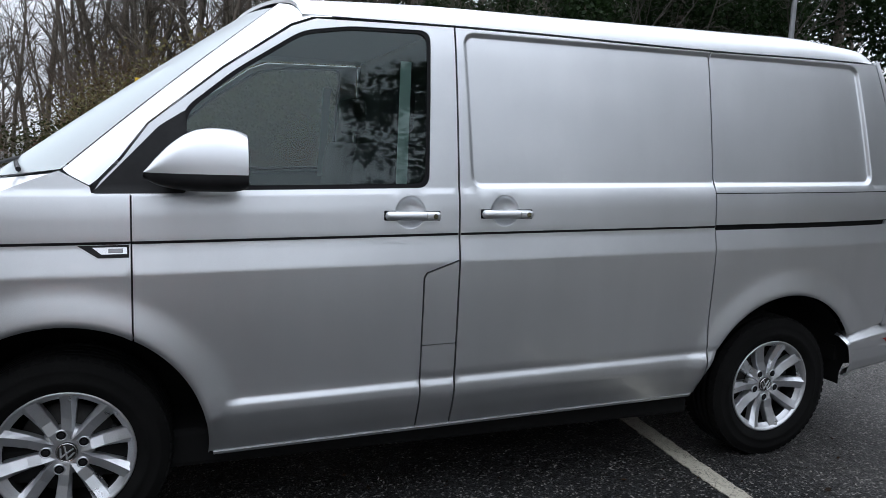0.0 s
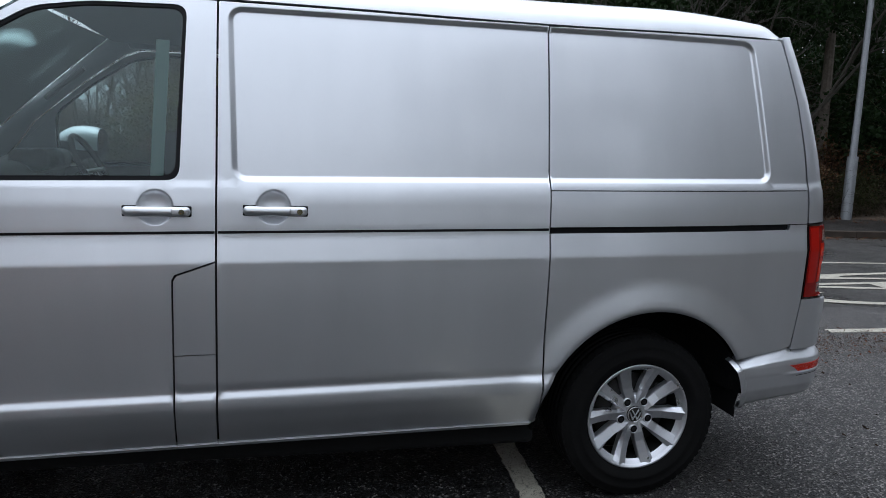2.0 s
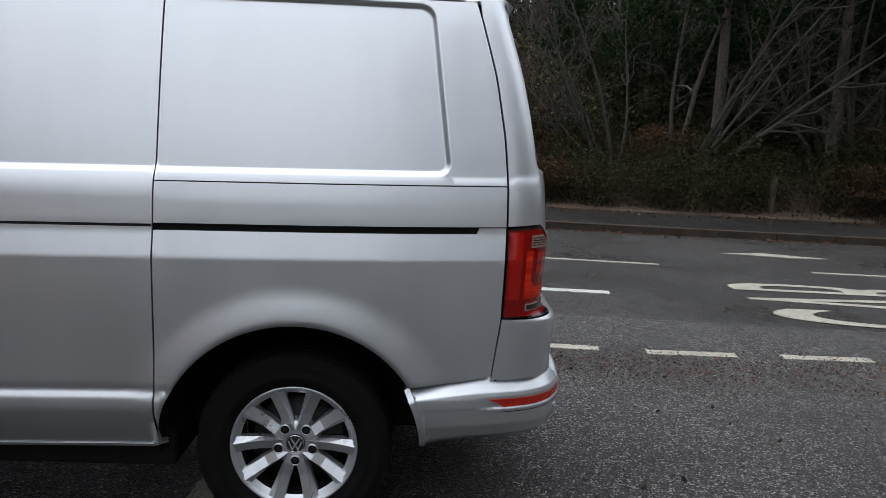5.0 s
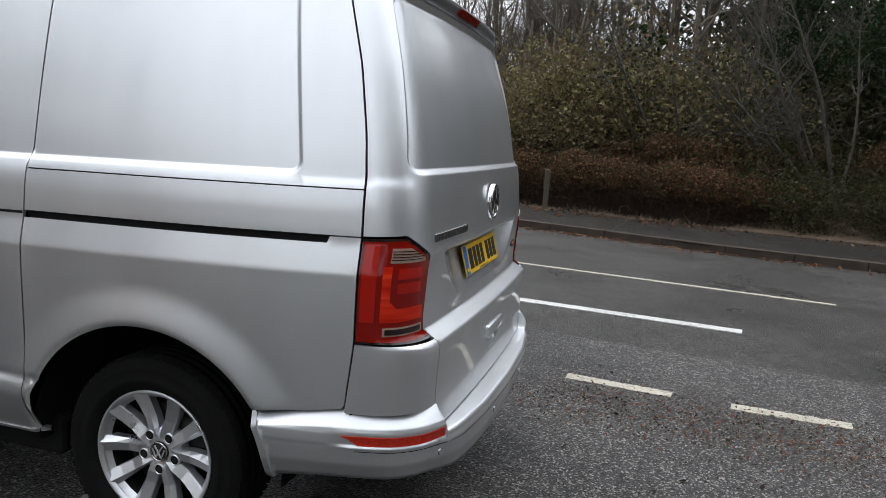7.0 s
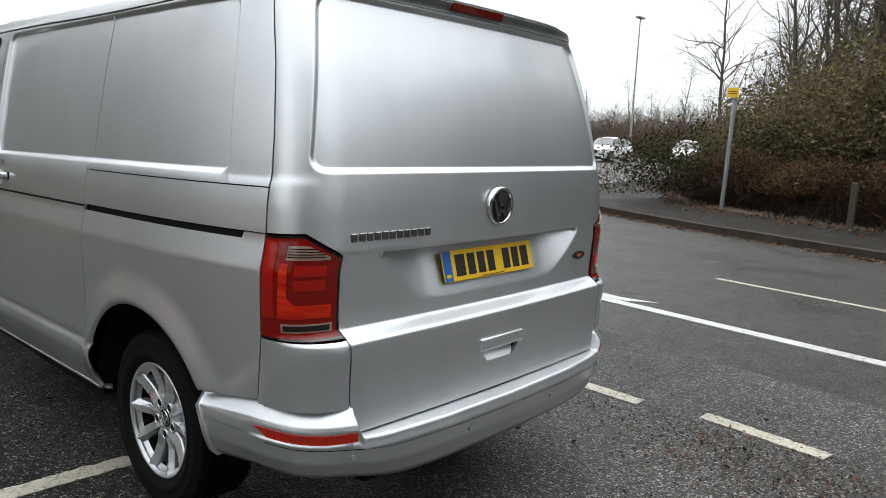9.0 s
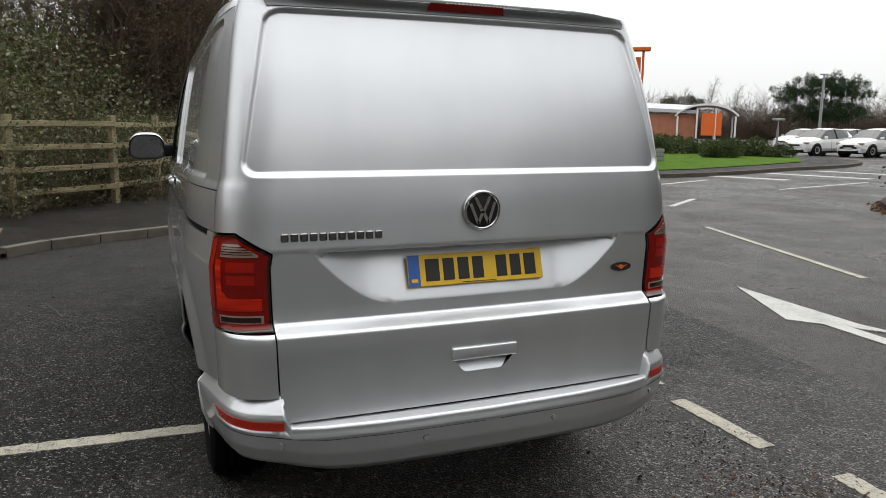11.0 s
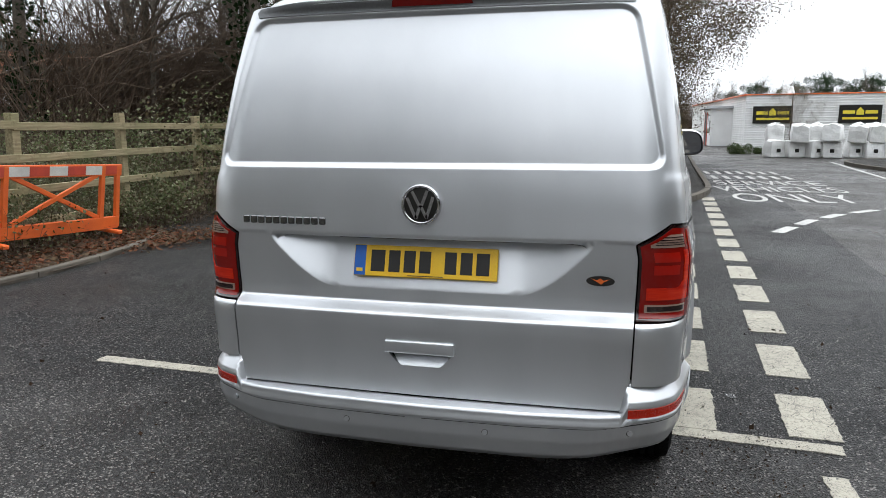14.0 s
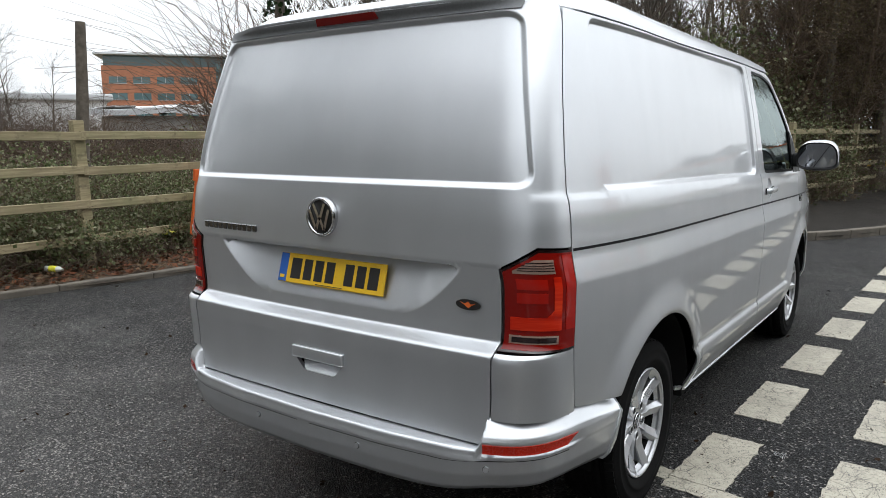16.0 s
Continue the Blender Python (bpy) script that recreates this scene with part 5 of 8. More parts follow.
    # near-black filler; the shade of the gap above the bumper is its colour
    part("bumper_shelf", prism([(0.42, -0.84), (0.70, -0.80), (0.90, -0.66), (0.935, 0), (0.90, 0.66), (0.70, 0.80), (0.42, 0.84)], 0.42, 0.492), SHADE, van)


def lip(s, z):
    """How far the roof lip overhangs the tailgate."""
    return 0.030 * ease((z - 1.836) / 0.042) * ease((0.95 - abs(s)) / 0.30)


def tail_skin(s, z):
    p = rear_at()(s, z)
    p.x += lip(s, z)
    if 1.28 < z < 1.84:
        # pressed field where a rear window would be, with rounded corners
        edge = 0.900 - 0.030 * (z - 1.288) / 0.544
        a, b, c = edge - abs(s), z - 1.288, 1.832 - z
        d = sorted((a, b, c))
        e = d[0] if d[1] > 0.055 else 0.055 - math.hypot(0.055 - d[0], 0.055 - d[1])
        m = ease(e / 0.020)
        t = abs(s)
        k = min(1, max(0.0, (t - 0.8) / 0.2))
        p -= Vector((0.018 * m * (1 - 0.5 * k), (1 if s > 0 else -1) * 0.018 * m * k * 0.8, 0))
    return p


SPOILER_SHADE = mottled("spoiler_band_shade", (0.19, 0.195, 0.20), (0.22, 0.225, 0.23), 6, 0.45, 0.05, 0.002, 120, 0.5)


def oval(c, hy, hz, t, n=32):
    vs = [(c.x, c.y + hy * math.cos(2 * math.pi * i / n), c.z + hz * math.sin(2 * math.pi * i / n)) for i in range(n)]
    vs += [(x + t, y, z) for x, y, z in vs]
    return vs, [tuple(range(n - 1, -1, -1)), tuple(range(n, 2 * n))] + [(i, (i + 1) % n, n + (i + 1) % n, n + i) for i in range(n)]


def badge(gate):
    z = 1.168
    x = REAR(z)
    b = new("round_badge")
    b.parent = gate
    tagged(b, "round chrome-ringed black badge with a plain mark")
    b.matrix_basis = pose(x, 0, z + RAKE * x, 0, 2.5, -90)
    part("badge_disc", lathe([(0.068, 0.0), (0.068, 0.010), (0.062, 0.014), (0.0, 0.016)], 48), SIGN_BLACK, b, "", True)
    part("badge_ring", lathe([(0.070, 0.0), (0.070, 0.014), (0.066, 0.019), (0.060, 0.019), (0.058, 0.013)], 48), CHROME, b, "chrome ring", True)
    marks = [(-0.027, 0.047, -0.002, -0.006), (0.027, 0.047, 0.002, -0.006), (-0.046, 0.026, -0.019, -0.045), (0.046, 0.026, 0.019, -0.045), (-0.019, -0.045, -0.001, -0.004), (0.019, -0.045, 0.001, -0.004)]
    for ax, az, bx, bz in marks:
        part("badge_bar", bar_between((ax, 0.017, az), (bx, 0.017, bz), 0.011, 0.008), CHROME, b)


def bar_between(a, b, w, t):
    a, b = Vector(a), Vector(b)
    d = (b - a).normalized()
    n = Vector((0, 1, 0))
    s = d.cross(n) * w / 2
    vs = [a - s, a + s, b + s, b - s]
    vs = [v - n * t / 2 for v in vs] + [v + n * t / 2 for v in vs]
    return vs, [(3, 2, 1, 0), (4, 5, 6, 7), (0, 1, 5, 4), (1, 2, 6, 5), (2, 3, 7, 6), (3, 0, 4, 7)]


def plate(van):
    p = new("number_plate")
    p.parent = van
    tagged(p, "yellow rear number plate with a blue strip")
    lean = 16.0
    p.matrix_basis = pose(0.8435, 0, 0.979, 0, -lean, 0)
    part("plate_board", box((-0.003, -0.26, -0.0555), (0.003, 0.26, 0.0555), 0.002, 1), PLATE_YELLOW, p)
    part("blue_strip", box((0.0025, -0.258, -0.0535), (0.0042, -0.216, 0.0535), 0.0008, 1), PLATE_BLUE, p, "blue strip")
    part("strip_mark", box((0.004, -0.249, -0.040), (0.0048, -0.226, -0.028)), PLATE_YELLOW, p)
    y = -0.196
    for i, w in enumerate((0.060, 0.050, 0.050, 0.050, 0.0, 0.050, 0.050, 0.054)):
        if not w:
            y += 0.036
            continue
        part("character_bar", box((0.0028, y, -0.0385), (0.0046, y + w - 0.008, 0.0385), 0.001, 1), PLATE_BLACK, p)
        y += w + 0.006
    part("small_print", box((0.0028, -0.06, -0.0505), (0.0042, 0.07, -0.0478)), PLATE_BLACK, p)


def cab(van):
    """Seats, dash and wheel, seen dimly through the side windows."""
    d = new("dashboard")
    d.parent = van
    tagged(d, "dark grey dashboard")
    part("dash_top", box((-2.98, -0.80, 1.10), (-2.52, 0.80, 1.245), 0.06, 4), TRIM, d, "", True)
    part("dash_face", box((-2.62, -0.78, 0.80), (-2.46, 0.78, 1.14), 0.05, 3), TRIM, d, "", True)
    part("instrument_hood", box((-2.62, 0.20, 1.20), (-2.44, 0.62, 1.30), 0.04, 3), BLACK, d, "", True)
    part("air_vent", box((-2.465, -0.70, 1.08), (-2.452, -0.52, 1.16), 0.004), BLACK, d)
    s = new("steering_wheel")
    s.parent = van
    tagged(s, "black steering wheel")
    s.matrix_basis = pose(-2.30, 0.41, 1.20, 0, -28, 0)
    vs, fs = [], []
    for i in range(32):
        a = 2 * math.pi * i / 32
        for j in range(8):
            b = 2 * math.pi * j / 8
            r = 0.185 + 0.015 * math.cos(b)
            vs.append((0.015 * math.sin(b), r * math.cos(a), r * math.sin(a)))
    for i in range(32):
        for j in range(8):
            fs.append((i * 8 + j, i * 8 + (j + 1) % 8, ((i + 1) % 32) * 8 + (j + 1) % 8, ((i + 1) % 32) * 8 + j))
    part("wheel_rim", (vs, fs), BLACK, s, "", True)
    part("wheel_boss", rod((-0.03, 0, 0), (0.01, 0, 0), 0.065, n=20), BLACK, s)
    for a in (0, 180, 270):
        part("wheel_spoke", rod((0, 0, 0), (0, 0.18 * math.cos(radians(a)), 0.18 * math.sin(radians(a))), 0.014, n=8), ALLOY, s)
    part("column", rod((-0.04, 0, 0), (-0.25, 0, -0.02), 0.03, n=10), BLACK, s)
    for y, w in ((0.42, 0.25), (-0.42, 0.36)):
        q = new("cab_seat")
        q.parent = van
        tagged(q, "dark cloth cab seat")
        part("cushion", box((-2.30, y - w, 0.72), (-1.82, y + w, 0.90), 0.05, 3), CLOTH, q, "", True)
        part("backrest", box((-1.90, y - w, 0.86), (-1.74, y + w, 1.40), 0.05, 3, pose(-1.82, 0, 0.9) @ pose(0, 0, 0, 0, 8, 0) @ pose(1.82, 0, -0.9)), CLOTH, q, "", True)
        part("headrest", box((-1.78, y - 0.13, 1.44), (-1.68, y + 0.13, 1.63), 0.035, 3), CLOTH, q, "", True)
    for sign in (-1, 1):
        part("seat_belt", bar_between((-1.800, sign * 0.775, 1.70), (-1.822, sign * 0.83, 1.20), 0.042, 0.003), BELT, van, "pale grey-green seat belt webbing")
    part("headlining", box((-2.25, -0.66, 1.845), (-1.62, 0.66, 1.86), 0.004), PALE_TRIM, van, "pale headlining")
    for sign in (-1, 1):
        a = screen_at(0.95 * sign, 0.45) + Vector((0.09, -0.03 * sign, 0))
        b = screen_at(0.95 * sign, 0.72) + Vector((0.09, -0.03 * sign, 0))
        part("grab_handle", rod(a, b, 0.016, n=10), PALE_TRIM, van, "pale grab handle")


VAN = build_van()


# ---- ground, road, pavements ----
ground = part("ground", sheet([(-400, -400), (400, -400), (400, 400), (-400, 400)], -0.06), FIELD, None)
tagged(ground, "rough grass and soil that runs to the horizon", "ground", kind="structure")

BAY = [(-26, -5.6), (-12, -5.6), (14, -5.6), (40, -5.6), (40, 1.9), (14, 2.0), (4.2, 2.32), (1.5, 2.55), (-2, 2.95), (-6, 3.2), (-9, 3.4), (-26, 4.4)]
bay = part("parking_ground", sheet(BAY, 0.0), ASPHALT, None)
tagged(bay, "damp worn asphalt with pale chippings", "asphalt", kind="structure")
ROAD = [(40, 1.9), (14, 2.0), (4.2, 2.32), (1.5, 2.55), (-2, 2.95), (-6, 3.2), (-9, 3.4), (-26, 4.4), (-26, -5.6), (-60, -5.6), (-95, 60), (-60, 120), (-9, 120), (40, 60)]
road = part("road", sheet(ROAD, -0.004), ROADTAR, None)
tagged(road, "smooth damp dark grey road asphalt", "road", kind="structure")


def along(points, step):
    """Even stations along a polyline: place and direction."""
    res, carry = [], 0.0
    P = [Vector((*p, 0)) for p in points]
    for a, b in zip(P, P[1:]):
        d = b - a
        n = d.length
        t = carry
        while t < n:
            res.append((a + d * (t / n), d.normalized()))
            t += step
        carry = t - n
    return res


def bend(points, n=6):
    """A smooth line through points."""
    P = [np.array(p, float) for p in points]
    P = [2 * P[0] - P[1]] + P + [2 * P[-1] - P[-2]]
    out = []
    for i in range(1, len(P) - 2):
        for k in range(n):
            t = k / n
            out.append(tuple(0.5 * (2 * P[i] + (P[i + 1] - P[i - 1]) * t + (2 * P[i - 1] - 5 * P[i] + 4 * P[i + 1] - P[i + 2]) * t * t + (3 * P[i] - P[i - 1] - 3 * P[i + 1] + P[i + 2]) * t ** 3)))
    out.append(tuple(P[-2]))
    return out


def kerb_line(parent, line, height, mat, width=0.125, step=0.915, inner=-1):
    """A row of kerbstones, each a piece of its own; inner: the side on which the pavement lies."""
    st = along(line, step)
    cache = {}
    for (p, d), (q, _) in zip(st, st[1:]):
        L = round((q - p).length - 0.008, 2)
        if L not in cache:
            cache[L] = None
            bm = box((0, 0, -0.1), (L, width, height), 0.012, 2)
            me = bpy.data.meshes.new("kerbstone")
            bm.to_mesh(me)
            bm.free()
            me.materials.append(mat)
            cache[L] = me
        ob = new("kerbstone", cache[L])
        e = (q - p).normalized()
        side = Vector((-e.y, e.x, 0)) * inner
        m = Matrix((( e.x, side.x, 0, p.x), (e.y, side.y, 0, p.y), (0, 0, 1, random.uniform(-0.004, 0.004)), (0, 0, 0, 1)))
        if inner < 0:
            m = Matrix.Translation(p + side * width + Vector((0, 0, random.uniform(-0.004, 0.004)))) @ Matrix.Rotation(math.atan2(e.y, e.x), 4, "Z")
        ob.parent = parent
        ob.matrix_basis = m


# near pavement round the junction, with a dropped kerb and buff tactile paving
near_edge = bend([(-5.75, -5.80), (-5.42, -5.52), (-5.14, -4.85), (-5.10, -4.32), (-5.27, -3.9), (-5.66, -3.1), (-6.02, -2.60)], 4)
corner_edge = bend([(-6.02, -2.60), (-6.34, -2.36), (-6.66, -2.02), (-6.92, -1.56), (-7.18, -1.06), (-7.60, -0.45), (-8.30, 0.28), (-8.75, 0.62), (-9.55, 1.06), (-11.5, 1.93), (-13.4, 2.40), (-16, 2.58), (-20, 2.75), (-28, 3.15), (-38, 3.65)], 5)
pave_outline = near_edge + corner_edge[1:] + [(-38, -5.0), (-30, -6), (-7.6, -6.35)]
pavement = part("pavement_near", sheet([p for p in pave_outline], 0.055), FOOTWAY, None)
tagged(pavement, "dark asphalt footway with a concrete kerb and dropped crossing", "pavement", kind="structure")
kerb_line(pavement, near_edge, 0.045, KERB, 0.11, 0.6, 1)
kerb_line(pavement, corner_edge, 0.115, KERB, 0.125, 0.62, 1)
for i in range(4):
    for j in range(4):
        a, b = Vector((-5.36, -4.02, 0)), Vector((-5.94, -2.76, 0))
        u = (b - a) / 4
        w = Vector((-2.35, -0.24, 0)) / 4
        o = a + u * i + w * j
        quad = [o + u * 0.01 + w * 0.01, o + u * 0.99 + w * 0.01, o + u * 0.99 + w * 0.99, o + u * 0.01 + w * 0.99]
        slab = part("tactile_slab", prism([(v.x, v.y) for v in quad], 0.03, 0.066 + random.uniform(-0.002, 0.002)), TACTILE, pavement)

# strip of soil and leaves under the timber fence
verge_edge = [(9, -5.75), (2, -5.52), (-0.3, -5.27), (-1.2, -5.05), (-2.1, -4.93), (-2.9, -4.90), (-3.6, -4.97), (-4.4, -5.12), (-5.0, -5.32), (-5.48, -5.60)]


def bank(name, front, back, rows, rise, wob, mat, label, category, kind="structure"):
    """Uneven ground between two lines, rising from the first to the second."""
    n = 70
    def lin(line, t):
        P = np.array(line)
        d = np.concatenate([[0], np.cumsum(np.hypot(*np.diff(P, axis=0).T))])
        return np.array([np.interp(t * d[-1], d, P[:, 0]), np.interp(t * d[-1], d, P[:, 1])])
    vs, fs = [], []
    for i in range(n + 1):
        a, b = lin(front, i / n), lin(back, i / n)
        for j in range(rows + 1):
            t = j / rows
            p = a + (b - a) * t
            z = rise(t) + wob * (0 if j == 0 else 1) * noise.noise((p[0] * 0.9, p[1] * 0.9, 0.3)) + 0.4 * wob * noise.noise((p[0] * 3.1, p[1] * 3.1, 2.0)) * (j > 0)
            vs.append((p[0], p[1], z))
    for i in range(n):
        for j in range(rows):
            f = (i * (rows + 1) + j, i * (rows + 1) + j + 1, (i + 1) * (rows + 1) + j + 1, (i + 1) * (rows + 1) + j)
            fs.append(f)
    ob = part(name, (vs, fs), mat, None, "", True)
    return tagged(ob, label, category, kind=kind)


verge = bank("verge", verge_edge, [(9, -60), (2, -60), (-8, -60), (-16, -60), (-24, -60), (-40, -60), (-60, -50), (-80, -30)], 40, lambda t: 0.03 + min(1, t * 25) * 0.05, 0.04, EARTH, "dark soil strewn with fallen leaves behind the kerb", "verge")
kerb_line(verge, verge_edge[1:], 0.06, KERB, 0.10, 0.915, 1)
wood_floor = bank("wood_floor", [(-7.75, -6.45), (-8.95, -4.75), (-10.3, -3.2), (-11.7, -1.75), (-14, -0.75), (-17.5, -0.1), (-38, 1.0)], [(-14, -30), (-20, -28), (-30, -24), (-40, -18), (-46, -10), (-50, -2)], 20, lambda t: 0.05 + 0.6 * ease(t * 3), 0.08, EARTH, "dark woodland soil behind the fence", "woodland floor")

# far pavement and the bank behind it
far_edge = bend([(40, 6.4), (20, 7.0), (12, 7.55), (7.8, 7.85), (3.0, 8.32), (1.0, 8.82), (-1.0, 9.30), (-3.4, 10.05), (-5.4, 11.0), (-6.7, 12.1), (-7.7, 13.9), (-8.6, 17), (-9.8, 25), (-13, 46)], 5)
far_back = bend([(40, 9.2), (20, 9.9), (12, 10.3), (7.8, 10.5), (3.0, 11.05), (1.0, 11.5), (-1.0, 12.0), (-3.0, 12.8), (-4.4, 13.8), (-5.4, 15.2), (-6.2, 18.5), (-7.5, 26), (-10.5, 47)], 5)
far_pave = part("pavement_far", sheet(far_edge + far_back[::-1], 0.105), FOOTWAY, None)
tagged(far_pave, "dark footway with leaves in the gutter across the road", "pavement", kind="structure")
kerb_line(far_pave, far_edge, 0.12, REDKERB, 0.13, 0.915, -1)
mound = bank("wooded_bank", far_back, [(60, 55), (40, 55), (30, 55), (22, 55), (14, 56), (8, 57), (2, 58), (-3, 60), (-6, 62)], 30, lambda t: 0.10 + 0.35 * ease(t * 9) + 1.9 * ease((t - 0.02) * 2.2), 0.16, EARTH, "rising brown bank under bare trees", "bank")

# grass island by the tall sign
isle_edge = bend([(-60, 20), (-40, 15.6), (-31.5, 14.6), (-29.6, 12.0), (-28.4, 9.2), (-25.2, 8.2), (-20.0, 8.8), (-16.7, 10.0), (-15.0, 12.4), (-15.3, 16), (-16.8, 20.5), (-18.2, 25.5), (-22.0, 30.2), (-30, 32.2), (-60, 36)], 5)
isle = part("grass_island", sheet(isle_edge, 0.11), FOOTWAY, None)
tagged(isle, "dark path and kerb round a grass island", "pavement", kind="structure")
kerb_line(isle, isle_edge, 0.12, KERB, 0.13, 0.915, 1)
lawn_line = [(-60, 23), (-40, 18.2), (-30.0, 16.4), (-28.2, 12.5), (-27.2, 10.2), (-25.2, 9.7), (-20.3, 10.3), (-17.9, 11.4), (-16.5, 13.2), (-16.8, 16.2), (-18.4, 20.5), (-20.2, 25), (-24, 29), (-31, 31), (-60, 34.5)]
lawn = part("lawn", sheet(lawn_line, 0.135), GRASS, None)
tagged(lawn, "short green mown grass", "lawn", kind="structure")


# ---- road markings ----
def mark(name, outlines, mat, label, z=0.004, category="road marking"):
    """Each painted shape is a thin slab of its own under one marking."""
    ob = thing(name, label, category)
    R = random.Random(len(name))
    for o in outlines:
        if mat is ROADPAINT:
            o = ragged(o, R)
        part("painted_block", prism(o, -0.01, z), mat, ob)
    return ob


def ragged(outline, R):
    """A painted outline with a crumbled edge."""
    res = []
    for (ax, ay), (bx, by) in zip(outline, outline[1:] + outline[:1]):
        n = max(1, int(math.hypot(bx - ax, by - ay) / 0.022))
        res += [(ax + (bx - ax) * i / n + R.gauss(0, 0.0032), ay + (by - ay) * i / n + R.gauss(0, 0.0032)) for i in range(n)]
    return res


def stripe(a, b, w):
    a, b = Vector((*a, 0)), Vector((*b, 0))
    d = (b - a).normalized()
    n = Vector((-d.y, d.x, 0)) * w / 2
    return [tuple((v.x, v.y)) for v in (a - n, b - n, b + n, a + n)]


mark("bay_line", [stripe((-0.515, -2.54), (-0.42, -0.9), 0.10), stripe((-0.42, -0.9), (-0.28, 0.9), 0.10)], ROADPAINT, "worn white bay line under the van")
mark("bay_dashes", [stripe((0.12 + 0.955 * i, 1.555 + 0.09 * (i == 1) - 0.012 * i), (0.75 + 0.955 * i, 1.545 + 0.045 * (i == 1) - 0.016 * i), 0.10) for i in range(12)], ROADPAINT, "worn white dashes along the edge of the bays")
blocks = [stripe((-0.22, 0.90), (-0.165, 1.66), 0.10)]
for i in range(13):
    x0, x1 = -0.20 - 0.955 * i - (0.0 if i else 0.07), -0.84 - 0.955 * i
    for base in (1.000, 1.556):
        y0, y1 = base + 0.055 * -x0, base + 0.055 * -x1
        if i > 8 and base < 1.2:
            continue
        blocks.append(stripe((x0, y0), (x1, y1), 0.235))
mark("ladder_marking", blocks, ROADPAINT, "two rows of worn white blocks beside the van")
mark("centre_line", [stripe((-0.46, 5.66), (3.36, 5.24), 0.075), stripe((5.17, 5.06), (9.0, 4.7), 0.075), stripe((-5.5, 6.75), (-1.9, 5.55), 0.09), stripe((11, 4.5), (15, 4.1), 0.075)], ROADPAINT, "thin worn white centre lines", 0.003)
mark("road_arrow", [[(-2.05, 4.04), (-0.96, 3.50), (-0.76, 3.66), (2.28, 3.42), (2.30, 3.55), (-0.60, 3.78), (-0.32, 3.98), (-0.66, 3.92)]], FRESHPAINT, "long white direction arrow on the road", 0.003)
mark("worn_patch", [[(4.6, 6.35), (5.5, 6.15), (6.0, 6.2), (5.2, 6.5)]], ROADPAINT, "worn white patch on the road", 0.003)
curve = bend([(-7.33, 2.66), (-8.5, 3.25), (-9.67, 4.02), (-10.6, 4.9), (-11.4, 6.0), (-12, 7.4)], 6)
mark("junction_dashes", [stripe((p.x, p.y), (p.x + d.x * 0.72, p.y + d.y * 0.72), 0.17) for p, d in along(curve, 1.05)], FRESHPAINT, "white give-way dashes curving across the junction", 0.003)
mark("far_lines", [stripe((-8.1, 8.2), (-9.2, 9.7), 0.12), stripe((-12.1, 10.0), (-13.8, 14.2), 0.14), stripe((-17.5, 7.3), (-28, 8.3), 0.12), stripe((-10.5, 13.5), (-11.6, 18), 0.12), stripe((-13.0, 16.5), (-15.5, 15.6), 0.5), stripe((-12.6, 19.5), (-15.8, 18.6), 0.5), stripe((-12.8, 22.5), (-16.4, 21.6), 0.5)], FRESHPAINT, "white lines at the far junction", 0.003)


def letters(name, text, origin, heading, width, length, mat, label, z=0.004):
    """Road lettering laid flat, stretched along the road, from the built-in font."""
    cu = bpy.data.curves.new(name, "FONT")
    cu.body = text
    cu.extrude = 0.002
    tmp = new("tmp", cu)
    dg = bpy.context.evaluated_depsgraph_get()
    me = bpy.data.meshes.new_from_object(tmp.evaluated_get(dg))
    bpy.data.objects.remove(tmp)
    xs = [v.co.x for v in me.vertices]
    ys = [v.co.y for v in me.vertices]
    sx, sy = width / (max(xs) - min(xs)), length / (max(ys) - min(ys))
    fx, fy = math.cos(radians(heading)), math.sin(radians(heading))
    for v in me.vertices:
        u, w = (v.co.x - min(xs)) * sx, (v.co.y - min(ys)) * sy
        v.co = (origin[0] + fy * u + fx * w, origin[1] - fx * u + fy * w, z if v.co.z > 0 else 0.0)
    me.materials.append(mat)
    ob = new(name, me)
    return tagged(ob, label, "road marking")


letters("road_word", "CAR", (6.30, 2.28), 176.5, 1.95, 2.75, ROADPAINT, "tall white road lettering")
letters("road_word", "ONLY", (-11.6, 2.75), 180, 2.25, 1.75, FRESHPAINT, "white road lettering by the yard gate")
letters("road_word", "VEHICLES", (-13.9, 2.62), 180, 2.7, 1.4, FRESHPAINT, "white road lettering by the yard gate")
letters("road_word", "SERVICE", (-15.8, 2.8), 180, 2.5, 1.4, FRESHPAINT, "white road lettering by the yard gate")
bars = []
for row, x in enumerate((-17.9, -20.0)):
    for k in range(7):
        bars.append(stripe((x, 3.0 + 0.32 * k), (x - 1.3, 3.0 + 0.32 * k), 0.13))
mark("road_bars", bars, FRESHPAINT, "illegible white road lettering as bars", 0.004)


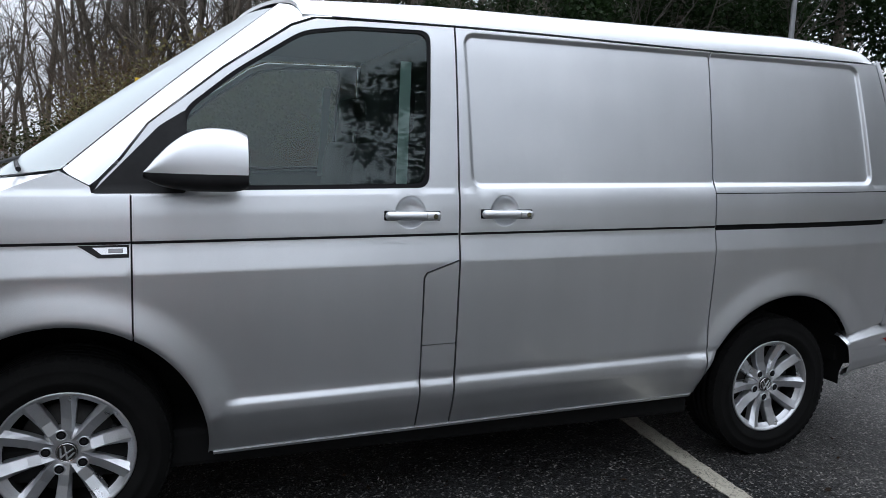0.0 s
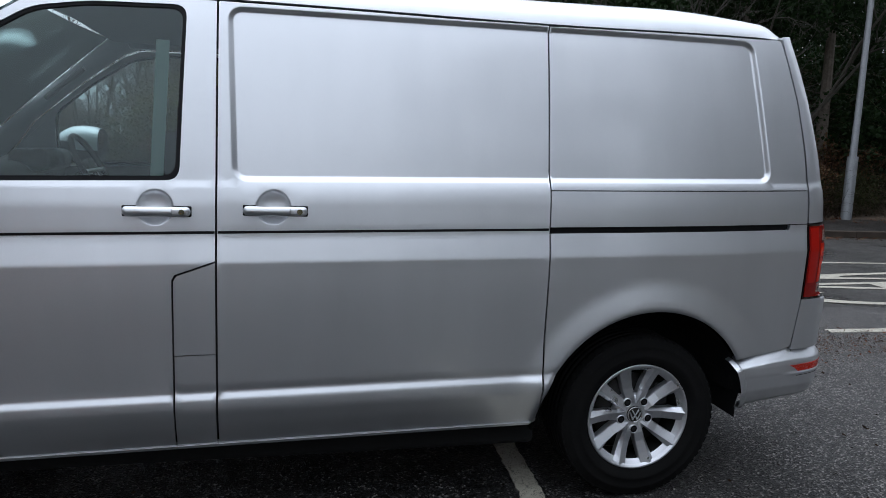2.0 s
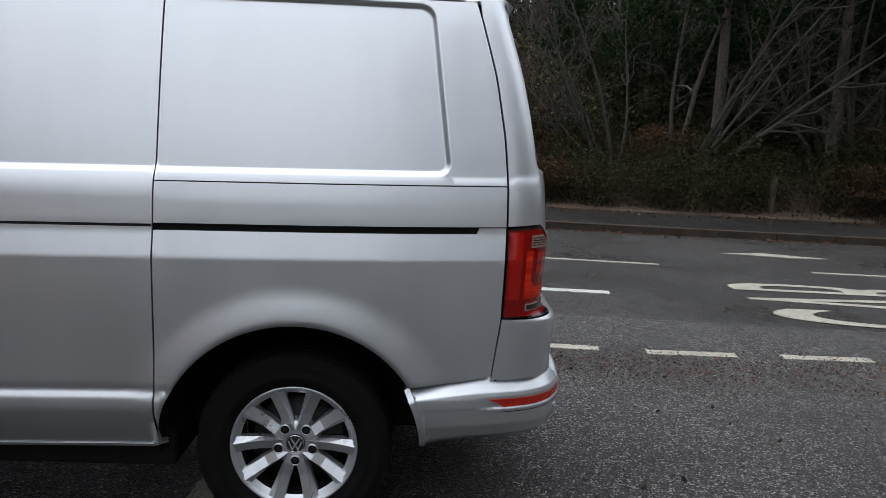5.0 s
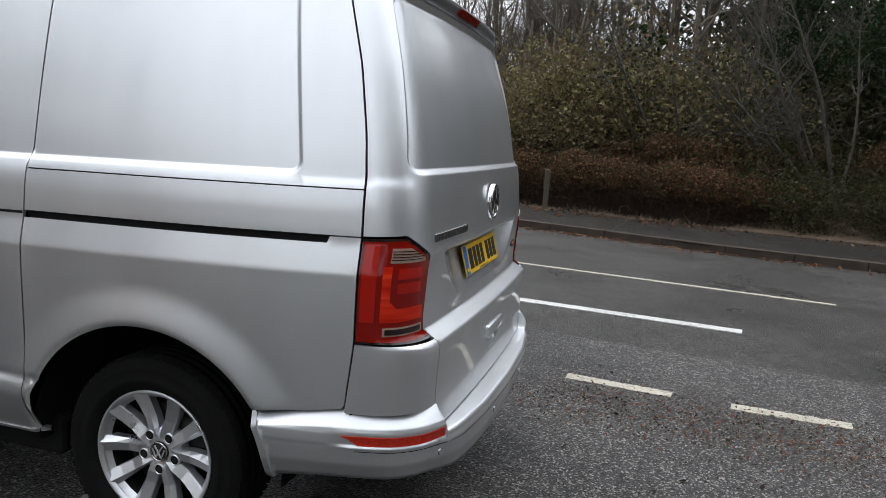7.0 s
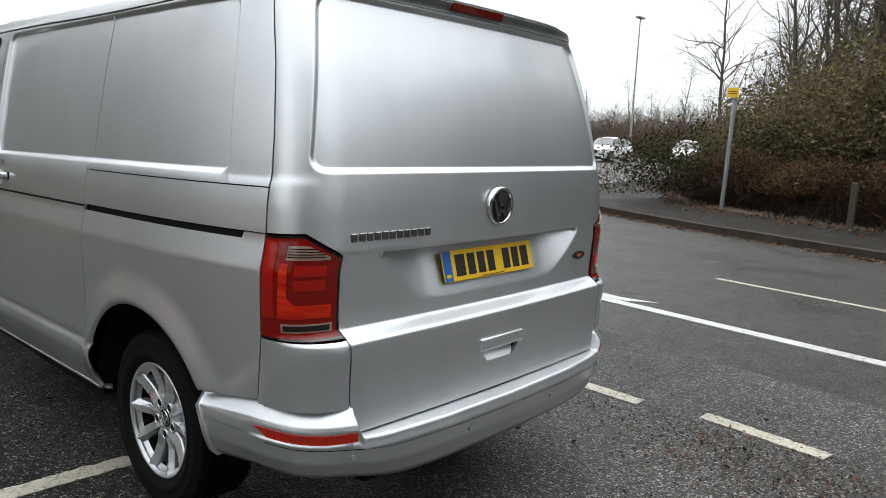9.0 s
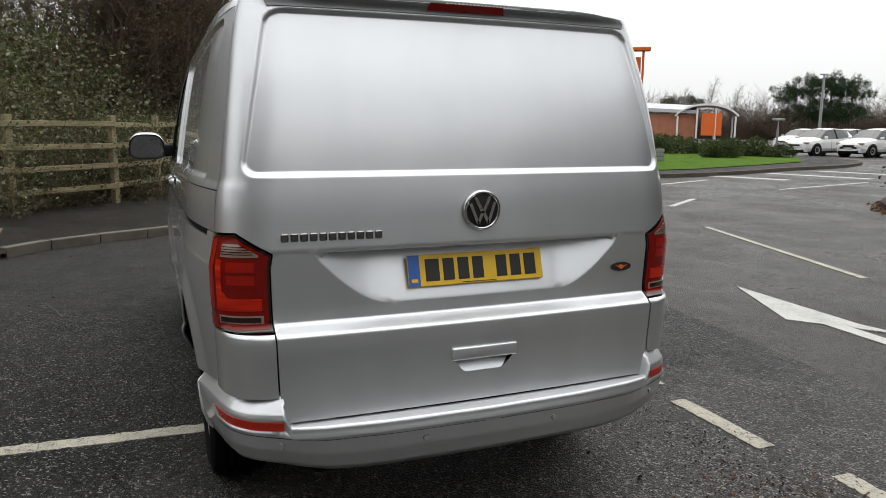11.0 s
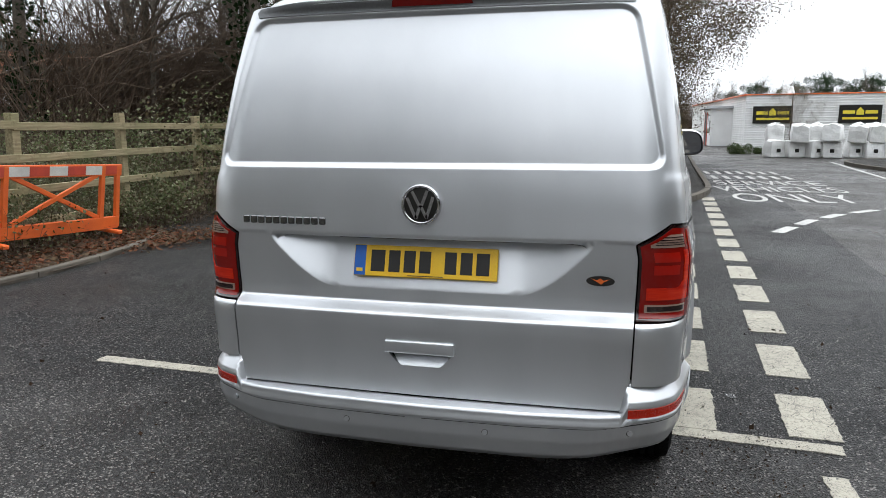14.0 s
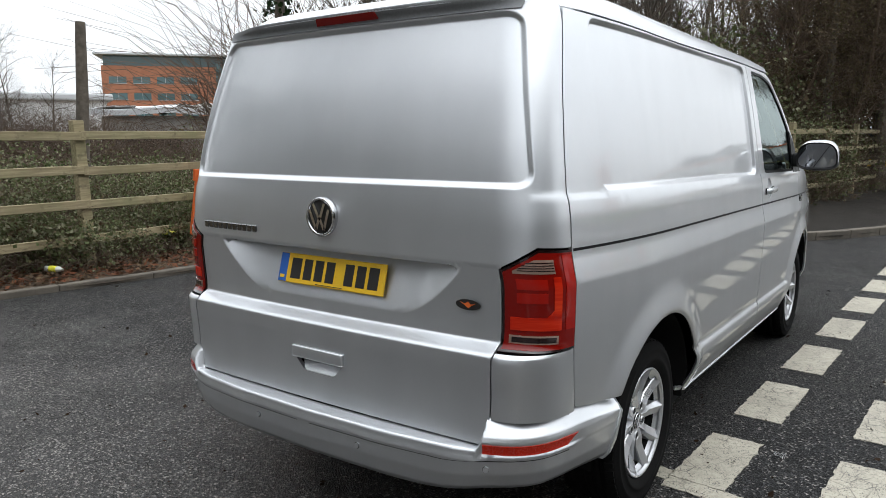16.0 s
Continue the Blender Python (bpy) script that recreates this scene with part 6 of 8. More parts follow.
# ---- trees, bushes, hedges ----
class Wood:
    """Collects tapered limbs into one mesh."""

    def __init__(self, seed):
        self.r = random.Random(seed)
        self.v, self.f = [], []

    def limb(self, pts, radii, n):
        k0 = len(self.v)
        for i, (p, r) in enumerate(zip(pts, radii)):
            d = (pts[min(i + 1, len(pts) - 1)] - pts[max(i - 1, 0)]).normalized()
            a = d.orthogonal().normalized()
            b = d.cross(a)
            for j in range(n):
                t = 2 * math.pi * j / n
                self.v.append(tuple(p + (a * math.cos(t) + b * math.sin(t)) * r))
        for i in range(len(pts) - 1):
            for j in range(n):
                self.f.append((k0 + i * n + j, k0 + i * n + (j + 1) % n, k0 + (i + 1) * n + (j + 1) % n, k0 + (i + 1) * n + j))

    def grow(self, p, d, length, r, level, kids, up=0.12, wob=0.18, taper=0.35):
        """A limb that wanders, and its children."""
        R = self.r
        segs = (7, 5, 4, 3, 2)[level]
        n = (8, 5, 4, 3, 3)[level]
        pts, rad, dirs = [p.copy()], [r], [d.copy()]
        d = d.copy()
        for i in range(segs):
            d = (d + Vector((R.gauss(0, wob), R.gauss(0, wob), R.gauss(0, wob) + up))).normalized()
            p = p + d * (length / segs)
            pts.append(p.copy())
            rad.append(max(0.0022, r * (1 - (1 - taper) * (i + 1) / segs)))
            dirs.append(d.copy())
        self.limb(pts, rad, n)
        if level + 1 >= len(kids) + 1 or level >= len(kids):
            return
        for c in range(kids[level]):
            t = R.uniform(0.28 if level == 0 else 0.12, 1.0)
            i = min(segs - 1, int(t * segs))
            q = pts[i].lerp(pts[i + 1], t * segs - i)
            side = dirs[i].orthogonal().normalized()
            side = Matrix.Rotation(R.uniform(0, 2 * math.pi), 3, dirs[i]) @ side
            nd = (dirs[i] * R.uniform(0.35, 0.9) + side * R.uniform(0.5, 1.0)).normalized()
            self.grow(q, nd, length * R.uniform(0.32, 0.62) * (1.15 - 0.45 * t), rad[i] * R.uniform(0.38, 0.62), level + 1, kids, up * 0.8, wob * 1.1, 0.3)

    def mesh(self, mat):
        return mesh_of(self.v, self.f, mat, True)


def leaves(seed, n, place, size, mat, droop=0.4):
    """Loose folded leaves, each two faces bent along the rib; place(rng) gives where."""
    R = random.Random(seed)
    v, f = [], []
    for i in range(n):
        p = place(R)
        s = size * R.uniform(0.6, 1.4)
        q = Euler((R.gauss(0, 0.8), R.gauss(0, 0.8), R.uniform(0, 6.3))).to_matrix()
        k = len(v)
        for a, b, c in ((-1, 0, 0), (0, -0.42, -droop * 0.3), (1, 0, -droop * 0.35), (0, 0.42, -droop * 0.3), (0.05, 0, 0.06)):
            v.append(tuple(p + q @ Vector((a * s / 2, b * s, c * s))))
        f += [(k, k + 1, k + 4), (k + 1, k + 2, k + 4), (k + 2, k + 3, k + 4), (k + 3, k, k + 4)] if size > 0.12 else [(k, k + 1, k + 2), (k, k + 2, k + 3)]
    return mesh_of(v, f, mat)


def mound_place(rx, ry, h, lumps, seed):
    """Points scattered in the outer shell of a lumpy heap."""
    R0 = random.Random(seed)
    L = [(R0.uniform(-rx, rx) * 0.75, R0.uniform(-ry, ry) * 0.7, R0.uniform(0.15, 0.75) * h, R0.uniform(0.25, 0.5) * h) for _ in range(lumps)]

    def place(R):
        x, y, z, r = R.choice(L)
        d = Vector((R.gauss(0, 1), R.gauss(0, 1), R.gauss(0, 1))).normalized()
        e = r * R.uniform(0.62, 1.08)
        p = Vector((x + d.x * e * 1.25, y + d.y * e, z + d.z * e))
        p.z = abs(p.z) * 0.98 + 0.01
        return p
    return place


def canes(seed, n, rx, ry, h, mat, thick=0.006, lean=0.5):
    """Thin arching stems that rise from the ground and bend over."""
    R = random.Random(seed)
    w = Wood(seed)
    for i in range(n):
        p = Vector((R.uniform(-rx, rx), R.uniform(-ry, ry), -0.05))
        d = Vector((R.gauss(0, lean), R.gauss(0, lean), 1)).normalized()
        L = h * R.uniform(0.6, 1.25)
        pts, rad = [p], [thick]
        m = 4
        for j in range(m):
            d = (d + Vector((R.gauss(0, 0.22), R.gauss(0, 0.22), -0.12 - 0.10 * j))).normalized()
            p = p + d * (L / m)
            pts.append(p)
            rad.append(max(0.0015, thick * (1 - 0.75 * (j + 1) / m)))
        w.limb(pts, rad, 3)
    return w.mesh(mat)


def tree_kind(name, label, seed, height, r, kids, bark, lean=(0, 0), up=0.12, wob=0.13, stems=1, spread=0.0):
    """One tree out of the way below ground, to be copied; trunk and crown apart."""
    t = thing(name, label, "tree")
    w = Wood(seed)
    c = Wood(seed + 500)
    R = w.r
    for s in range(stems):
        a = 2 * math.pi * s / max(1, stems) + R.uniform(-0.4, 0.4)
        sp = spread * R.uniform(0.5, 1.1)
        d = Vector((lean[0] + math.cos(a) * sp, lean[1] + math.sin(a) * sp, 1)).normalized()
        p = Vector((math.cos(a) * 0.12 * (stems > 1), math.sin(a) * 0.12 * (stems > 1), -0.15))
        H = height * R.uniform(0.8, 1.1)
        segs = 9
        pts, rad, dirs = [p], [r * 1.25], [d]
        for i in range(segs):
            d = (d + Vector((R.gauss(0, wob * 0.5), R.gauss(0, wob * 0.5), up))).normalized()
            p = p + d * (H / segs)
            pts.append(p)
            rad.append(r * (1 - 0.86 * (i + 1) / segs))
            dirs.append(d)
        w.limb(pts, rad, 8 if stems == 1 else 6)
        for k in range(kids[0]):
            u = R.uniform(0.22, 1.0)
            i = min(segs - 1, int(u * segs))
            q = pts[i].lerp(pts[i + 1], u * segs - i)
            side = Matrix.Rotation(R.uniform(0, 6.3), 3, dirs[i]) @ dirs[i].orthogonal().normalized()
            nd = (dirs[i] * R.uniform(0.5, 1.1) + side * R.uniform(0.5, 0.9)).normalized()
            c.grow(q, nd, H * R.uniform(0.16, 0.34) * (1.15 - 0.5 * u), rad[i] * R.uniform(0.35, 0.55) + 0.004, 1, (0,) + tuple(kids[1:]), 0.06, 0.2)
    part("trunk", w.mesh(bark), bark, t)
    part("crown", c.mesh(bark if kids[0] < 60 else TWIG), bark, t)
    return t


KINDS = {}


def kind_at(key, x, y, z=0.0, turn=None, size=1.0, group=""):
    """Puts the first of a kind in place, and copies of it after that."""
    maker, ob = KINDS[key]
    t = random.uniform(0, 360) if turn is None else turn
    m = pose(x, y, z, 0, 0, t) @ Matrix.Scale(size, 4)
    if ob is None:
        ob = maker()
        ob.matrix_basis = m
        KINDS[key] = (maker, ob)
        if group:
            tagged(ob, group=group)
        return ob
    made = copy_thing(ob, pose(x, y, z, 0, 0, t))
    made.scale = (size, size, size)
    return made


def fan_tree():
    """Several stems from one foot, most of them leaning the same way."""
    t = thing("many_stemmed_tree", "pale many-stemmed bare tree leaning out in a fan", "tree")
    w, c = Wood(52), Wood(552)
    R = w.r
    for lean, r in ((0.12, 0.075), (0.30, 0.060), (0.48, 0.085), (0.66, 0.055), (0.86, 0.080), (1.05, 0.050), (0.40, 0.045), (-0.16, 0.055)):
        d = Vector((lean, R.uniform(-0.25, 0.1), 1)).normalized()
        p = Vector((R.uniform(-0.12, 0.12), R.uniform(-0.1, 0.1), -0.15))
        H = R.uniform(5.6, 7.2)
        pts, rad, dirs = [p], [r * 1.2], [d]
        for i in range(10):
            d = (d + Vector((R.gauss(0.02, 0.05), R.gauss(0, 0.05), R.gauss(-0.01, 0.04)))).normalized()
            p = p + d * (H / 10)
            pts.append(p)
            rad.append(r * (1 - 0.85 * (i + 1) / 10))
            dirs.append(d)
        w.limb(pts, rad, 7)
        for k in range(9):
            u = R.uniform(0.3, 1.0)
            i = min(9, int(u * 10))
            q = pts[i].lerp(pts[i + 1], u * 10 - i)
            side = Matrix.Rotation(R.uniform(0, 6.3), 3, dirs[i]) @ dirs[i].orthogonal().normalized()
            nd = (dirs[i] * R.uniform(0.6, 1.1) + side * R.uniform(0.4, 0.8)).normalized()
            c.grow(q, nd, H * R.uniform(0.16, 0.32), rad[i] * 0.5 + 0.004, 1, (0, 5, 4, 2), 0.02, 0.2)
    part("trunk", w.mesh(PALEBARK), PALEBARK, t)
    part("crown", c.mesh(PALEBARK), PALEBARK, t)
    return t


def build_holly(seed, low, high, girth, n, label, name="evergreen_tree", mat=None, size=0.11, spread=False):
    mat = mat or GREEN
    t = thing(name, label, "tree")
    part("trunk", rod((0, 0, -0.2), (0.1, 0.1, high - 0.7), 0.17, 0.05, 9), BARK, t)
    R0 = random.Random(seed)
    L = []
    for _ in range(46):
        z = R0.uniform(low, high)
        r = girth * (0.35 + 0.65 * min(1.0, 1.5 * z / high)) if spread else girth * (1 - z / (high * 1.22))
        L.append((R0.gauss(0, 0.6) * r, R0.gauss(0, 0.6) * r, z, R0.uniform(0.5, 1.0)))

    def place(R):
        x, y, z, r = R.choice(L)
        d = Vector((R.gauss(0, 1), R.gauss(0, 1), R.gauss(0, 0.8))).normalized()
        return Vector((x, y, z)) + d * r * R.uniform(0.5, 1.05)
    part("crown", leaves(seed + 1, n, place, size, mat), mat, t)
    return t


def bush_kind(name, label, seed, rx, ry, h, n, size, mat, lumps=9, cane=40, canemat=None, category="bush"):
    def make():
        b = thing(name, label, category)
        part("foliage", leaves(seed, n, mound_place(rx, ry, h, lumps, seed), size, mat), mat, b)
        part("undergrowth", canes(seed + 1, cane, rx * 0.9, ry * 0.9, h, canemat or TWIG), canemat or TWIG, b)
        return b
    return make


def thicket_kind(name, label, seed, rx, ry, h, n, mat, thick=0.008, lean=0.35, dead=0, low=0.0, stem=None):
    """Thin stems; dead: how many hanging leaves they carry, none of them below low."""
    stem = stem or mat

    def make():
        b = thing(name, label, "thicket")
        tagged(part("stem_mass", canes(seed, n, rx, ry, h, stem, thick, lean), stem, b), kind="stuff")
        heavy = canes(seed + 2, 60, rx * 0.7, ry * 0.7, h * 1.05, mat, thick * 1.8, lean * 0.6)
        tagged(part("cane_clump", heavy, mat, b), kind="stuff")
        if dead:
            heap = mound_place(rx, ry, h * 0.9, 10, seed)

            def place(R):
                p = heap(R)
                p.z = low + (p.z - 0.0) * (1 - low / (1.3 * h))
                return p
            part("dead_leaves", leaves(seed + 3, dead, place, 0.05, mat), mat, b)
        return b
    return make


KINDS.update({
    "bare_a": (lambda: tree_kind("bare_tree", "tall thin bare winter tree with grey-brown bark", 11, 11.5, 0.13, (26, 5, 4, 3), BARK), None),
    "bare_b": (lambda: tree_kind("bare_tree", "slender bare winter tree with fine twigs", 23, 10.0, 0.10, (28, 5, 4, 3), BARK, (0.08, 0)), None),
    "bare_c": (lambda: tree_kind("bare_tree", "forked bare winter tree with dark bark", 37, 9.0, 0.12, (15, 5, 4, 3), BARK, (0, 0), 0.10, 0.2, 2, 0.25), None),
    "bare_far": (lambda: tree_kind("bare_tree", "bare winter tree far off with a fine brown crown", 83, 11.0, 0.12, (30, 5, 4), BARK), None),
    "scrub_far": (thicket_kind("brown_scrub", "far thicket of bare brown stems", 12, 2.6, 1.6, 4.6, 260, TWIG, 0.022, 0.22), None),
    "fan": (lambda: fan_tree(), None),
    "holly": (lambda: build_holly(61, 1.2, 8.2, 2.3, 9000, "dark evergreen tree with foliage down to the bank"), None),
    "brown": (lambda: build_holly(75, 1.0, 7.0, 2.5, 26000, "brown winter tree thick with fine twigs and a few leaves", "twiggy_tree", TWIGMASS, 0.046, True), None),
    "shade_crown": (lambda: build_holly(71, 4.6, 9.5, 4.6, 11000, "tall evergreen, crown out of view, added to shade the far footway"), None),
    "multi": (lambda: tree_kind("many_stemmed_tree", "pale many-stemmed bare tree fanning out from its foot", 51, 6.5, 0.070, (7, 5, 4, 2), PALEBARK, (0.0, 0.0), 0.03, 0.16, 9, 0.75), None),
    "twiggy": (lambda: tree_kind("twiggy_tree", "dense brown twiggy bare tree overhanging the footway", 67, 6.0, 0.075, (64, 6, 5, 3), TWIG, (0, 0), 0.03, 0.22, 1, 0.0), None),
    "ivy": (bush_kind("bramble_bush", "tangled dull green bramble and ivy bush", 5, 1.5, 1.0, 1.9, 5400, 0.056, IVY, 12, 240), None),
    "ivy_low": (bush_kind("bramble_bush", "low dull green bramble growth by the fence", 6, 1.2, 0.6, 0.9, 2200, 0.052, IVY, 10, 150), None),
    "green": (bush_kind("evergreen_bush", "dark green dense evergreen bush", 7, 1.9, 1.6, 3.6, 5200, 0.12, GREEN, 14, 60), None),
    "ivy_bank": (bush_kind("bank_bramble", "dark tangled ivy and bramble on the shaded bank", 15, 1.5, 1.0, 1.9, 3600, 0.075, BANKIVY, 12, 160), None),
    "ivy_green": (bush_kind("bank_bramble", "olive green bramble and ivy heaped on the bank", 16, 1.5, 1.0, 1.9, 5000, 0.060, OLIVE, 12, 160), None),
    "conifer_low": (bush_kind("low_hedge", "low olive green spreading shrub on the grass island", 8, 2.2, 1.3, 1.2, 4200, 0.11, HEDGE, 14, 20), None),
    # near-black stems put the shade under the bracken's overhang into their colour
    "bracken": (thicket_kind("dead_bracken", "bank of dead red-brown bracken and bramble stems", 9, 1.3, 0.95, 1.25, 420, BRACKEN, 0.006, 0.55, 5200, 0.42, MULCH_AND_HOLLOW), None),
    "scrub": (thicket_kind("brown_scrub", "thicket of thin bare brown stems", 10, 2.6, 1.6, 4.6, 900, TWIG, 0.013, 0.22), None),
})


# far bank: bracken along the footway, scrub, evergreen dark, then tall bare trees
rng = random.Random(3)
hedge_line = bend([(26, 10.6), (20, 10.8), (12, 11.3), (7.8, 11.6), (3.0, 12.2), (1.0, 12.7), (-1.0, 13.3), (-2.8, 14.0), (-4.2, 15.2), (-5.0, 17.5), (-5.6, 21), (-6.6, 27)], 6)
for p, d in along(hedge_line, 0.95):
    nrm = Vector((-d.y, d.x, 0))
    if nrm.y < 0 and abs(nrm.y) > abs(nrm.x):
        nrm = -nrm
    if p.x < -4 and nrm.x < 0:
        nrm = -nrm
    q = p + nrm * rng.uniform(-0.1, 0.3)
    # more of the dark-toned brambles here, in place of this end's deeper shade
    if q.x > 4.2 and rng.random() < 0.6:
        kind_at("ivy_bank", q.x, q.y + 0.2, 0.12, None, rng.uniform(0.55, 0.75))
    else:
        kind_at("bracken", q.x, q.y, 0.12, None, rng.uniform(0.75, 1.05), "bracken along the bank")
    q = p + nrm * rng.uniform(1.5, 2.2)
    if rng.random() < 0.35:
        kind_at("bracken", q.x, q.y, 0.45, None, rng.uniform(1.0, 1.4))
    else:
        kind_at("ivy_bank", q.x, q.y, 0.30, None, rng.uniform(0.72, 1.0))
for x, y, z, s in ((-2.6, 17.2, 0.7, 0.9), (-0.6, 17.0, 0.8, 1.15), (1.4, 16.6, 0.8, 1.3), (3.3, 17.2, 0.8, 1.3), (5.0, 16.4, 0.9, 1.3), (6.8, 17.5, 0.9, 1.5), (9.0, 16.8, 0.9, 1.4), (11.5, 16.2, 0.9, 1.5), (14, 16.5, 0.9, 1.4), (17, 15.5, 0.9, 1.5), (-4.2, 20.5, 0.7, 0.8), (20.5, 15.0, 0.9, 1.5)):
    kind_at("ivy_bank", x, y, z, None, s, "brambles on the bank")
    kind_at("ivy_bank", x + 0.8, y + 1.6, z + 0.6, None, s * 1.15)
for x, y, z, s in ((-3.6, 16.6, 0.55, 1.25), (-2.4, 16.4, 0.55, 1.45), (-1.2, 16.0, 0.5, 1.65), (0.1, 15.8, 0.5, 1.75), (1.4, 15.6, 0.5, 1.8), (2.6, 15.8, 0.5, 1.7), (-2.8, 18.2, 0.8, 1.7), (-0.9, 17.9, 0.8, 2.0), (1.0, 17.6, 0.8, 2.2), (-4.6, 18.6, 0.6, 1.2)):
    kind_at("ivy_green", x, y, z, None, 0.86 * s, "green brambles on the bank")
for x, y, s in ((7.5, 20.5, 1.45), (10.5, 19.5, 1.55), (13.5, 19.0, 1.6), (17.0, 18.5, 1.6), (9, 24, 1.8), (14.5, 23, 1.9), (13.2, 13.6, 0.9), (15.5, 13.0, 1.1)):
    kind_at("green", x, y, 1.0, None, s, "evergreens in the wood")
for i in range(20):
    x = -3.5 + i * 1.7 + rng.uniform(-0.5, 0.5)
    kind_at("scrub", x, 19.0 - 0.10 * x + rng.uniform(-1.6, 3.2), 1.0, None, rng.uniform(0.5, 0.85), "scrub on the bank")
keys = ("bare_a", "bare_b", "bare_c")
for i in range(40):
    x = -6.0 + 27.5 * (i / 40) + rng.uniform(-0.8, 0.8)
    y = 18.0 + rng.uniform(0, 8) + (6 if x < -3 else 0)
    kind_at(keys[i % 3], x, y, 1.2, None, rng.uniform(0.8, 1.25), "bare trees of the far wood")
for i in range(16):
    kind_at("bare_far", -8 - rng.uniform(0, 3), 34 + i * 2.2, 0.0, None, rng.uniform(0.6, 0.9))
for i in range(16):
    x = -6.8 + 8.0 * (i / 15) + rng.uniform(-0.5, 0.5)
    kind_at(keys[i % 2], x, 27 + rng.uniform(0, 14), 0.6, None, rng.uniform(0.85, 1.15))
for i in range(18):
    a, d = radians(85 + 17 * i / 17), rng.uniform(30, 46)
    kind_at(keys[i % 2], -2.4 + d * math.cos(a), -3.4 + d * math.sin(a), 0.3, None, rng.uniform(0.75, 1.0))
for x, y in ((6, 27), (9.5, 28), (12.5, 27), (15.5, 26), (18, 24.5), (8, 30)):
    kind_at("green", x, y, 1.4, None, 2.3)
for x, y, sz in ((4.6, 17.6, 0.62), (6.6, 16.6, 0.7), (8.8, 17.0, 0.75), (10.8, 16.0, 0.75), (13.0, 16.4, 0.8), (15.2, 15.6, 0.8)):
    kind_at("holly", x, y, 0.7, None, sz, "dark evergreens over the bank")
# added trees, crowns above the view, that shade the bank and footway
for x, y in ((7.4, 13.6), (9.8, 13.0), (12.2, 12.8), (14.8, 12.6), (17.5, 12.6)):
    kind_at("shade_crown", x, y, 0.3, None, rng.uniform(0.92, 1.05), "tall evergreens over the footway")
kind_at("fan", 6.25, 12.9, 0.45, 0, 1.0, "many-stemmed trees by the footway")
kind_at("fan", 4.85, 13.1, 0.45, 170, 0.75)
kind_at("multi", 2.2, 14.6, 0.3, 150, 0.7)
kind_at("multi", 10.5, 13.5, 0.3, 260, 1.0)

# wood behind the timber fence
rng = random.Random(14)
slant = [(-8.1, -6.6), (-9.3, -5.1), (-10.6, -3.8), (-11.9, -2.4), (-13.4, -1.7), (-15.0, -1.3), (-16.8, -1.0), (-18.8, -0.8)]
for x, y in slant:
    kind_at("ivy", x + rng.uniform(-0.2, 0.2), y + rng.uniform(-0.2, 0.2), 0.0, None, rng.uniform(0.9, 1.05), "brambles behind the fence")
    if x < -10:
        kind_at("ivy", x - 1.2, y - 1.3, 0.2, None, rng.uniform(1.25, 1.45))
    if x < -12.5:
        kind_at("ivy", x - 2.6, y - 2.6, 0.4, None, rng.uniform(1.7, 2.0))
for i in range(13):
    x = 2.6 - 0.80 * i
    kind_at("ivy", x, -6.95 - 0.03 * i + rng.uniform(-0.15, 0.1), 0.0, None, rng.uniform(0.56, 0.72))
for x, y, s in ((-1.0, -8.2, 0.75), (-3.2, -8.3, 0.7), (-5.6, -8.2, 0.8), (1.4, -8.4, 0.7), (-7.4, -8.3, 0.85)):
    kind_at("ivy", x, y, 0.0, None, s)
for i in range(26):
    t = i / 25
    x, y = 1.4 - 8.2 * t, -6.15 - 0.25 * t
    kind_at("ivy_low", x, y + rng.uniform(-0.25, 0.12), 0.02, None, rng.uniform(0.5, 0.95), "low growth along the fence")
for x, y in ((-8.2, -5.85), (-9.0, -4.75), (-9.7, -4.0), (-10.6, -3.1), (-11.7, -2.1), (-13.2, -1.4), (-15, -0.9)):
    kind_at("ivy_low", x, y, 0.05, None, rng.uniform(0.7, 0.95))
for i in range(10):
    a = i / 9
    x, y = -11.5 - 9 * a + rng.uniform(-1, 1), -11.0 + 5.0 * a + rng.uniform(-1.5, 1.0)
    kind_at("scrub", x, y, 0.3, None, rng.uniform(0.8, 1.2), "scrub behind the fence")
for i in range(46):
    a = rng.uniform(0, 1)
    x, y = -10.5 - 20 * a + rng.uniform(-3, 2), -8.0 + 8 * a - rng.uniform(0, 13)
    if y < -0.9 * (x + 24) - 14:
        y = -0.9 * (x + 24) - 12 + rng.uniform(0, 4)
    if -137 < math.degrees(math.atan2(y - 1.8, x - 2.7)) < -110:
        continue
    kind_at(keys[i % 3], x, y, 0.4, None, rng.uniform(0.65, 1.1), "bare trees behind the fence")
for x, y, s in ((-15.2, -1.6, 1.0), (-17.5, -0.9, 1.05), (-19.8, -0.3, 1.1), (-22, 0.1, 1.15), (-24.5, 0.2, 1.1), (-27, 0.4, 1.15), (-30, 0.6, 1.1), (-18.5, -2.4, 1.25), (-21.5, -2.0, 1.3), (-25, -1.6, 1.3), (-29, -1.2, 1.3), (-33, 0.6, 1.2)):
    kind_at("twiggy", x, y, 0.1, None, s, "twiggy trees along the footway")
for x, y, s in ((-16.6, -0.9, 0.85), (-18.8, 0.1, 1.05), (-21.0, 0.9, 1.2), (-23.6, 1.3, 1.25), (-26.4, 1.5, 1.25), (-30, 1.5, 1.25)):
    kind_at("brown", x, y, 0.05, None, s, "brown trees along the footway")
for x, y, s in ((-17.4, -0.6, 1.3), (-20.0, 0.1, 1.5), (-23.6, 0.5, 1.5)):
    kind_at("twiggy", x, y, 0.05, None, s)
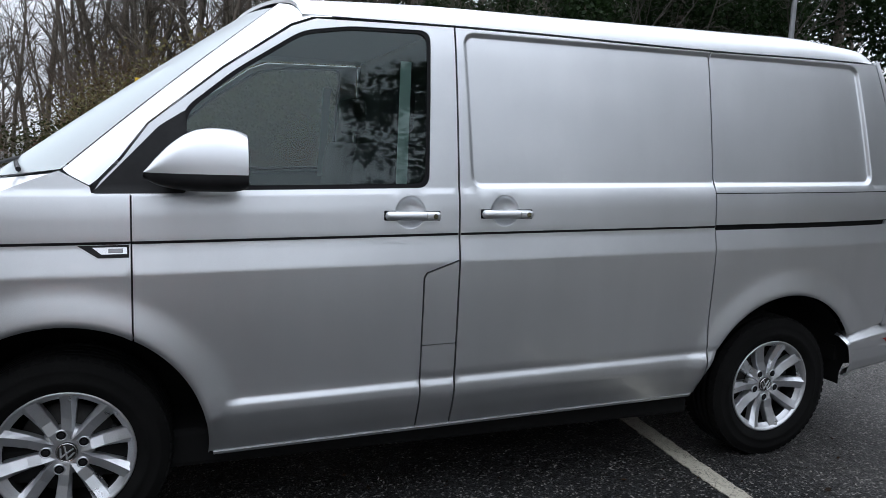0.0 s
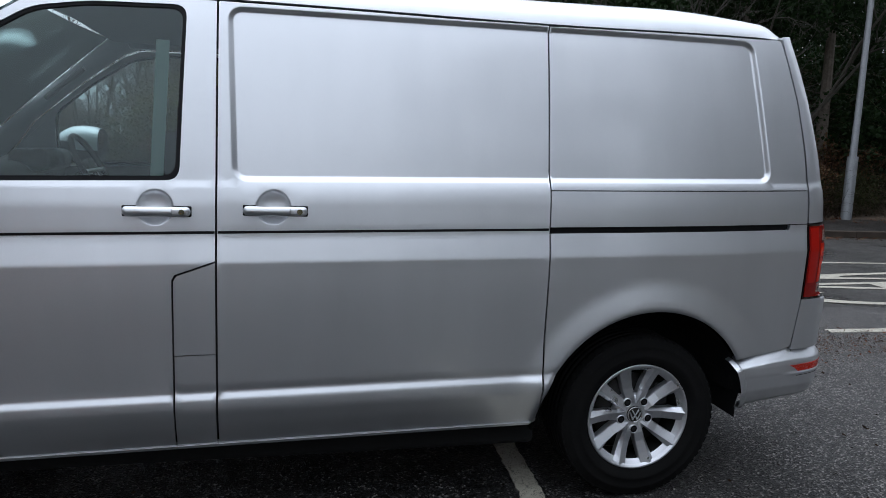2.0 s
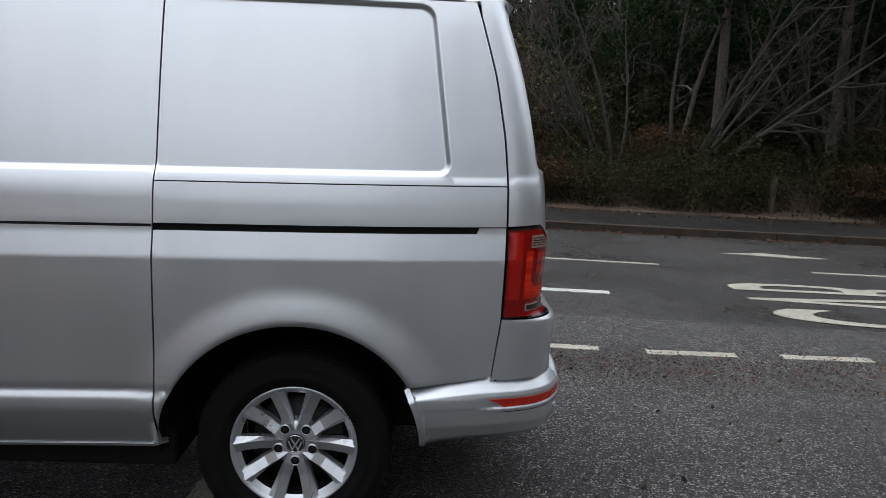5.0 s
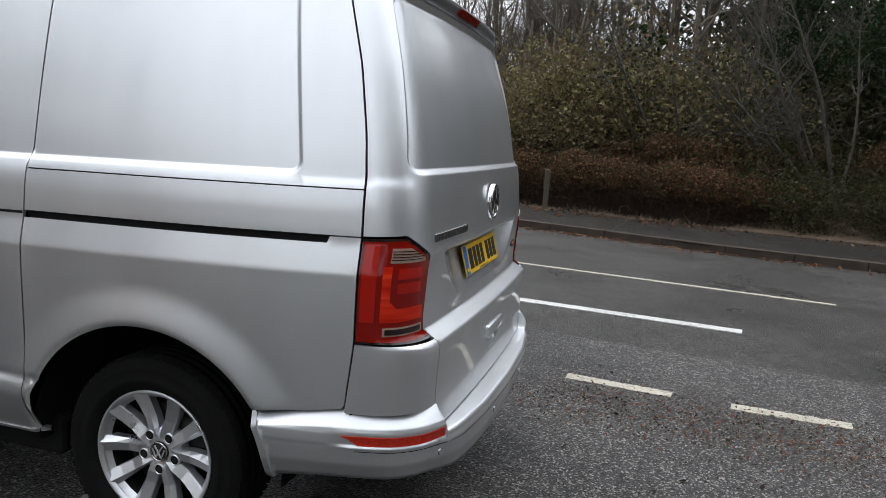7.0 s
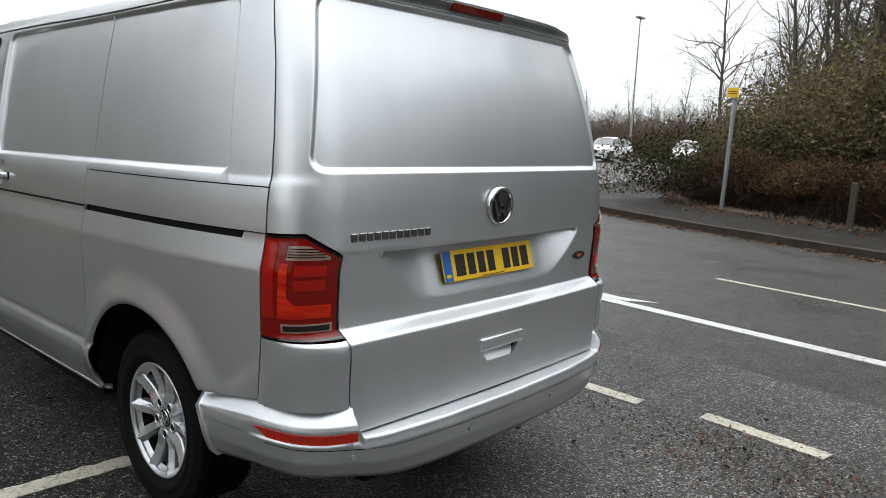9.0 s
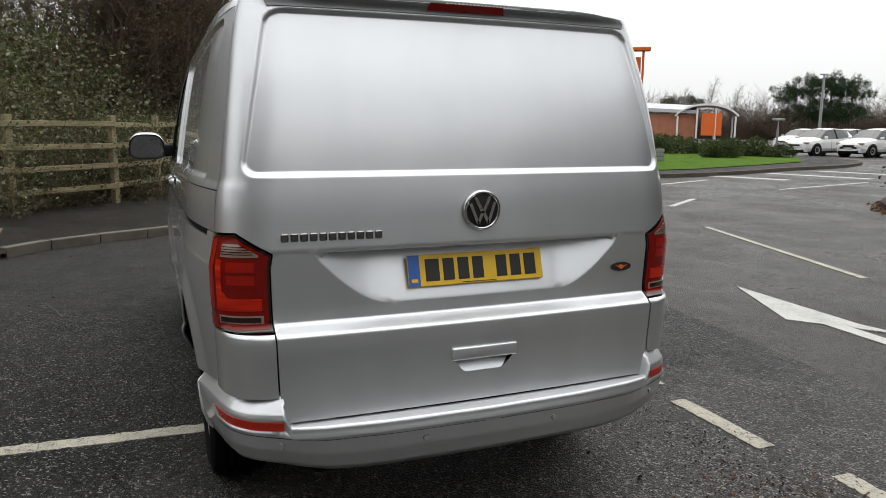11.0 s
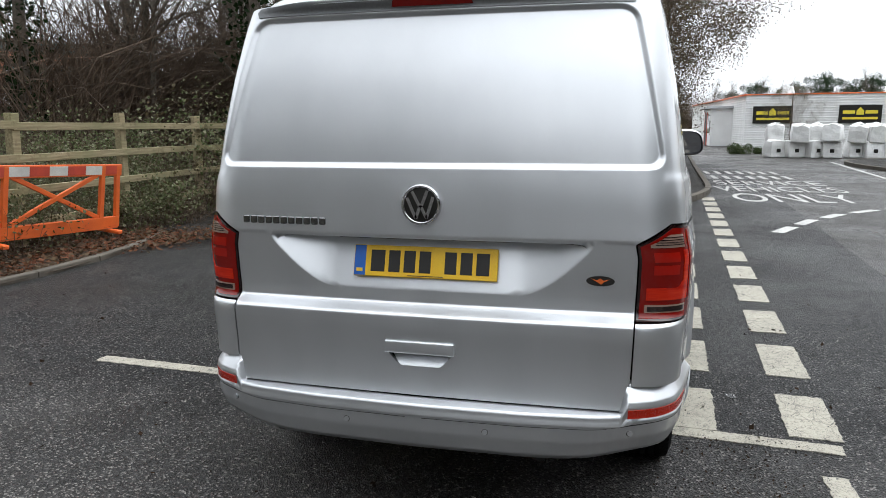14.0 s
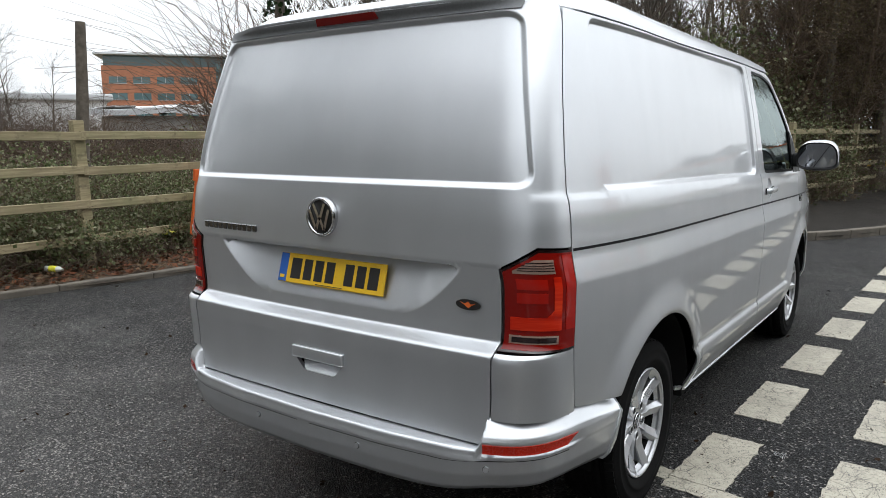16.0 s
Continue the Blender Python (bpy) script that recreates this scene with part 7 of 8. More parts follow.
kind_at("green", -11.8, -7.4, 0.2, None, 0.5)
ivy_trunk = thing("ivy_clad_tree", "tall trunk thickly clad in dark green ivy", "tree")
part("trunk", rod((-11.5, -7.35, 0), (-11.4, -7.25, 9.5), 0.20, 0.09, 9), BARK, ivy_trunk)
part("ivy", leaves(77, 2600, lambda R: Vector((-11.5 + R.gauss(0, 0.26), -7.35 + R.gauss(0, 0.26), R.uniform(0.6, 8.5))), 0.11, GREEN), GREEN, ivy_trunk)
ivy_trunk2 = thing("ivy_clad_tree", "leaning trunk thickly clad in dark green ivy", "tree")
part("trunk", rod((-9.2, -11.4, 0), (-9.3, -11.2, 8.0), 0.15, 0.08, 9), BARK, ivy_trunk2)
part("ivy", leaves(78, 1500, lambda R: Vector((-9.25 + R.gauss(0, 0.20), -11.3 + R.gauss(0, 0.20), R.uniform(0.6, 6.5))), 0.11, GREEN), GREEN, ivy_trunk2)


# fallen leaves on the verge, in gutters and on the asphalt
def litter(name, label, seed, n, where, size, parent=None, mat=None):
    R = random.Random(seed)
    v, f = [], []
    for i in range(n):
        x, y, z = where(R)
        s = size * R.uniform(0.5, 1.3)
        q = Euler((R.gauss(0, 0.35), R.gauss(0, 0.35), R.uniform(0, 6.3))).to_matrix()
        k = len(v)
        for a, b, c in ((-0.5, 0, 0.06), (0, -0.3, 0), (0.5, 0, 0.08), (0, 0.3, 0.04)):
            v.append(tuple(Vector((x, y, z)) + q @ Vector((a * s, b * s, c * s))))
        f += [(k, k + 1, k + 2), (k, k + 2, k + 3)]
    ob = part(name, (v, f), mat or LITTER, parent)
    return tagged(ob, label, "fallen leaves", kind="stuff")


def verge_spot(R):
    t = R.random()
    P = np.array(verge_edge)
    i = min(len(P) - 2, int(t * (len(P) - 1)))
    u = t * (len(P) - 1) - i
    p = P[i] + (P[i + 1] - P[i]) * u
    back = R.uniform(0.10, 1.6)
    return p[0] + R.gauss(0, 0.1), p[1] - back, 0.055 + 0.03 * R.random() + 0.03 * min(1, back)


litter("fallen_leaves", "brown fallen leaves lying behind the kerb", 1, 6500, verge_spot, 0.075)


def gutter_spot(R):
    i = R.randrange(len(far_edge) - 1)
    t = R.random()
    a, b = far_edge[i], far_edge[i + 1]
    return a[0] + (b[0] - a[0]) * t + R.gauss(0, 0.05), a[1] + (b[1] - a[1]) * t - abs(R.gauss(0, 0.16)), 0.008


litter("gutter_leaves", "brown leaves caught along the far kerb", 2, 2600, gutter_spot, 0.07)


def foot_spot(R):
    i = R.randrange(len(far_back) - 1)
    t = R.random()
    a, b = far_back[i], far_back[i + 1]
    return a[0] + (b[0] - a[0]) * t + R.gauss(0, 0.1), a[1] + (b[1] - a[1]) * t - abs(R.gauss(0, 0.5)), 0.115


litter("footway_leaves", "leaves scattered over the far footway", 3, 2200, foot_spot, 0.07)


def asphalt_spot(R):
    if R.random() < 0.72:
        return R.uniform(-0.2, 5.0), 1.43 + R.gauss(0, 0.09) - abs(R.gauss(0, 0.30)), 0.005
    return R.uniform(-9, 6), R.uniform(-5.2, 2.4), 0.006


litter("asphalt_debris", "small dark crumbs of soil and leaf on the asphalt", 4, 3600, asphalt_spot, 0.015, None, MULCH_AND_HOLLOW)
litter("road_crumbs", "dark bits of twig and leaf scattered over the bay", 6, 420, lambda R: (R.uniform(-6.5, 5.5), R.uniform(-5.0, 2.2), 0.007), 0.032, None, MULCH_AND_HOLLOW)
litter("mulch_patch", "brown mulch trodden into the asphalt by the dashes", 7, 2600, lambda R: (1.3 + 0.62 * R.randrange(6) + R.gauss(0, 0.22), 1.16 + R.gauss(0, 0.24), 0.006), 0.020, None, LITTER)
litter("stone_grit", "pale stone chips worn loose on the dark asphalt", 8, 11000, lambda R: (R.uniform(-3.0, 6.0), R.uniform(-5.0, 2.0), 0.0055), 0.0105, None, GRIT)
litter("corner_leaves", "leaves gathered where the verge meets the footway", 5, 1500, lambda R: (-4.9 + R.gauss(0, 0.45), -5.05 + R.gauss(0, 0.25), 0.03 + 0.03 * R.random()), 0.07)


# ---- timber fence ----
def build_fence(name, label, posts, base, rails=(0.34, 0.71, 1.08, 1.445), height=1.60):
    f = thing(name, label, "fence")
    R = random.Random(len(posts))
    tops = []
    for i, (x, y) in enumerate(posts):
        a = posts[min(i + 1, len(posts) - 1)]
        b = posts[max(i - 1, 0)]
        ang = math.degrees(math.atan2(a[1] - b[1], a[0] - b[0]))
        ob = part("post", box((-0.06, -0.05, -0.3), (0.06, 0.05, height + R.uniform(-0.03, 0.03)), 0.008, 2), WOOD, f)
        ob.matrix_basis = pose(x, y, base, R.uniform(-1.2, 1.2), R.uniform(-1.2, 1.2), ang)
    for i in range(len(posts) - 1):
        a, b = Vector((*posts[i], base)), Vector((*posts[i + 1], base))
        d = b - a
        ang = math.atan2(d.y, d.x)
        n = Vector((-math.sin(ang), math.cos(ang), 0))
        if n.y < 0:
            n = -n
        for h in rails:
            s = R.uniform(-0.012, 0.012)
            ob = part("rail", box((-0.03, -0.019, -0.046), (d.length + 0.03, 0.019, 0.046), 0.005, 1), WOOD, f)
            ob.matrix_basis = Matrix.Translation(a + n * 0.066 + Vector((0, 0, h + s))) @ Matrix.Rotation(ang, 4, "Z") @ Matrix.Rotation(R.uniform(-0.006, 0.006), 4, "Y")
    return f


build_fence("timber_fence", "weathered four-rail timber fence with a greenish bloom", [(6.7, -6.10), (4.65, -5.98), (2.6, -5.93), (0.58, -5.92), (-1.45, -5.94), (-3.48, -6.05), (-5.50, -6.20), (-7.55, -6.33), (-8.72, -4.66), (-10.06, -3.15), (-11.45, -1.70), (-13.05, -0.95), (-14.8, -0.50), (-16.6, -0.22), (-18.9, 0.05)], 0.04)

# notice on the end of the fence
notice = thing("fence_notice", "grey notice with a yellow foot on the fence", "sign")
part("board", box((-0.012, -0.35, 0.55), (0.012, 0.35, 1.40), 0.004), TRIM, notice)
part("yellow_band", box((0.0125, -0.33, 0.57), (0.016, 0.33, 0.75)), YELLOW, notice)
for k in range(3):
    part("text_bar", box((0.0125, -0.22, 0.95 + 0.12 * k), (0.016, 0.22, 1.0 + 0.12 * k)), CONCRETE, notice)
notice.matrix_basis = pose(-18.8, 0.18, 0.04, 0, 0, 20)

# ---- orange plastic barrier leaning on the fence ----
bar = thing("road_barrier", "orange plastic road barrier with red and white band against the fence", "barrier")


def bar_piece(name, a, b, w, t, mat, label=""):
    a, b = Vector(a), Vector(b)
    d = (b - a).normalized()
    s = Vector((0, 1, 0)).cross(d).normalized() * w / 2
    n = Vector((0, t / 2, 0))
    vs = [a - s - n, a + s - n, b + s - n, b - s - n, a - s + n, a + s + n, b + s + n, b - s + n]
    bm = bmesh.new()
    vv = [bm.verts.new(v) for v in vs]
    for q in ((3, 2, 1, 0), (4, 5, 6, 7), (0, 1, 5, 4), (1, 2, 6, 5), (2, 3, 7, 6), (3, 0, 4, 7)):
        bm.faces.new([vv[i] for i in q])
    bmesh.ops.recalc_face_normals(bm, faces=bm.faces)
    bmesh.ops.bevel(bm, geom=list(bm.edges), offset=0.006, segments=2, affect="EDGES", profile=0.5)
    return part(name, bm, mat, bar, label)


bar_piece("top_rail", (-1.02, 0, 0.815), (1.02, 0, 0.815), 0.14, 0.035, ORANGE)
bar_piece("bottom_rail", (-1.0, 0, 0.15), (1.0, 0, 0.15), 0.15, 0.05, ORANGE)
for x0, x1 in ((-0.98, -0.95), (0.98, 0.95), (-0.70, -0.70), (0.70, 0.70)):
    bar_piece("upright", (x0 * 1.01, 0, 0.09), (x1, 0, 0.87), 0.065, 0.045, ORANGE)
bar_piece("brace", (-0.68, 0, 0.22), (0.62, 0, 0.76), 0.055, 0.03, ORANGE)
bar_piece("brace", (0.68, 0.004, 0.22), (-0.62, 0.004, 0.76), 0.055, 0.03, ORANGE)
for i in range(7):
    x0 = -0.945 + 0.27 * i
    for s in (-1, 1):
        part("band_panel", box((x0 + 0.003, s * 0.0185 - 0.003, 0.762), (x0 + 0.267, s * 0.0185 + 0.003, 0.868), 0.001, 1), REDBAND if i % 2 == 0 else WHITEBAND, bar)
for s in (-0.84, 0.84):
    part("foot", box((s - 0.04, -0.20, 0.03), (s + 0.04, 0.20, 0.08), 0.015), ORANGE, bar)
bar.matrix_basis = pose(-3.63, -5.72, 0.165, 7, 2.6, 178.3)

# ---- posts, lamp columns and signs across the road ----
def lamp_post(name, label, x, y, h, r=0.075, head=True):
    p = thing(name, label, "lamp post", at=pose(x, y, 0.1))
    part("base_tube", rod((0, 0, -0.2), (0, 0, 1.4), r * 1.5, n=14), GALV, p)
    part("column", rod((0, 0, 1.4), (0, 0, h), r, r * 0.6, 14), GALV, p)
    part("door", box((-r * 0.6, -r * 1.56, 0.5), (r * 0.6, -r * 1.42, 1.0), 0.004), GALV, p)
    if head:
        part("lantern", box((-0.16, -0.42, h), (0.16, 0.42, h + 0.14), 0.05, 3), GALV, p)
    return p


lamp_post("street_lamp", "grey galvanised lamp column by the footway", 10.9, 10.25, 7.5)
lamp_post("street_lamp", "tall slim grey lamp column in the distance", -21.2, 42.5, 9.2, 0.07)
lamp_post("street_lamp", "tall grey lamp column in the car park", -47.2, 57.0, 6.4, 0.14)
lamp_post("street_lamp", "short grey lamp column beside the hedge", -34, 38, 2.0, 0.05)
lamp_post("street_lamp", "slim grey lamp column near the van", -20.8, 10.4, 7.5, 0.06)
sp = thing("sign_post", "grey steel post with a small yellow sign", "sign", at=pose(-3.35, 13.1, 0.1))
part("post", rod((0, 0, -0.2), (0.03, 0.05, 2.35), 0.045, n=12), GALV, sp)
part("plate", box((-0.11, -0.06, 2.30), (0.13, -0.03, 2.50), 0.004), YELLOW, sp, "small yellow plate")
part("text_bar", box((-0.08, -0.0635, 2.37), (0.10, -0.06, 2.385)), SIGN_BLACK, sp)
part("text_bar", box((-0.08, -0.0635, 2.41), (0.10, -0.06, 2.425)), SIGN_BLACK, sp)
for x, y in ((-0.6, 11.75), (7.64, 11.15), (-4.4, 14.6)):
    w = thing("short_post", "short weathered timber post in the bracken", "post", "short posts", pose(x, y, 0.05))
    part("post_body", box((-0.05, -0.05, -0.2), (0.05, 0.05, 0.85), 0.012), OLDPOST, w)


# ---- parked cars ----
def build_car(label, paint):
    """A tall hatchback: a shell lofted through cross-sections, split into paint and glass."""
    c = thing("parked_car", label, "car")
    # x, half width, sill, belt, roof edge half width, roof edge height, crown
    st = [(-2.14, 0.52, 0.34, 0.60, 0.46, 0.66, 0.67), (-2.08, 0.74, 0.24, 0.70, 0.62, 0.76, 0.78), (-1.90, 0.84, 0.22, 0.80, 0.70, 0.86, 0.90), (-1.45, 0.89, 0.21, 0.88, 0.74, 0.95, 0.99),
          (-0.98, 0.90, 0.21, 0.93, 0.76, 1.00, 1.06), (-0.30, 0.905, 0.21, 0.95, 0.63, 1.46, 1.52), (0.35, 0.905, 0.21, 0.97, 0.63, 1.53, 1.585), (1.10, 0.90, 0.22, 1.00, 0.62, 1.50, 1.555),
          (1.58, 0.89, 0.24, 1.02, 0.60, 1.43, 1.48), (1.98, 0.86, 0.28, 1.02, 0.66, 1.06, 1.10), (2.10, 0.78, 0.34, 0.92, 0.58, 0.97, 0.99), (2.14, 0.60, 0.44, 0.80, 0.50, 0.86, 0.87)]
    vs = []
    for x, w, z0, zb, wr, zr, zc in st:
        half = [(w * 0.90, z0), (w, z0 + 0.22), (w * 1.0, zb - 0.16), (w * 0.955, zb), (wr, zr), (wr * 0.5, zc), (0, zc)]
        vs += [(x, y, z) for y, z in half] + [(x, -y, z) for y, z in half[-2::-1]]
    m = 13
    body, glass = [], collections.defaultdict(list)
    for k in range(len(st) - 1):
        for j in range(m - 1):
            q = (k * m + j, k * m + j + 1, (k + 1) * m + j + 1, (k + 1) * m + j)
            if j in (3, 8) and 4 <= k <= 7:
                glass["side_window", j, k // 6].append(q)
            elif 4 <= j <= 7 and k in (4, 8):
                glass["windscreen" if k == 4 else "rear_window", 0, 0].append(q)
            else:
                body.append(q)
    body += [tuple(range(m)), tuple(range((len(st) - 1) * m, len(st) * m))[::-1]]
    part("body", (vs, body), paint, c)
    for (name, _, _), fs in glass.items():
        used = sorted({i for f in fs for i in f})
        part(name, ([vs[i] for i in used], [tuple(used.index(i) for i in f) for f in fs]), CARGLASS, c)
    part("underside", box((-1.9, -0.80, 0.17), (1.9, 0.80, 0.26), 0.02), BLACK, c)
    for s in (-1, 1):
        part("pillar", rod((0.38, s * 0.645, 1.51), (0.42, s * 0.875, 0.97), 0.03, n=6), BLACK, c)
        part("headlight", box((-2.10, s * 0.50, 0.66), (-1.84, s * 0.80, 0.79), 0.04, 3), LENS_CLEAR, c)
        part("tail_lamp", box((1.98, s * 0.56, 0.84), (2.12, s * 0.80, 1.00), 0.03, 3), LENS_DEEP, c)
        part("door_mirror", box((-0.82, s * 0.90, 0.98), (-0.66, s * 1.06, 1.12), 0.04, 3), paint, c)
        part("sill_trim", box((-1.0, s * 0.84, 0.19), (1.0, s * 0.915, 0.30), 0.02), BLACK, c)
        part("door_seam", box((-0.12, s * 0.898, 0.34), (-0.10, s * 0.9085, 0.92)), BLACK, c)
        part("door_seam", box((0.92, s * 0.896, 0.42), (0.94, s * 0.9070, 0.95)), BLACK, c)
        for x in (-1.34, 1.32):
            part("wheel_arch", rod((x, s * 0.60, 0.34), (x, s * 0.912, 0.34), 0.395, n=28), BLACK, c)
            w = part("wheel", lathe([(0.21, -0.1), (0.315, -0.1), (0.335, -0.05), (0.335, 0.05), (0.315, 0.1), (0.21, 0.1)], 28), RUBBER, c, "", True)
            w.matrix_basis = pose(x, s * 0.83, 0.335)
            part("rim", lathe([(0.225, 0.098 * s), (0.205, 0.085 * s), (0.05, 0.078 * s), (0.0, 0.088 * s)], 20), ALLOY, w)
    part("grille", box((-2.155, -0.36, 0.55), (-2.05, 0.36, 0.66), 0.03, 3), BLACK, c)
    part("lower_intake", box((-2.13, -0.60, 0.27), (-2.0, 0.60, 0.38), 0.03, 3), BLACK, c)
    part("number_plate", box((-2.16, -0.26, 0.42), (-2.13, 0.26, 0.52), 0.004), WHITEBAND, c)
    return c


car = build_car("white hatchback car parked in the far car park", CARWHITE)
car.matrix_basis = pose(-28.6, 35.6, 0.02, 0, 0, 95)
for x, y, a in ((-26.3, 37.2, 93), (-24.0, 38.9, 97), (-21.7, 40.5, 94), (-36.5, 47.3, 95), (-39.0, 45.6, 95), (-55.5, 41.0, 30), (-17.4, 43.0, 110)):
    copy_thing(car, pose(x, y, 0.02, 0, 0, a))

# ---- tall orange sign by the lawn ----
sg = thing("totem_sign", "tall orange store sign with white and yellow plain marks", "sign", at=pose(-24.37, 18.09, 0.1, 0, 0, 55.7) @ Matrix.Diagonal((0.77, 0.9, 0.945, 1)))
part("post", box((-1.62, -0.14, 0), (-1.50, 0.14, 5.0), 0.01), SIGN_ORANGE, sg)
part("post", box((1.50, -0.14, 0), (1.62, 0.14, 5.0), 0.01), SIGN_ORANGE, sg)
part("cap", box((-1.95, -0.30, 5.0), (1.95, 0.30, 5.16), 0.03), SIGN_ORANGE, sg)
part("board", box((-1.38, -0.12, 1.85), (1.44, 0.12, 4.72), 0.01), SIGN_ORANGE, sg, "orange board")
part("lower_board", box((-1.42, -0.10, 0.85), (1.36, 0.10, 1.80), 0.01), SIGN_BLACK, sg, "black board")
for s in (-1, 1):
    for x0, x1, z0, z1 in ((-1.12, -0.42, 2.45, 3.25), (-0.34, 0.20, 2.45, 3.05), (0.30, 1.10, 2.45, 3.25)):
        part("white_bar", box((x0, s * 0.12 - 0.008, z0), (x1, s * 0.12 + 0.008, z1), 0.004, 1), WHITE, sg)
    for x0, x1, z0, z1 in ((-0.75, 0.30, 1.36, 1.52), (-0.75, 0.25, 1.08, 1.24), (0.42, 0.85, 1.10, 1.5)):
        part("yellow_bar", box((x0, s * 0.10 - 0.008, z0), (x1, s * 0.10 + 0.008, z1), 0.004, 1), SIGN_YELLOW, sg)
bench = thing("timber_planter", "long low timber planter below the sign", "planter", at=pose(-23.3, 17.6, 0.135, 0, 0, 55.7))
for k in range(3):
    part("board", box((-2.0, -0.3, 0.02 + 0.17 * k), (2.0, 0.3, 0.17 + 0.17 * k), 0.01), CONCRETE, bench)
def board_text(parent, text, x, y, z, height):
    """Raised white capitals on an upright board."""
    cu = bpy.data.curves.new("lettering", "FONT")
    cu.body = text
    cu.extrude = 0.004
    tmp = new("tmp", cu)
    me = bpy.data.meshes.new_from_object(tmp.evaluated_get(bpy.context.evaluated_depsgraph_get()))
    bpy.data.objects.remove(tmp)
    top = max(v.co.y for v in me.vertices)
    for v in me.vertices:
        v.co = (x + v.co.x * height / top, y - v.co.z, z + v.co.y * height / top)
    return part("lettering", me, WHITE, parent)


guide = thing("direction_sign", "low black welcome board with white lettering and orange squares", "sign", at=pose(-19.35, 12.35, 0.12, 0, 0, 60.4))
part("board", box((-1.05, -0.05, 0.46), (0.93, 0.05, 1.40), 0.01), SIGN_BLACK, guide, "black board")
for x in (-1.12, 0.97):
    part("post", box((x - 0.07, -0.07, -0.1), (x + 0.07, 0.07, 1.42), 0.01), SIGN_ORANGE, guide, "orange post")
for x0, x1, z0, z1 in ((-0.93, -0.37, 0.50, 1.16), (0.58, 0.86, 0.90, 1.16), (0.58, 0.86, 0.50, 0.82)):
    part("orange_square", box((x0, -0.062, z0), (x1, -0.045, z1), 0.003, 1), SIGN_ORANGE, guide)
part("white_bar", box((-0.86, -0.068, 0.60), (-0.44, -0.058, 0.76), 0.003, 1), WHITE, guide)
part("white_rule", box((-0.34, -0.058, 0.855), (0.86, -0.05, 0.870)), WHITE, guide)
for text, x, z, h in (("WELCOME", -0.90, 1.23, 0.11), ("CUSTOMER", -0.30, 1.06, 0.095), ("CAR PARK", -0.30, 0.92, 0.095), ("DELIVERIES", -0.30, 0.62, 0.095)):
    board_text(guide, text, x, -0.052, z, h)
for x, y, s in ((-25.5, 25.2, 0.8), (-27.0, 27.6, 0.85), (-25.0, 28.0, 0.6), (-28.6, 29.2, 0.7), (-30.0, 26.4, 0.95), (-32.6, 29.2, 0.8), (-26.5, 20.0, 0.6), (-30, 23, 0.75), (-33, 19.8, 0.8)):
    kind_at("conifer_low", x, y, 0.1, None, s, "low shrubs on the island")

# ---- canopy building, pines and far trees ----
hall = thing("canopy_building", "orange brick building with a curved white canopy", "building", at=pose(-80.9, 70.0, -0.3, 0, 0, 49) @ Matrix.Scale(1.0, 4))
part("wall", box((-6, -4, 0), (1.2, 4, 3.9)), BRICK, hall, "orange brick wall")
part("roof", ([(-6.4, -4.6, 4.3), (1.6, -4.6, 3.9), (1.6, 4.6, 4.9), (-6.4, 4.6, 5.3), (-6.4, -4.6, 4.75), (1.6, -4.6, 4.35), (1.6, 4.6, 5.3), (-6.4, 4.6, 5.7)], [(3, 2, 1, 0), (4, 5, 6, 7), (0, 1, 5, 4), (1, 2, 6, 5), (2, 3, 7, 6), (3, 0, 4, 7)]), ROOFGREY, hall, "pale roof")
vs, fs = [], []
for i in range(15):
    a = math.pi * (0.14 + 0.72 * i / 14)
    for y in (-5, 5):
        vs += [(2.6 - 4.4 * math.cos(a), y, 2.4 + 2.6 * math.sin(a)), (2.6 - 4.6 * math.cos(a), y, 2.4 + 2.85 * math.sin(a))]
for i in range(14):
    k = i * 4
    fs += [(k + 1, k + 3, k + 7, k + 5), (k, k + 4, k + 6, k + 2), (k, k + 1, k + 5, k + 4), (k + 2, k + 6, k + 7, k + 3)]
part("canopy", (vs, fs), WHITE, hall, "curved white canopy")
for x, h in ((-1.1, 3.6), (1.4, 4.7), (3.8, 4.7), (6.3, 3.6)):
    for y in (-4.8, 4.8):
        part("column", rod((x, y, 0), (x, y, h), 0.12, n=8), WHITE, hall)
part("orange_panel", box((2.0, -4.9, 1.0), (4.6, -4.7, 4.0)), SIGN_ORANGE, hall)
part("orange_panel", box((1.25, -3.0, 0.4), (1.4, 3.0, 3.6)), SIGN_ORANGE, hall)

KINDS["pine"] = (lambda: build_pine(), None)


def build_pine():
    t = thing("pine_tree", "dark green pine with a bare reddish trunk", "tree")
    part("trunk", rod((0, 0, -0.2), (0.2, 0, 9.5), 0.26, 0.08, 9), BARK, t)
    R0 = random.Random(91)
    L = [(R0.gauss(0, 1.25), R0.gauss(0, 1.25), R0.uniform(2.8, 10.4), R0.uniform(0.7, 1.3)) for _ in range(44)]

    def place(R):
        x, y, z, r = R.choice(L)
        d = Vector((R.gauss(0, 1), R.gauss(0, 1), R.gauss(0, 0.6)))
        return Vector((x, y, z)) + d.normalized() * r * R.uniform(0.5, 1.05)
    part("crown", leaves(92, 9000, place, 0.19, PINE), PINE, t)
    return t


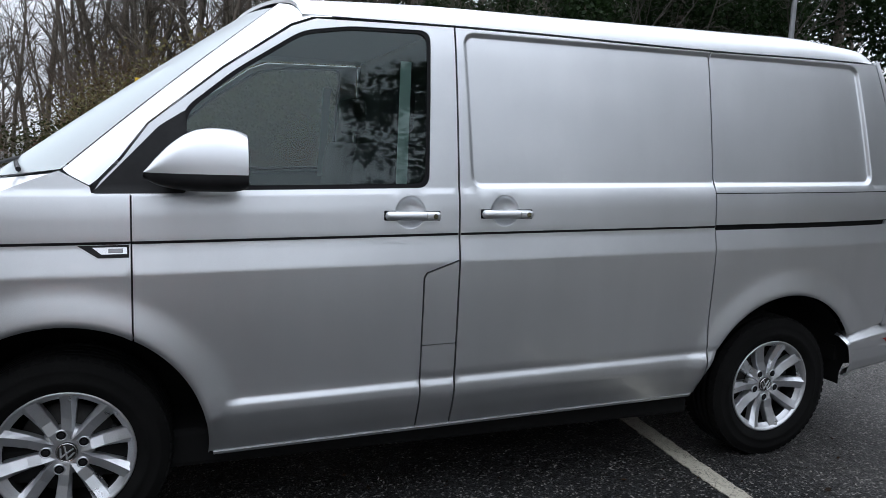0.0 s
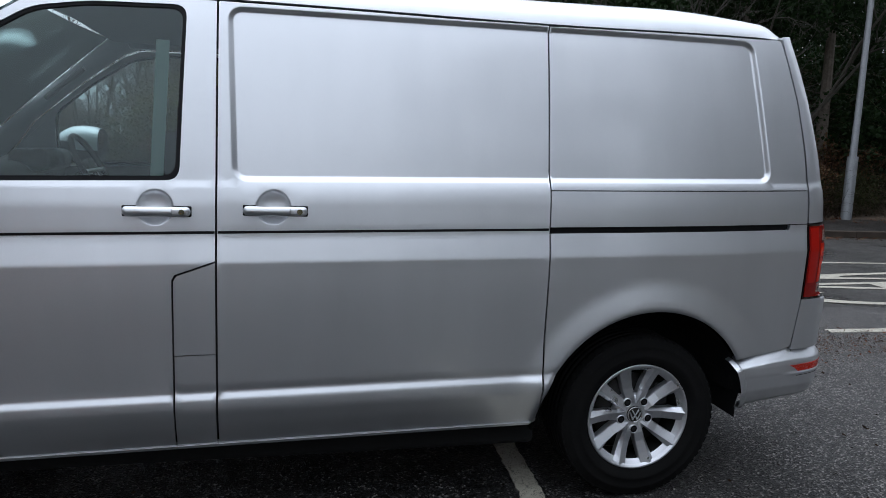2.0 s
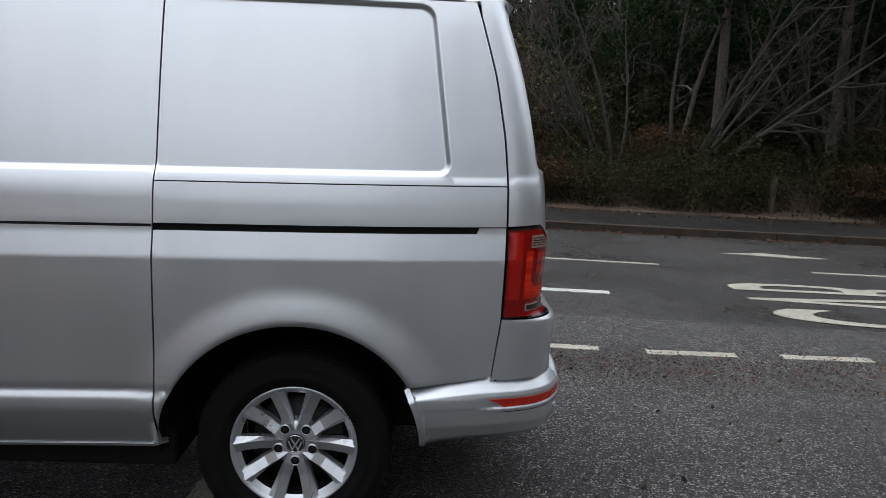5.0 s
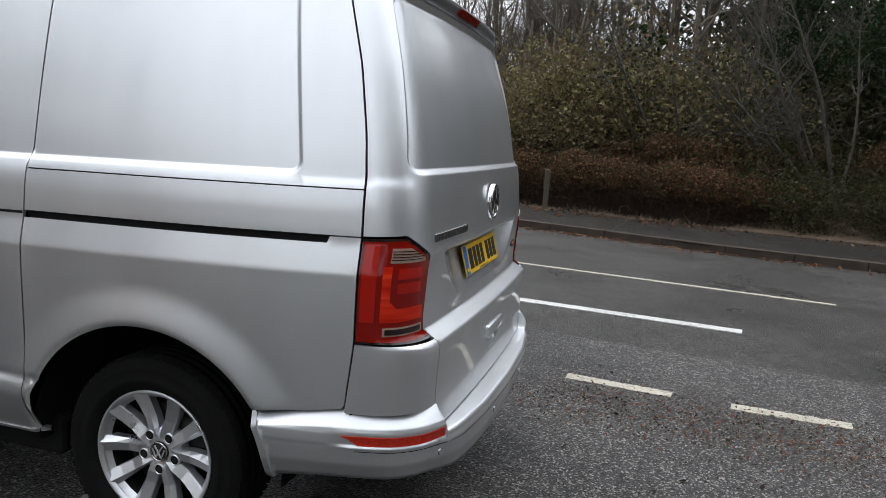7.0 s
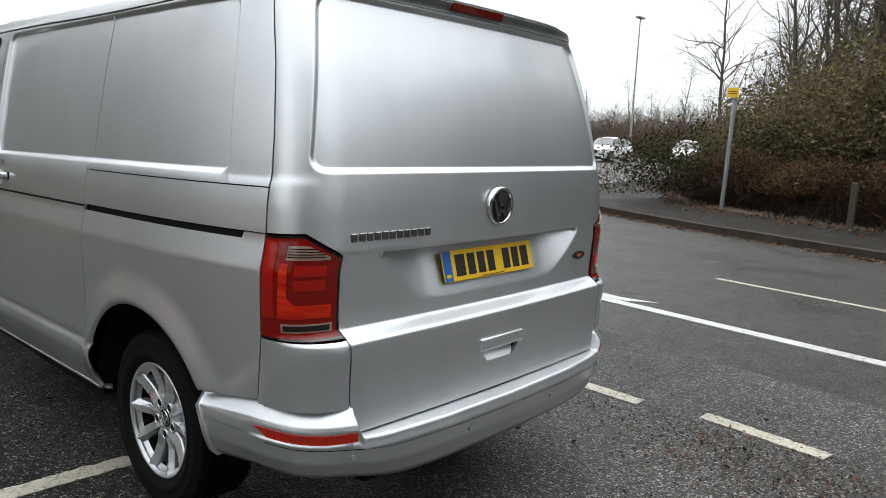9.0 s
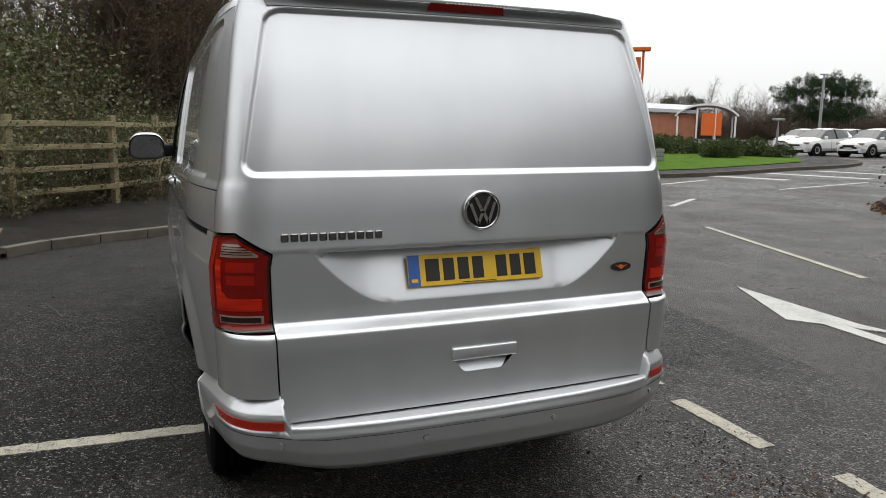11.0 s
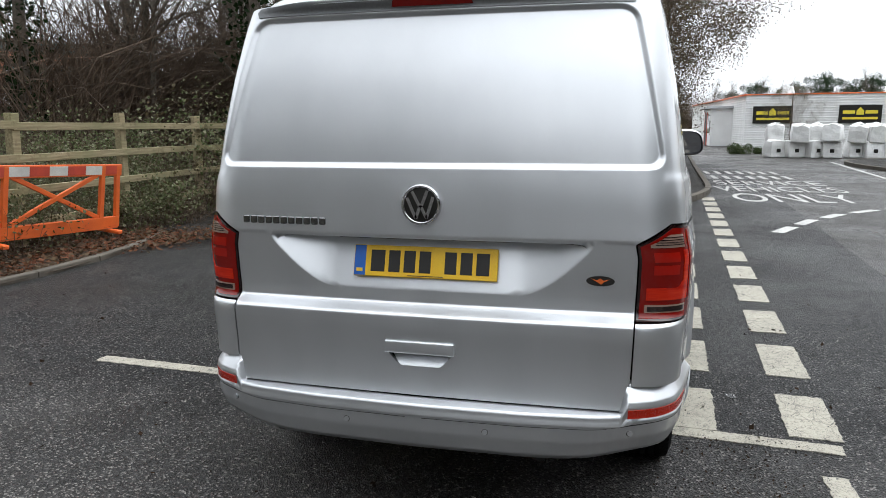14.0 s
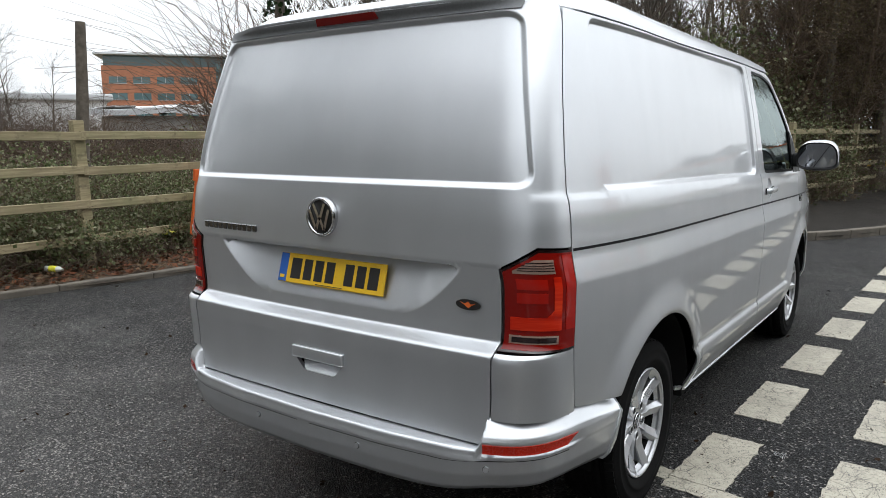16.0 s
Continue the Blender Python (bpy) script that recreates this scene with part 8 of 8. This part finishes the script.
for az, d, s in ((128.3, 118, 0.85), (129.6, 120, 0.92), (130.8, 119, 0.9), (132.2, 121, 0.8), (139.0, 138, 0.72), (140.4, 136, 0.70), (143.5, 130, 0.62), (136.0, 140, 0.5), (163.5, 140, 0.9), (165.0, 143, 0.8), (166.4, 141, 0.95), (168.5, 139, 0.8), (170.8, 142, 0.85), (172.5, 140, 0.7)):
    kind_at("pine", d * math.cos(radians(az)), d * math.sin(radians(az)), 0, None, s, "pines beyond the car park")
for i in range(44):
    a = radians(100 + 74 * i / 43)
    d = 126 + rng.uniform(0, 24)
    kind_at("bare_far", d * math.cos(a), d * math.sin(a), 0, None, rng.uniform(0.75, 1.1), "far bare trees")
for i in range(66):
    a = radians(118 + 60 * i / 65)
    d = 118 + rng.uniform(0, 24)
    kind_at("scrub_far", d * math.cos(a), d * math.sin(a), 0, None, rng.uniform(1.1, 1.7))

for i in range(15):
    a, d = radians(107.5 + 0.85 * i), 62 + rng.uniform(0, 14)
    kind_at("scrub_far", 2.2 + d * math.cos(a), d * math.sin(a), 0, None, rng.uniform(0.8, 1.2), "")
    if i % 2:
        kind_at("bare_b", 2.2 + (d + 5) * math.cos(a), (d + 5) * math.sin(a), 0, None, rng.uniform(0.55, 0.8))

# ---- warehouse, bags and the yard ----
shed = thing("warehouse", "white ribbed warehouse with black and yellow sign boards", "building", at=pose(-47, 7.7, 0, 0, 0, 0))


def prism_out(outline, y0, y1):
    """An outline in the x-z plane given thickness along y."""
    n = len(outline)
    vs = [(x, y, z) for y in (y0, y1) for x, z in outline]
    return vs, [tuple(range(n)), tuple(range(n, 2 * n))[::-1]] + [(i, n + i, n + (i + 1) % n, (i + 1) % n) for i in range(n)]


def ribbed(w, h, pitch=0.15):
    """A sheet-metal wall with level ribs, in the local x-z plane."""
    vs, fs = [], []
    z = 0.0
    rows = []
    while z < h:
        rows += [(0.0, z), (0.0, z + pitch * 0.62), (0.018, z + pitch * 0.72), (0.018, z + pitch * 0.94)]
        z += pitch
    rows.append((0.0, h))
    for d, zz in rows:
        vs += [(0, -d, min(zz, h)), (w, -d, min(zz, h))]
    fs = [(i * 2, i * 2 + 1, i * 2 + 3, i * 2 + 2) for i in range(len(rows) - 1)]
    return vs, fs


front_wall = part("wall", ribbed(26, 3.3), WHITE, shed, "white ribbed wall")
front_wall.matrix_basis = pose(0, 0, 0, 0, 0, 84)
side_wall = part("wall", ribbed(26, 3.3), WHITE, shed)
side_wall.matrix_basis = pose(-26, -1.2, 0, 0, 0, 2.7)
part("core", prism([(-0.4, 0.4), (2.3, 25.8), (-20, 26), (-26, -0.8)], 0, 3.25), WHITE, shed)
part("roof_trim", box((-0.15, -0.1, 3.31), (26, 0.25, 3.38), 0.02, 2, pose(0, 0, 0, 0, 0, 84)), SIGN_ORANGE, shed, "orange roof trim")
part("roof_trim", box((-26, -0.3, 3.29), (0, 0.05, 3.35), 0.02, 2, pose(0, 0, 0, 0, 0, 2.7)), SIGN_ORANGE, shed)
for u in (0.45, 5.3):
    sb = part("sign_board", box((u, -0.14, 1.55), (u + 2.3, -0.06, 2.62), 0.01), SIGN_BLACK, shed, "black sign board with yellow bars")
    sb.matrix_basis = pose(0, 0, 0, 0, 0, 84)
    for a, b, z0, z1 in ((0.20, 0.86, 2.10, 2.30), (1.42, 2.08, 2.10, 2.30), (0.20, 2.10, 1.76, 1.90)):
        part("yellow_bar", box((u + a, -0.17, z0), (u + b, -0.14, z1)), SIGN_YELLOW, sb)
    part("yellow_mark", prism_out([(u + 0.94, 2.04), (u + 1.34, 2.04), (u + 1.34, 2.28), (u + 1.14, 2.50), (u + 0.94, 2.28)], -0.17, -0.14), SIGN_YELLOW, sb)
u = 3.1
fb = part("blank_board", box((u - 0.3, -0.11, 0.7), (u + 0.9, -0.06, 1.1), 0.01), WHITE, shed, "small white notice in a dark frame")
fb.matrix_basis = pose(0, 0, 0, 0, 0, 84)
for x0, x1, z0, z1 in ((-0.34, -0.28, 0.66, 1.14), (0.88, 0.94, 0.66, 1.14), (-0.28, 0.88, 0.66, 0.72), (-0.28, 0.88, 1.08, 1.14)):
    part("board_frame", box((u + x0, -0.13, z0), (u + x1, -0.055, z1)), SIGN_BLACK, fb)
part("entrance", box((-9, -1.6, 0), (-4.5, 0.1, 2.6), 0.02), WHITE, shed, "white entrance porch")
for x0 in (-6.6, -5.7):
    part("porch_window", box((x0, -1.64, 0.9), (x0 + 0.75, -1.57, 2.2), 0.01), CARGLASS, shed, "dark porch window")
part("porch_roof", box((-9.3, -1.95, 2.6), (-4.2, 0.1, 2.78), 0.02), ROOFGREY, shed, "flat grey porch roof")
part("door_frame", box((-8.55, -1.66, 0), (-8.40, -1.58, 2.4)), REDBAND, shed, "red door frame")
part("door_frame", box((-6.9, -1.66, 0), (-6.75, -1.58, 2.4)), REDBAND, shed)
part("doorway", box((-8.4, -1.64, 0), (-6.9, -1.58, 2.3)), SIGN_BLACK, shed)
part("roof_vent", rod((-3, 3, 3.2), (-3, 3, 4.0), 0.5, 0.3, 14), WHITE, shed)


def bag_mesh(seed):
    """A filled square builder's bag, creased, with its top gathered to a slack peak."""
    bm = box((-0.36, -0.36, 0), (0.36, 0.36, 0.72), 0.05, 2)
    bmesh.ops.subdivide_edges(bm, edges=list(bm.edges), cuts=3, use_grid_fill=True)
    for v in bm.verts:
        h = v.co.z / 0.72
        n = noise.noise((v.co.x * 2.2 + seed * 7, v.co.y * 2.2, v.co.z * 2.2))
        crease = noise.noise((v.co.x * 9 + seed * 3, v.co.y * 9, v.co.z * 5))
        fat = 1 + 0.07 * math.sin(math.pi * min(1, max(0, h))) + 0.13 * n + 0.05 * crease
        v.co.x *= fat
        v.co.y *= fat
        if h > 0.85:
            r = math.hypot(v.co.x, v.co.y)
            v.co.z += 0.16 * n + 0.10 * max(0.0, 1 - r / 0.45) + 0.04 * crease
    me = bpy.data.meshes.new("bag")
    bm.to_mesh(me)
    bm.free()
    me.materials.append(BAGWHITE)
    return me


bag_data = [bag_mesh(i) for i in range(4)]
bag_kinds = []
for i in range(4):
    b = thing("bulk_bag", "creased white woven bulk bag in a stacked row", "bulk bag", "bulk bags in the yard")
    part("sack", bag_data[i], BAGWHITE, b)
    if i % 2 == 0:
        part("patch", box((0.345, -0.10, 0.24), (0.405, 0.07, 0.40), 0.004), SIGN_BLACK, b, "dark printed patch")
    part("lifting_loop", rod((0.25, -0.2, 0.70), (0.30, 0.16, 0.84), 0.025, n=6), BAGWHITE, b)
    bag_kinds.append(b)
k = 0
for row in range(13):
    x, y = -32.6 + 0.10 * row + 0.25 * (row % 2), 7.0 + 0.78 * row
    for lev in range(2):
        m = pose(x + rng.uniform(-0.22, 0.22), y + rng.uniform(-0.16, 0.16), 0.0 + 0.70 * lev, rng.uniform(-8, 8) * lev, rng.uniform(-8, 8) * lev, rng.uniform(-30, 30))
        if k < 4:
            bag_kinds[k].matrix_basis = m
        else:
            copy_thing(bag_kinds[k % 4], m)
        k += 1
kind_at("brown", -40.5, 9.2, 0, None, 0.50)
kind_at("conifer_low", -36.5, 6.4, 0, None, 0.45)
skip = thing("tool_pallet", "pile of building goods by the warehouse door", "pallet goods", at=pose(-50, 4.2, 0))
part("stack", box((-1.2, -0.9, 0), (0.2, 0.4, 0.9), 0.05), CONCRETE, skip)
part("stack", box((0.4, -0.9, 0), (1.9, 0.4, 0.7), 0.05), CONCRETE, skip)
af = thing("sandwich_board", "small wooden sandwich board on the footway", "sign", at=pose(-21.8, 2.05, 0.06, 0, 0, 70))
part("panel", box((-0.16, -0.02, 0.0), (0.16, 0.02, 0.85), 0.008, 2, pose(0, -0.16, 0, -12, 0, 0)), WOOD, af)
part("panel", box((-0.16, -0.02, 0.0), (0.16, 0.02, 0.85), 0.008, 2, pose(0, 0.16, 0, 12, 0, 0)), WOOD, af)
gate_sign = thing("gate_sign", "black and yellow board on posts at the yard gate", "sign", at=pose(-27.5, 1.4, 0.05, 0, 0, 90) @ Matrix.Scale(0.75, 4))
part("board", box((-1.0, -0.03, 0.7), (1.0, 0.03, 1.6), 0.01), SIGN_BLACK, gate_sign)
part("yellow_band", box((-0.95, -0.036, 0.74), (0.95, -0.03, 0.84)), SIGN_YELLOW, gate_sign)
part("yellow_bar", box((-0.5, -0.036, 1.05), (0.5, -0.03, 1.2)), SIGN_YELLOW, gate_sign)
part("leg", rod((-0.8, 0, -0.1), (-0.8, 0, 0.7), 0.04, n=8), GALV, gate_sign)
part("leg", rod((0.8, 0, -0.1), (0.8, 0, 0.7), 0.04, n=8), GALV, gate_sign)

# ---- brick office block and low sheds beyond the fence ----
office = thing("office_block", "five-storey orange brick office with bands of blue-green glass", "building", at=pose(-101.6, -129.9, 0.0, 0, 0, 141.6))
part("wall", box((-25.4, 0, 0), (43, 26, 16.4)), BRICK, office, "orange brick wall")
part("roof", box((-26.6, -1.6, 18.5), (44, 27, 18.9), 0.05), ROOFGREY, office, "thin pale roof")
part("top_glazing", box((-25.0, 0.6, 16.4), (42.5, 25.5, 18.5)), BLUEGLASS, office, "band of blue-green glass")
part("stair_glazing", box((-2.5, -1.0, 0), (9.0, 1.0, 17.6), 0.03), BLUEGLASS, office, "tall glazed stair tower")
for i in range(14):
    x = -24.0 + 4.7 * i
    if -6.2 < x < 9.2:
        continue
    for z in (2.6, 6.0, 9.4, 12.8):
        wdw = part("window", box((x, -0.10, z), (x + 3.4, 0.06, z + 1.35), 0.02), BLUEGLASS, office)
        part("sill", box((x - 0.1, -0.18, z - 0.12), (x + 3.5, 0.0, z - 0.02)), ROOFGREY, wdw)
        part("mullion", box((x + 1.66, -0.13, z), (x + 1.74, -0.09, z + 1.35)), ROOFGREY, wdw)
low = thing("low_shed", "long low grey shed with a pale sagging roof behind the scrub", "shed", at=pose(-20.8, -33, -0.6, 0, 0, 140))
part("wall", box((-3.3, 0, 0), (20, 6, 3.2)), CONCRETE, low, "stained grey wall")
vs, fs = [], []
for i in range(25):
    x = -3.8 + 24.2 * i / 24
    zz = 3.25 + 0.18 * noise.noise((x * 0.7, 1.3, 0.2))
    vs += [(x, -0.5, zz), (x, -0.5, zz + 0.30), (x, 6.5, zz + 0.75), (x, 6.5, zz + 0.45)]
for i in range(24):
    k = i * 4
    fs += [(k, k + 4, k + 5, k + 1), (k + 1, k + 5, k + 6, k + 2), (k + 2, k + 6, k + 7, k + 3), (k + 3, k + 7, k + 4, k)]
part("roof", (vs, fs + [(0, 1, 2, 3), (99, 98, 97, 96)]), ROOFGREY, low, "pale sheet roof")
R = random.Random(17)
for i in range(26):
    sheet_piece = part("roof_sheet", box((-0.7, -0.5, -0.02), (0.7, 0.5, 0.02), 0.008), R.choice((ROOFGREY, WHITE, CONCRETE)), low)
    sheet_piece.matrix_basis = pose(-3.4 + 0.92 * i, R.uniform(-0.4, 1.6), 3.52 + R.uniform(0, 0.22), R.uniform(-22, 22), R.uniform(-14, 14), R.uniform(-40, 40))
for i in range(5):
    part("opening", box((-2 + 4.5 * i, -0.06, 0.2), (0.6 + 4.5 * i, 0.02, 2.3)), SIGN_BLACK, low)
part("orange_awning", box((3, -1.2, 2.0), (7, 0, 2.2), 0.03), SIGN_ORANGE, low)
low2 = thing("white_shed", "far white shed with a pale roof", "shed", at=pose(-27, -61.6, -1, 0, 0, 155))
part("wall", box((-9, 0, 0), (6, 8, 5.6)), WHITE, low2)
part("roof", box((-9.5, -0.6, 5.6), (6.5, 8.6, 6.2), 0.15), ROOFGREY, low2)
for az, d, sz in ((-104, 30, 0.55), (-106, 24, 0.5), (-108.5, 33, 0.65), (-111, 26, 0.55), (-113, 36, 0.7), (-115, 28, 0.55), (-117, 25, 0.5), (-118.6, 32, 0.6), (-121, 24, 0.42), (-124, 27, 0.42)):
    kind_at("scrub", 2.7 + d * math.cos(radians(az)), 1.8 + d * math.sin(radians(az)), 0, None, sz)
stump = thing("dead_tree", "tall bare broken tree trunk behind the fence", "tree", at=pose(-2.9, -8.6, 0))
w = Wood(5)
w.limb([Vector((0, 0, -0.2)), Vector((0.02, 0, 1.0)), Vector((-0.05, 0.02, 2.0)), Vector((-0.12, 0, 3.1))], [0.13, 0.105, 0.085, 0.07], 9)
part("trunk", w.mesh(BARK), BARK, stump)
for az, d, z in ((-113.2, 26, 0.42), (-114.4, 31, 0.50), (-116.3, 36, 0.46), (-110.5, 24, 0.42), (-119.8, 34, 0.36), (-107, 28, 0.5)):
    kind_at("bare_b", 2.7 + d * math.cos(radians(az)), 1.8 + d * math.sin(radians(az)), 0, None, z, "thin saplings behind the fence")
for x, y, s in ((-2.5, -9.0, 0.32), (-5.2, -8.6, 0.36), (0.8, -9.5, 0.34), (-4, -10.5, 0.4), (-1, -11.5, 0.42), (3.5, -9.5, 0.36), (-7.5, -11, 0.4)):
    kind_at("scrub", x, y, 0, None, s)

# ---- small litter ----
bottle = thing("plastic_bottle", "crushed clear bottle with a yellow label on the leaves", "bottle", at=pose(-0.95, -5.72, 0.13, 0, 84, 20))
part("bottle_body", lathe([(0.0, -0.10), (0.030, -0.10), (0.033, -0.04), (0.033, 0.04), (0.028, 0.07), (0.012, 0.10), (0.012, 0.115)], 16), CLEARPLASTIC, bottle, "", True)
part("wrap", lathe([(0.0338, -0.045), (0.0342, 0.0), (0.0338, 0.045)], 16), LITTER_YELLOW, bottle, "yellow label", True)
wrapper = thing("crisp_packet", "crumpled yellow packet caught in the brambles", "packet", at=pose(-2.45, -5.95, 0.30))
bm = bmesh.new()
bmesh.ops.create_grid(bm, x_segments=7, y_segments=5, size=0.09)
for v in bm.verts:
    v.co.z += 0.05 * noise.noise(v.co * 22) + 0.03
part("sheet", bm, LITTER_YELLOW, wrapper)
shard = thing("clear_scrap", "scrap of clear plastic on the asphalt", "litter", at=pose(-0.75, 1.25, 0.005))
bm = bmesh.new()
bmesh.ops.create_grid(bm, x_segments=9, y_segments=7, size=0.026)
for v in bm.verts:
    v.co.z += 0.016 * abs(noise.noise(v.co * 70))
    v.co.x *= 1.0 + 9.0 * v.co.y
part("sheet", bm, CLEARFILM, shard)

# ---- unseen trees added behind the camera to darken the van's reflections ----
for i in range(26):
    a = radians(-55 + 40 * i / 25)
    d = 27 + rng.uniform(0, 12)
    kind_at("bare_far", d * math.cos(a), d * math.sin(a), 0, None, rng.uniform(2.1, 2.7), "bare trees beyond the car park")
    if i % 3 == 0:
        kind_at("pine", (d + 2) * math.cos(a), (d + 2) * math.sin(a), 0, None, rng.uniform(1.0, 1.4))
for i in range(40):
    a = radians(-15 + 82 * i / 39)
    d = 32 + rng.uniform(0, 12)
    kind_at("bare_far", d * math.cos(a), d * math.sin(a), 0, None, rng.uniform(1.4, 1.8), "bare trees beyond the car park")
    if i % 4 == 0 and i < 16:
        kind_at("pine", (d + 2) * math.cos(a), (d + 2) * math.sin(a), 0, None, rng.uniform(0.9, 1.2))
# unseen scrub added so that bare trunks mirror no stripes in the tailgate
for i in range(30):
    a, d = radians(-60 + 100 * i / 29), 26 + rng.uniform(0, 5)
    kind_at("scrub_far", d * math.cos(a), d * math.sin(a), 0, None, rng.uniform(0.7, 1.1), "scrub round the car park")
# pine mirrored in the front door window
kind_at("pine", 6.6, -22.5, 0, None, 1.35)
